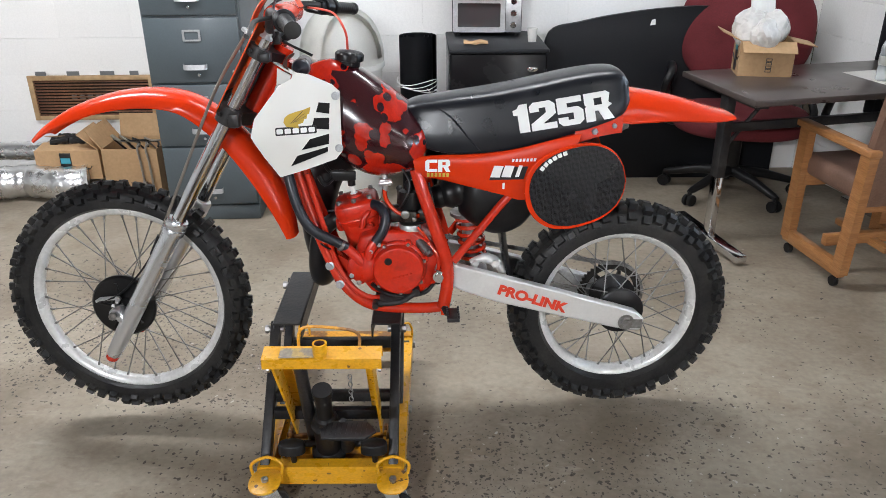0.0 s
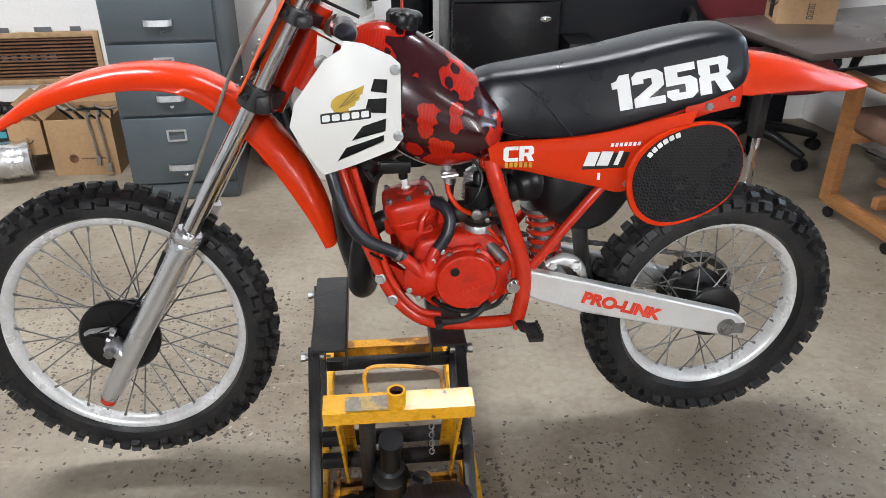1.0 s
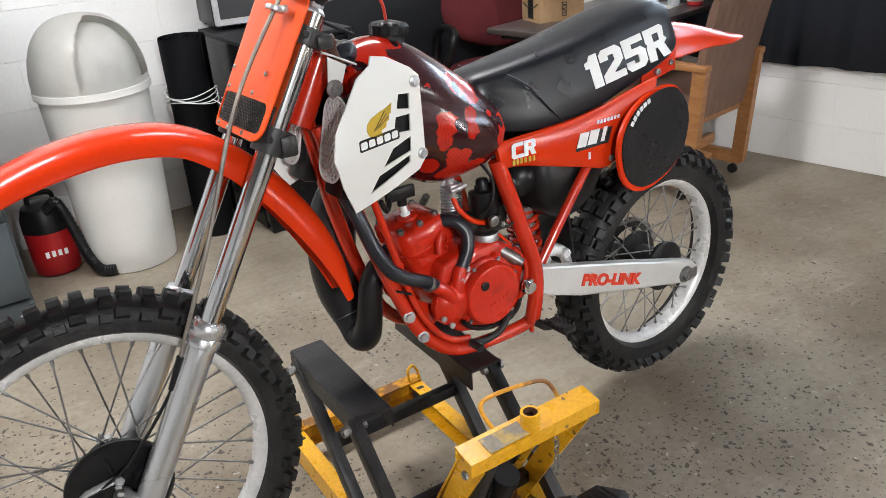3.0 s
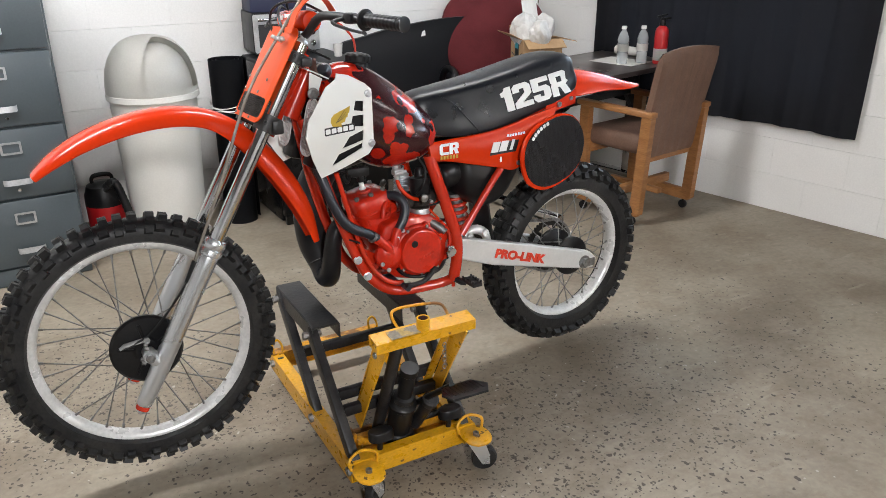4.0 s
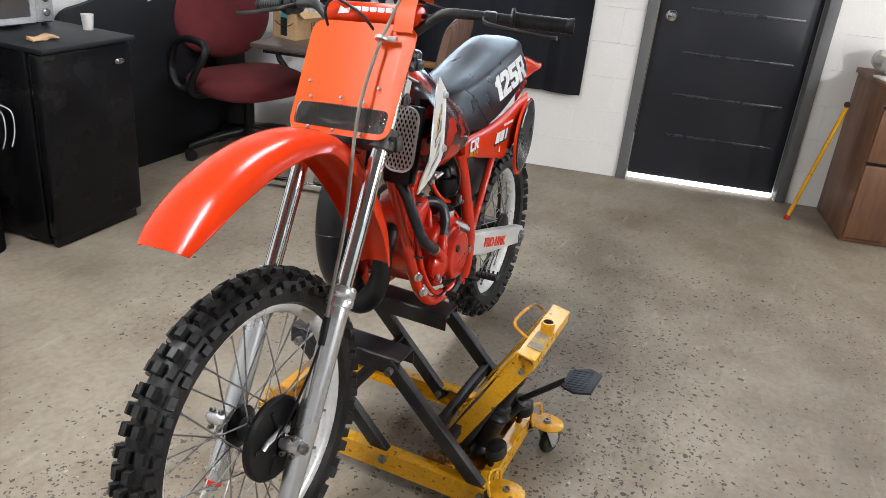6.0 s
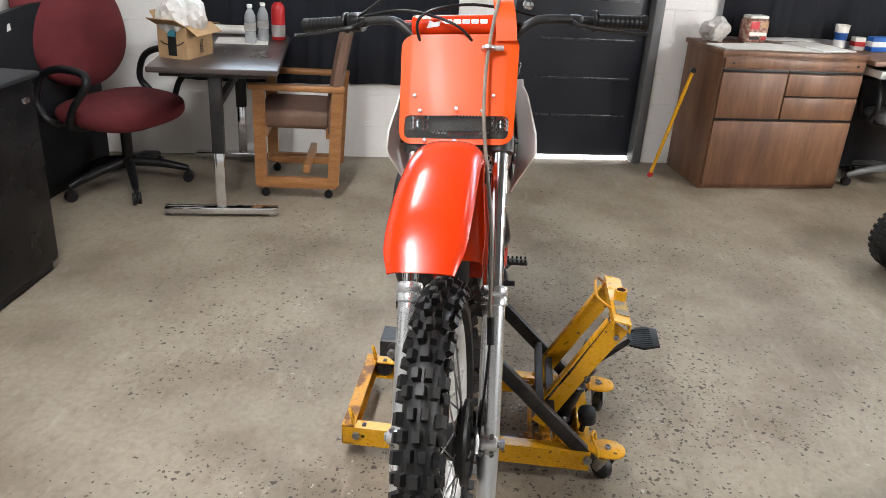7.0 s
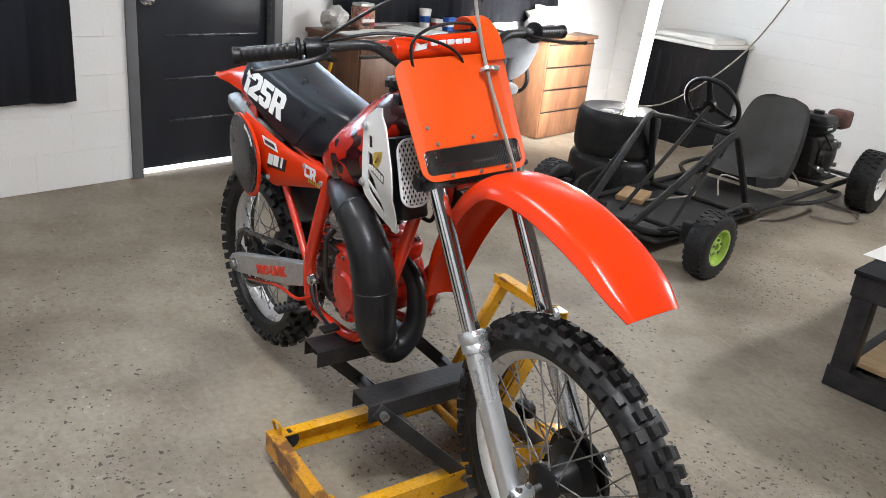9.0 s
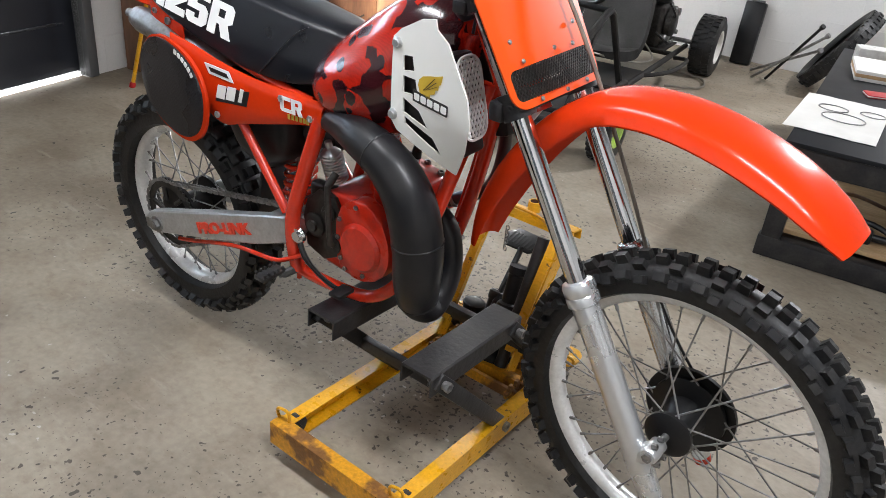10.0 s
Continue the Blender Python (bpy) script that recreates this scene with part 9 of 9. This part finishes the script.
for y, z, w in curve([(-1.10, 0.235, 0.20), (-1.23, 0.215, 0.22), (-1.38, 0.205, 0.225), (-1.48, 0.235, 0.225), (-1.55, 0.34, 0.225), (-1.60, 0.50, 0.215), (-1.645, 0.62, 0.19), (-1.67, 0.675, 0.145), (-1.68, 0.70, 0.07)], 4):
    up = Vector((0, 0.35, 1)) if z < 0.24 and y > -1.43 else Vector((0, 1, 0.25))
    up = up.normalized() * 0.035
    ring = [Vector((w * u, y, z)) + up * (0.6 + 0.9 * u * u) for u in (-1, -0.9, -0.7, -0.4, 0, 0.4, 0.7, 0.9, 1)]
    ring += [Vector((w * u, y, z)) - up * 0.5 for u in (1, 0.9, 0.7, 0.4, 0, -0.4, -0.7, -0.9, -1)]
    rings.append(ring)
loft(bm, rings)
part("seat", bm, "seatgrey", kart, "faded grey bucket seat", 60)
bm = B()
box(bm, (-0.12, -1.92, 0.19), (0.36, 0.34, 0.012), 0.002)
part("engine_plate", bm, "dust", kart)
bm = B()
box(bm, (-0.12, -1.90, 0.335), (0.25, 0.27, 0.29), 0.03, None, 3)
lathe(bm, [(0.0, 0), (0.10, 0), (0.11, 0.02), (0.10, 0.05), (0.06, 0.065), (0.0, 0.066)], Matrix.Translation((-0.24, -1.90, 0.35)) @ pose(0, 0, 0, 0, -90, 0), 28)
eng = part("engine", bm, "engine", kart, "oily single-cylinder kart engine")
for k in range(7):
    bm = B()
    box(bm, (-0.12, -2.08, 0.26 + 0.024 * k), (0.19, 0.11, 0.009), 0.002, None, 1)
    part("cooling_fin", bm, "engine", eng)
bm = B()
box(bm, (-0.10, -1.86, 0.555), (0.34, 0.22, 0.12), 0.035, None, 4)
box(bm, (-0.10, -1.86, 0.553), (0.36, 0.24, 0.012), 0.004)
lathe(bm, [(0.035, 0), (0.035, 0.025), (0.0, 0.028)], pose(-0.16, -1.86, 0.612), 16)
part("fuel_tank", bm, "black", eng, "black fuel tank with seam")
bm = B()
box(bm, (-0.27, -1.83, 0.545), (0.006, 0.07, 0.03), 0.002)
part("label_bar", bm, "stickerwhite", eng)
bm = B()
box(bm, (-0.22, -2.08, 0.575), (0.13, 0.15, 0.12), 0.025, None, 3)
rod(bm, (-0.20, -2.02, 0.50), (-0.17, -1.98, 0.42), 0.02, 12)
part("muffler", bm, "rust", eng, "rust-brown muffler box")
for y, z, r in ((-1.99, 0.42, 0.035), (-1.82, 0.26, 0.03), (-2.02, 0.28, 0.022)):
    bm = B()
    lathe(bm, [(0.0, 0), (r, 0), (r, 0.03), (r * 0.7, 0.04), (r * 0.7, 0.06), (0.0, 0.062)], along((-0.24, y, z), (-1, y, z)), 14)
    part("fitting", bm, "steel", eng)
for pts in (((-0.27, -1.78, 0.50), (-0.31, -1.83, 0.42), (-0.27, -1.95, 0.36)), ((-0.22, -1.76, 0.30), (-0.30, -1.80, 0.24), (-0.28, -2.02, 0.22))):
    bm = B()
    tube(bm, curve(pts, 5), 0.007, 6)
    part("hose", bm, "black", eng)
bm = B()
lathe(bm, [(0.0, -0.03), (0.055, -0.03), (0.06, -0.02), (0.06, 0.02), (0.055, 0.03), (0.0, 0.03)], Matrix.Translation((0.06, -1.86, 0.45)) @ YAX, 20)
part("air_filter", bm, "black", eng)
bm = B()
tube(bm, curve([(-0.10, -0.85, 0.17), (-0.02, -1.0, 0.26), (-0.18, -1.2, 0.20), (-0.30, -1.5, 0.18), (-0.15, -1.6, 0.30)], 5), 0.006, 6)
tube(bm, curve([(0.12, -0.4, 0.14), (0.0, -0.7, 0.16), (0.1, -0.9, 0.15)], 5), 0.008, 6)
part("cable", bm, "cablesheath", kart)
bm = B()
box(bm, (0.05, -0.45, 0.145), (0.16, 0.24, 0.03), 0.004, pose(0, 0, 0, 0, 0, 20))
part("brake_pedal", bm, "card", kart)
bm = B()
tube(bm, curve([(-0.40, -1.55, 0.02), (-0.60, -1.70, 0.015), (-0.55, -1.95, 0.015), (-0.30, -2.0, 0.02)], 6), 0.008, 6)
cb = thing("floor_cable", "loose cable lying on the floor", "cable")
cbp = part("cable", bm, "cablesheath", cb)
cb.matrix_basis = KM


# two slick tyres, stacked, with a lit tube lamp standing in them
for k, (dx, dy, z0, R) in enumerate(((0.012, -0.01, 0.0, 0.272), (0.0, 0.0, 0.285, 0.262))):
    slick = thing("slick_tyre", "worn black slick kart tyre lying flat in a stack", "tyre", (1.74 + dx, -2.73 + dy, z0), 17 + 40 * k, "stacked tyres")
    bm = B()
    lathe(bm, [(0.150, 0.060), (0.158, 0.040), (0.205, 0.010), (0.235, 0.002), (R - 0.014, 0.016), (R - 0.004, 0.036), (R, 0.065), (R, 0.215), (R - 0.004, 0.246), (R - 0.014, 0.268), (0.235, 0.282), (0.205, 0.276),
               (0.172, 0.258), (0.158, 0.246), (0.150, 0.226), (0.162, 0.222), (0.225, 0.250), (0.246, 0.20), (0.246, 0.08), (0.225, 0.034), (0.162, 0.064)], None, 64, True)
    part("carcass", bm, "rubber", slick)
    for z in (0.050, 0.236):
        bm = B()
        lathe(bm, [(0.150, z - 0.008), (0.157, z - 0.010), (0.160, z), (0.157, z + 0.010), (0.150, z + 0.008), (0.147, z)], None, 48, True)
        part("bead", bm, "black", slick)
ta, tb = Vector((1.70, -2.74, 0.03)), Vector((1.83, -3.02, 1.78))
tl = thing("lamp_bar", "lit white lamp bar standing in the stacked tyres", "lamp")
d = (tb - ta).normalized()
bm = B()
rod(bm, ta + d * 0.28, tb - d * 0.03, 0.034, 24)
part("diffuser", bm, "tube", tl, "glowing round diffuser")
for p, q in ((ta, ta + d * 0.28), (tb - d * 0.03, tb)):
    bm = B()
    rod(bm, p, q, 0.036, 18)
    part("end_cap", bm, "stickerwhite", tl)
bm = B()
tube(bm, curve([ta + d * 0.28, (1.66, -2.66, 0.57), (1.50, -2.90, 0.66), (1.30, -3.25, 1.0), (1.15, -3.55, 1.6), (1.05, -3.8, 2.2), (1.0, -3.9, CEIL - 0.02)], 6), 0.005, 6)
part("power_cord", bm, "cablesheath", tl)

chest = thing("storage_chest", "large dark grey storage chest with pale lid", "chest", (2.80, -4.66, 0.0), 3)
bm = B()
loft(bm, [[Vector((x * w, y * w, z)) for x, y in ((-0.36, -0.27), (0.36, -0.27), (0.36, 0.27), (-0.36, 0.27))] for z, w in ((0.0, 0.88), (0.02, 0.90), (0.83, 1.0))])
part("body", bm, "headboard", chest)
for k in range(5):
    bm = B()
    box(bm, (-0.26 + 0.13 * k, 0.252, 0.42), (0.03, 0.03, 0.70), 0.004)
    part("rib", bm, "headboard", chest)
bm = B()
box(bm, (0, 0, 0.845), (0.78, 0.60, 0.035), 0.010)
box(bm, (-0.05, 0.02, 0.885), (0.62, 0.44, 0.05), 0.015)
part("lid", bm, "canplastic", chest)
bd = thing("wall_board", "unpainted plywood board fixed on the wall", "board")
bm = B()
box(bm, (0, 0, 0), (1.10, 0.018, 0.55), 0.002, pose(0.80, -5.068, 1.34, 0, 0, 2.9))
part("board", bm, "plywood", bd)

case = thing("black_case", "tall narrow black case leaning at the wall", "case")
bm = B()
box(bm, (0, 0, 0.23), (0.15, 0.09, 0.46), 0.012, pose(0.80, -4.93, 0, 10, 0, 8))
part("case", bm, "black", case)
bm = B()
box(bm, (0, 0.0, 0.468), (0.11, 0.06, 0.012), 0.003, pose(0.80, -4.93, 0, 10, 0, 8))
part("end_cap", bm, "greyplastic", case)

ot = thing("used_offroad_tyre", "used knobbly motorcycle tyre leaning by the wall", "tyre")
bm = B()
om = Matrix.Translation((0.10, -4.72, 0.300)) @ pose(0, 0, 0, 0, 56, 11)
lathe(bm, [(0.225, -0.03), (0.25, -0.05), (0.285, -0.055), (0.31, -0.04), (0.318, 0), (0.31, 0.04), (0.285, 0.055), (0.25, 0.05), (0.225, 0.03), (0.235, 0.025), (0.28, 0.04), (0.30, 0), (0.28, -0.04), (0.235, -0.025)], om, 56, True)
for k in range(44):
    for s in (-1, 0, 1):
        box(bm, (0, 0, 0), (0.024, 0.016, 0.03), 0, om @ Matrix.Rotation(2 * math.pi * (k + 0.5 * (s == 0)) / 44, 4, "Z") @ Matrix.Translation((0, 0.316 - 0.012 * abs(s), s * 0.034)))
moulded(bm)
part("carcass", bm, "rubber", ot)
st = thing("axle_rods", "bundle of steel axle rods leaning across the tyre", "rod")
for k, (a, b) in enumerate((((0.66, -4.78, 0.012), (0.17, -4.46, 0.31)), ((0.50, -4.62, 0.012), (0.19, -4.42, 0.46)), ((0.58, -4.55, 0.015), (0.16, -4.50, 0.40)))):
    bm = B()
    rod(bm, a, b, 0.010, 8)
    lathe(bm, [(0.0, 0), (0.018, 0), (0.018, 0.02), (0.0, 0.02)], along(b, Vector(b) + (Vector(b) - Vector(a))), 10)
    part("rod", bm, "steel" if k != 1 else "black", st)

# low black work stand with papers and parts
BM_ = pose(-0.395, -1.79, 0, 0, 0, 188)
bench = thing("work_stand", "low black timber stand with plywood shelf and papers", "bench", (-0.395, -1.79, 0), 188)
BW, BD, BH = 1.15, 2.0, 0.485
for x in (0.035, BW - 0.035):
    for y in (0.04, BD - 0.04):
        bm = B()
        box(bm, (x, y, BH / 2 - 0.01), (0.075, 0.075, BH - 0.04), 0.004)
        part("leg", bm, "blackpaint", bench)
for z, h in ((0.045, 0.085), (BH - 0.06, 0.09)):
    for y in (0.035, BD - 0.035):
        bm = B()
        box(bm, (BW / 2, y - 0.008 if y < 0.5 else y + 0.008, z), (BW + 0.02, 0.06, h), 0.004)
        part("rail", bm, "blackpaint", bench)
    for x in (0.03, BW - 0.03):
        bm = B()
        box(bm, (x, BD / 2, z), (0.055, BD - 0.12, h * 0.96), 0.004)
        part("rail", bm, "blackpaint", bench)
bm = B()
box(bm, (BW / 2, BD / 2, 0.105), (BW - 0.12, BD - 0.13, 0.018), 0.002)
part("shelf", bm, "plywood", bench, "pale plywood shelf")
bm = B()
box(bm, (BW / 2, BD / 2, BH - 0.008), (BW + 0.03, BD + 0.03, 0.018), 0.003)
part("top", bm, "headboard", bench)


def on_bench(x, y, z=BH + 0.0015):
    return tuple(BM_ @ Vector((x, y, z)))


sh = thing("paper_sheet", "large white paper sheet overhanging the stand corner", "paper", on_bench(0.12, 0.47), 186)
bm = B()
n = 10
loft(bm, [[Vector((-0.17 + 0.34 * i / (n - 1), y, 0.001 + 0.002 * abs(math.sin(i * 0.9)) + dz)) for y, dz in ((-0.30, 0), (0.30, 0), (0.30, 0.0015), (-0.30, 0.0015))] for i in range(n)])
part("sheet", bm, "paper", sh)
for x, y, r in ((0.02, -0.02, 0.085), (-0.05, 0.10, 0.06), (0.10, 0.14, 0.05)):
    g = thing("gasket_ring", "thin dark gasket ring on the paper", "gasket", tuple(Vector(on_bench(0.12, 0.47)) + Vector((-x, -y, 0.0065))), 0, "gaskets")
    bm = B()
    tube(bm, [Vector((r * math.cos(a), r * 0.8 * math.sin(a), 0)) for a in [2 * math.pi * k / 32 for k in range(32)]], 0.0022, 6, False, True)
    part("ring", bm, "steel", g)
for k, (x, y, rz, s, mat, band, lab) in enumerate(((0.24, 0.98, 20, (0.13, 0.09, 0.014), "redplastic", "stickerwhite", "small red and white card packet"), (0.42, 0.90, -12, (0.15, 0.20, 0.008), "paper", "", "folded white booklet"),
                                        (0.22, 1.42, 8, (0.28, 0.34, 0.05), "paper", "card", "untidy pile of papers"), (0.55, 1.25, 30, (0.12, 0.12, 0.09), "bag", "", "clouded plastic jar"), (0.62, 0.40, 15, (0.22, 0.30, 0.006), "paper", "", "loose sheet of paper"),
                                        (0.85, 0.75, -20, (0.18, 0.12, 0.06), "black", "", "black parts box"), (0.14, 1.72, 15, (0.16, 0.12, 0.08), "bag", "", "clouded plastic tray of parts"), (0.40, 1.75, -8, (0.22, 0.18, 0.10), "engine", "", "dark oily parts tin"))):
    pack("bench_packet", lab + " on the stand", "packet", on_bench(x, y), 188 + rz, s, mat, band)
for k, (pts, r, mat) in enumerate(((((0.15, 0.15, 0.13), (0.35, 0.25, 0.16), (0.55, 0.18, 0.125), (0.75, 0.3, 0.14)), 0.012, "black"), (((0.12, 0.45, 0.13), (0.25, 0.35, 0.22), (0.40, 0.5, 0.15), (0.62, 0.42, 0.125)), 0.008, "veneer"),
                                   (((0.2, 0.30, 0.124), (0.30, 0.40, 0.124), (0.42, 0.30, 0.124), (0.52, 0.38, 0.13)), 0.007, "black"))):
    cbo = thing("parts_cable", "coiled cable on the plywood shelf", "cable")
    cbo.matrix_basis = BM_
    bm = B()
    tube(bm, curve(pts, 8), r, 8)
    lathe(bm, [(0.0, -0.03), (r * 1.8, -0.03), (r * 1.8, 0.02), (0.0, 0.03)], along(pts[-1], Vector(pts[-1]) + Vector((0.1, 0.03, 0))), 12)
    part("cable", bm, mat, cbo)
for k, (x, y, s, mat) in enumerate(((0.30, 0.16, (0.16, 0.07, 0.05), "black"), (0.55, 0.28, (0.10, 0.09, 0.06), "blackpaint"), (0.78, 0.18, (0.12, 0.10, 0.08), "steel"))):
    ob = thing("machine_part", "small dark machine part on the plywood shelf", "part")
    ob.matrix_basis = BM_ @ pose(x, y, 0.1145, 0, 0, 25 * k)
    bm = B()
    box(bm, (0, 0, s[2] / 2), s, 0.012, None, 3)
    rod(bm, (s[0] * 0.5, 0, s[2] * 0.5), (s[0] * 0.5 + 0.06, 0, s[2] * 0.5), s[2] * 0.3, 12)
    part("casting", bm, mat, ob)

# ---- painted blocks of the walls, laid in courses ----
def block_mesh(length, height):
    """One block face, 12 mm proud, with a small chamfer all round."""
    c, d = 0.0008, 0.012
    bm = B()
    back = [bm.verts.new((x, d, z)) for x, z in ((0, 0), (length, 0), (length, height), (0, height))]
    edge = [bm.verts.new((x, c, z)) for x, z in ((0, 0), (length, 0), (length, height), (0, height))]
    face = [bm.verts.new((x, 0, z)) for x, z in ((c, c), (length - c, c), (length - c, height - c), (c, height - c))]
    for a, b in ((back, edge), (edge, face)):
        for i in range(4):
            bm.faces.new((a[i], a[(i + 1) % 4], b[(i + 1) % 4], b[i]))
    bm.faces.new(face)
    bmesh.ops.recalc_face_normals(bm, faces=bm.faces)
    me = bpy.data.meshes.new("block")
    bm.to_mesh(me)
    bm.free()
    me.materials.append(M["wall"])
    return me


BL, BH_, JV, JH = 0.40, 0.20, 0.0003, 0.0010
shared = {}


def blocks(wall, m, length, holes, first):
    """Courses of blocks over a wall's face, cut at the openings."""
    for row in range(13):
        z0, z1 = row * BH_ + JH / 2, (row + 1) * BH_ - JH / 2
        cuts = [(0.0, length)]
        for h in holes:
            if h[1] < z1 - 0.004 and h[3] > z0 + 0.004:
                cuts = [seg for a, b in cuts for seg in ((a, min(b, h[0] - 0.001)), (max(a, h[2] + 0.001), b)) if seg[1] - seg[0] > 0.01]
        x = first - (BL / 2 if row % 2 else 0.0)
        while x < length:
            for a, b in cuts:
                p, q = max(a, x + JV / 2), min(b, x + BL - JV / 2)
                if q - p > 0.02:
                    lo, hi = z0, z1
                    for h in holes:  # lintel and sill courses end at the opening
                        if h[0] < q and h[2] > p and h[1] < z1 and h[3] > z0:
                            lo = max(lo, h[3]) if h[3] < z1 else lo
                            hi = min(hi, h[1]) if h[1] > z0 else hi
                    key = (round(q - p, 4), round(hi - lo, 4))
                    if key[1] < 0.02:
                        continue
                    if key not in shared:
                        shared[key] = block_mesh(*key)
                    ob = new("block", shared[key])
                    ob.parent = wall
                    ob.matrix_basis = m @ Matrix.Translation((p, 0, lo))
            x += BL


blocks(wall_north, WB, LB, [], -0.10)
blocks(wall_east, WD, LD, [DOOR, WIN1, WIN2, WIN3], -0.05)
blocks(wall_south, WF, LF, [], -0.15)
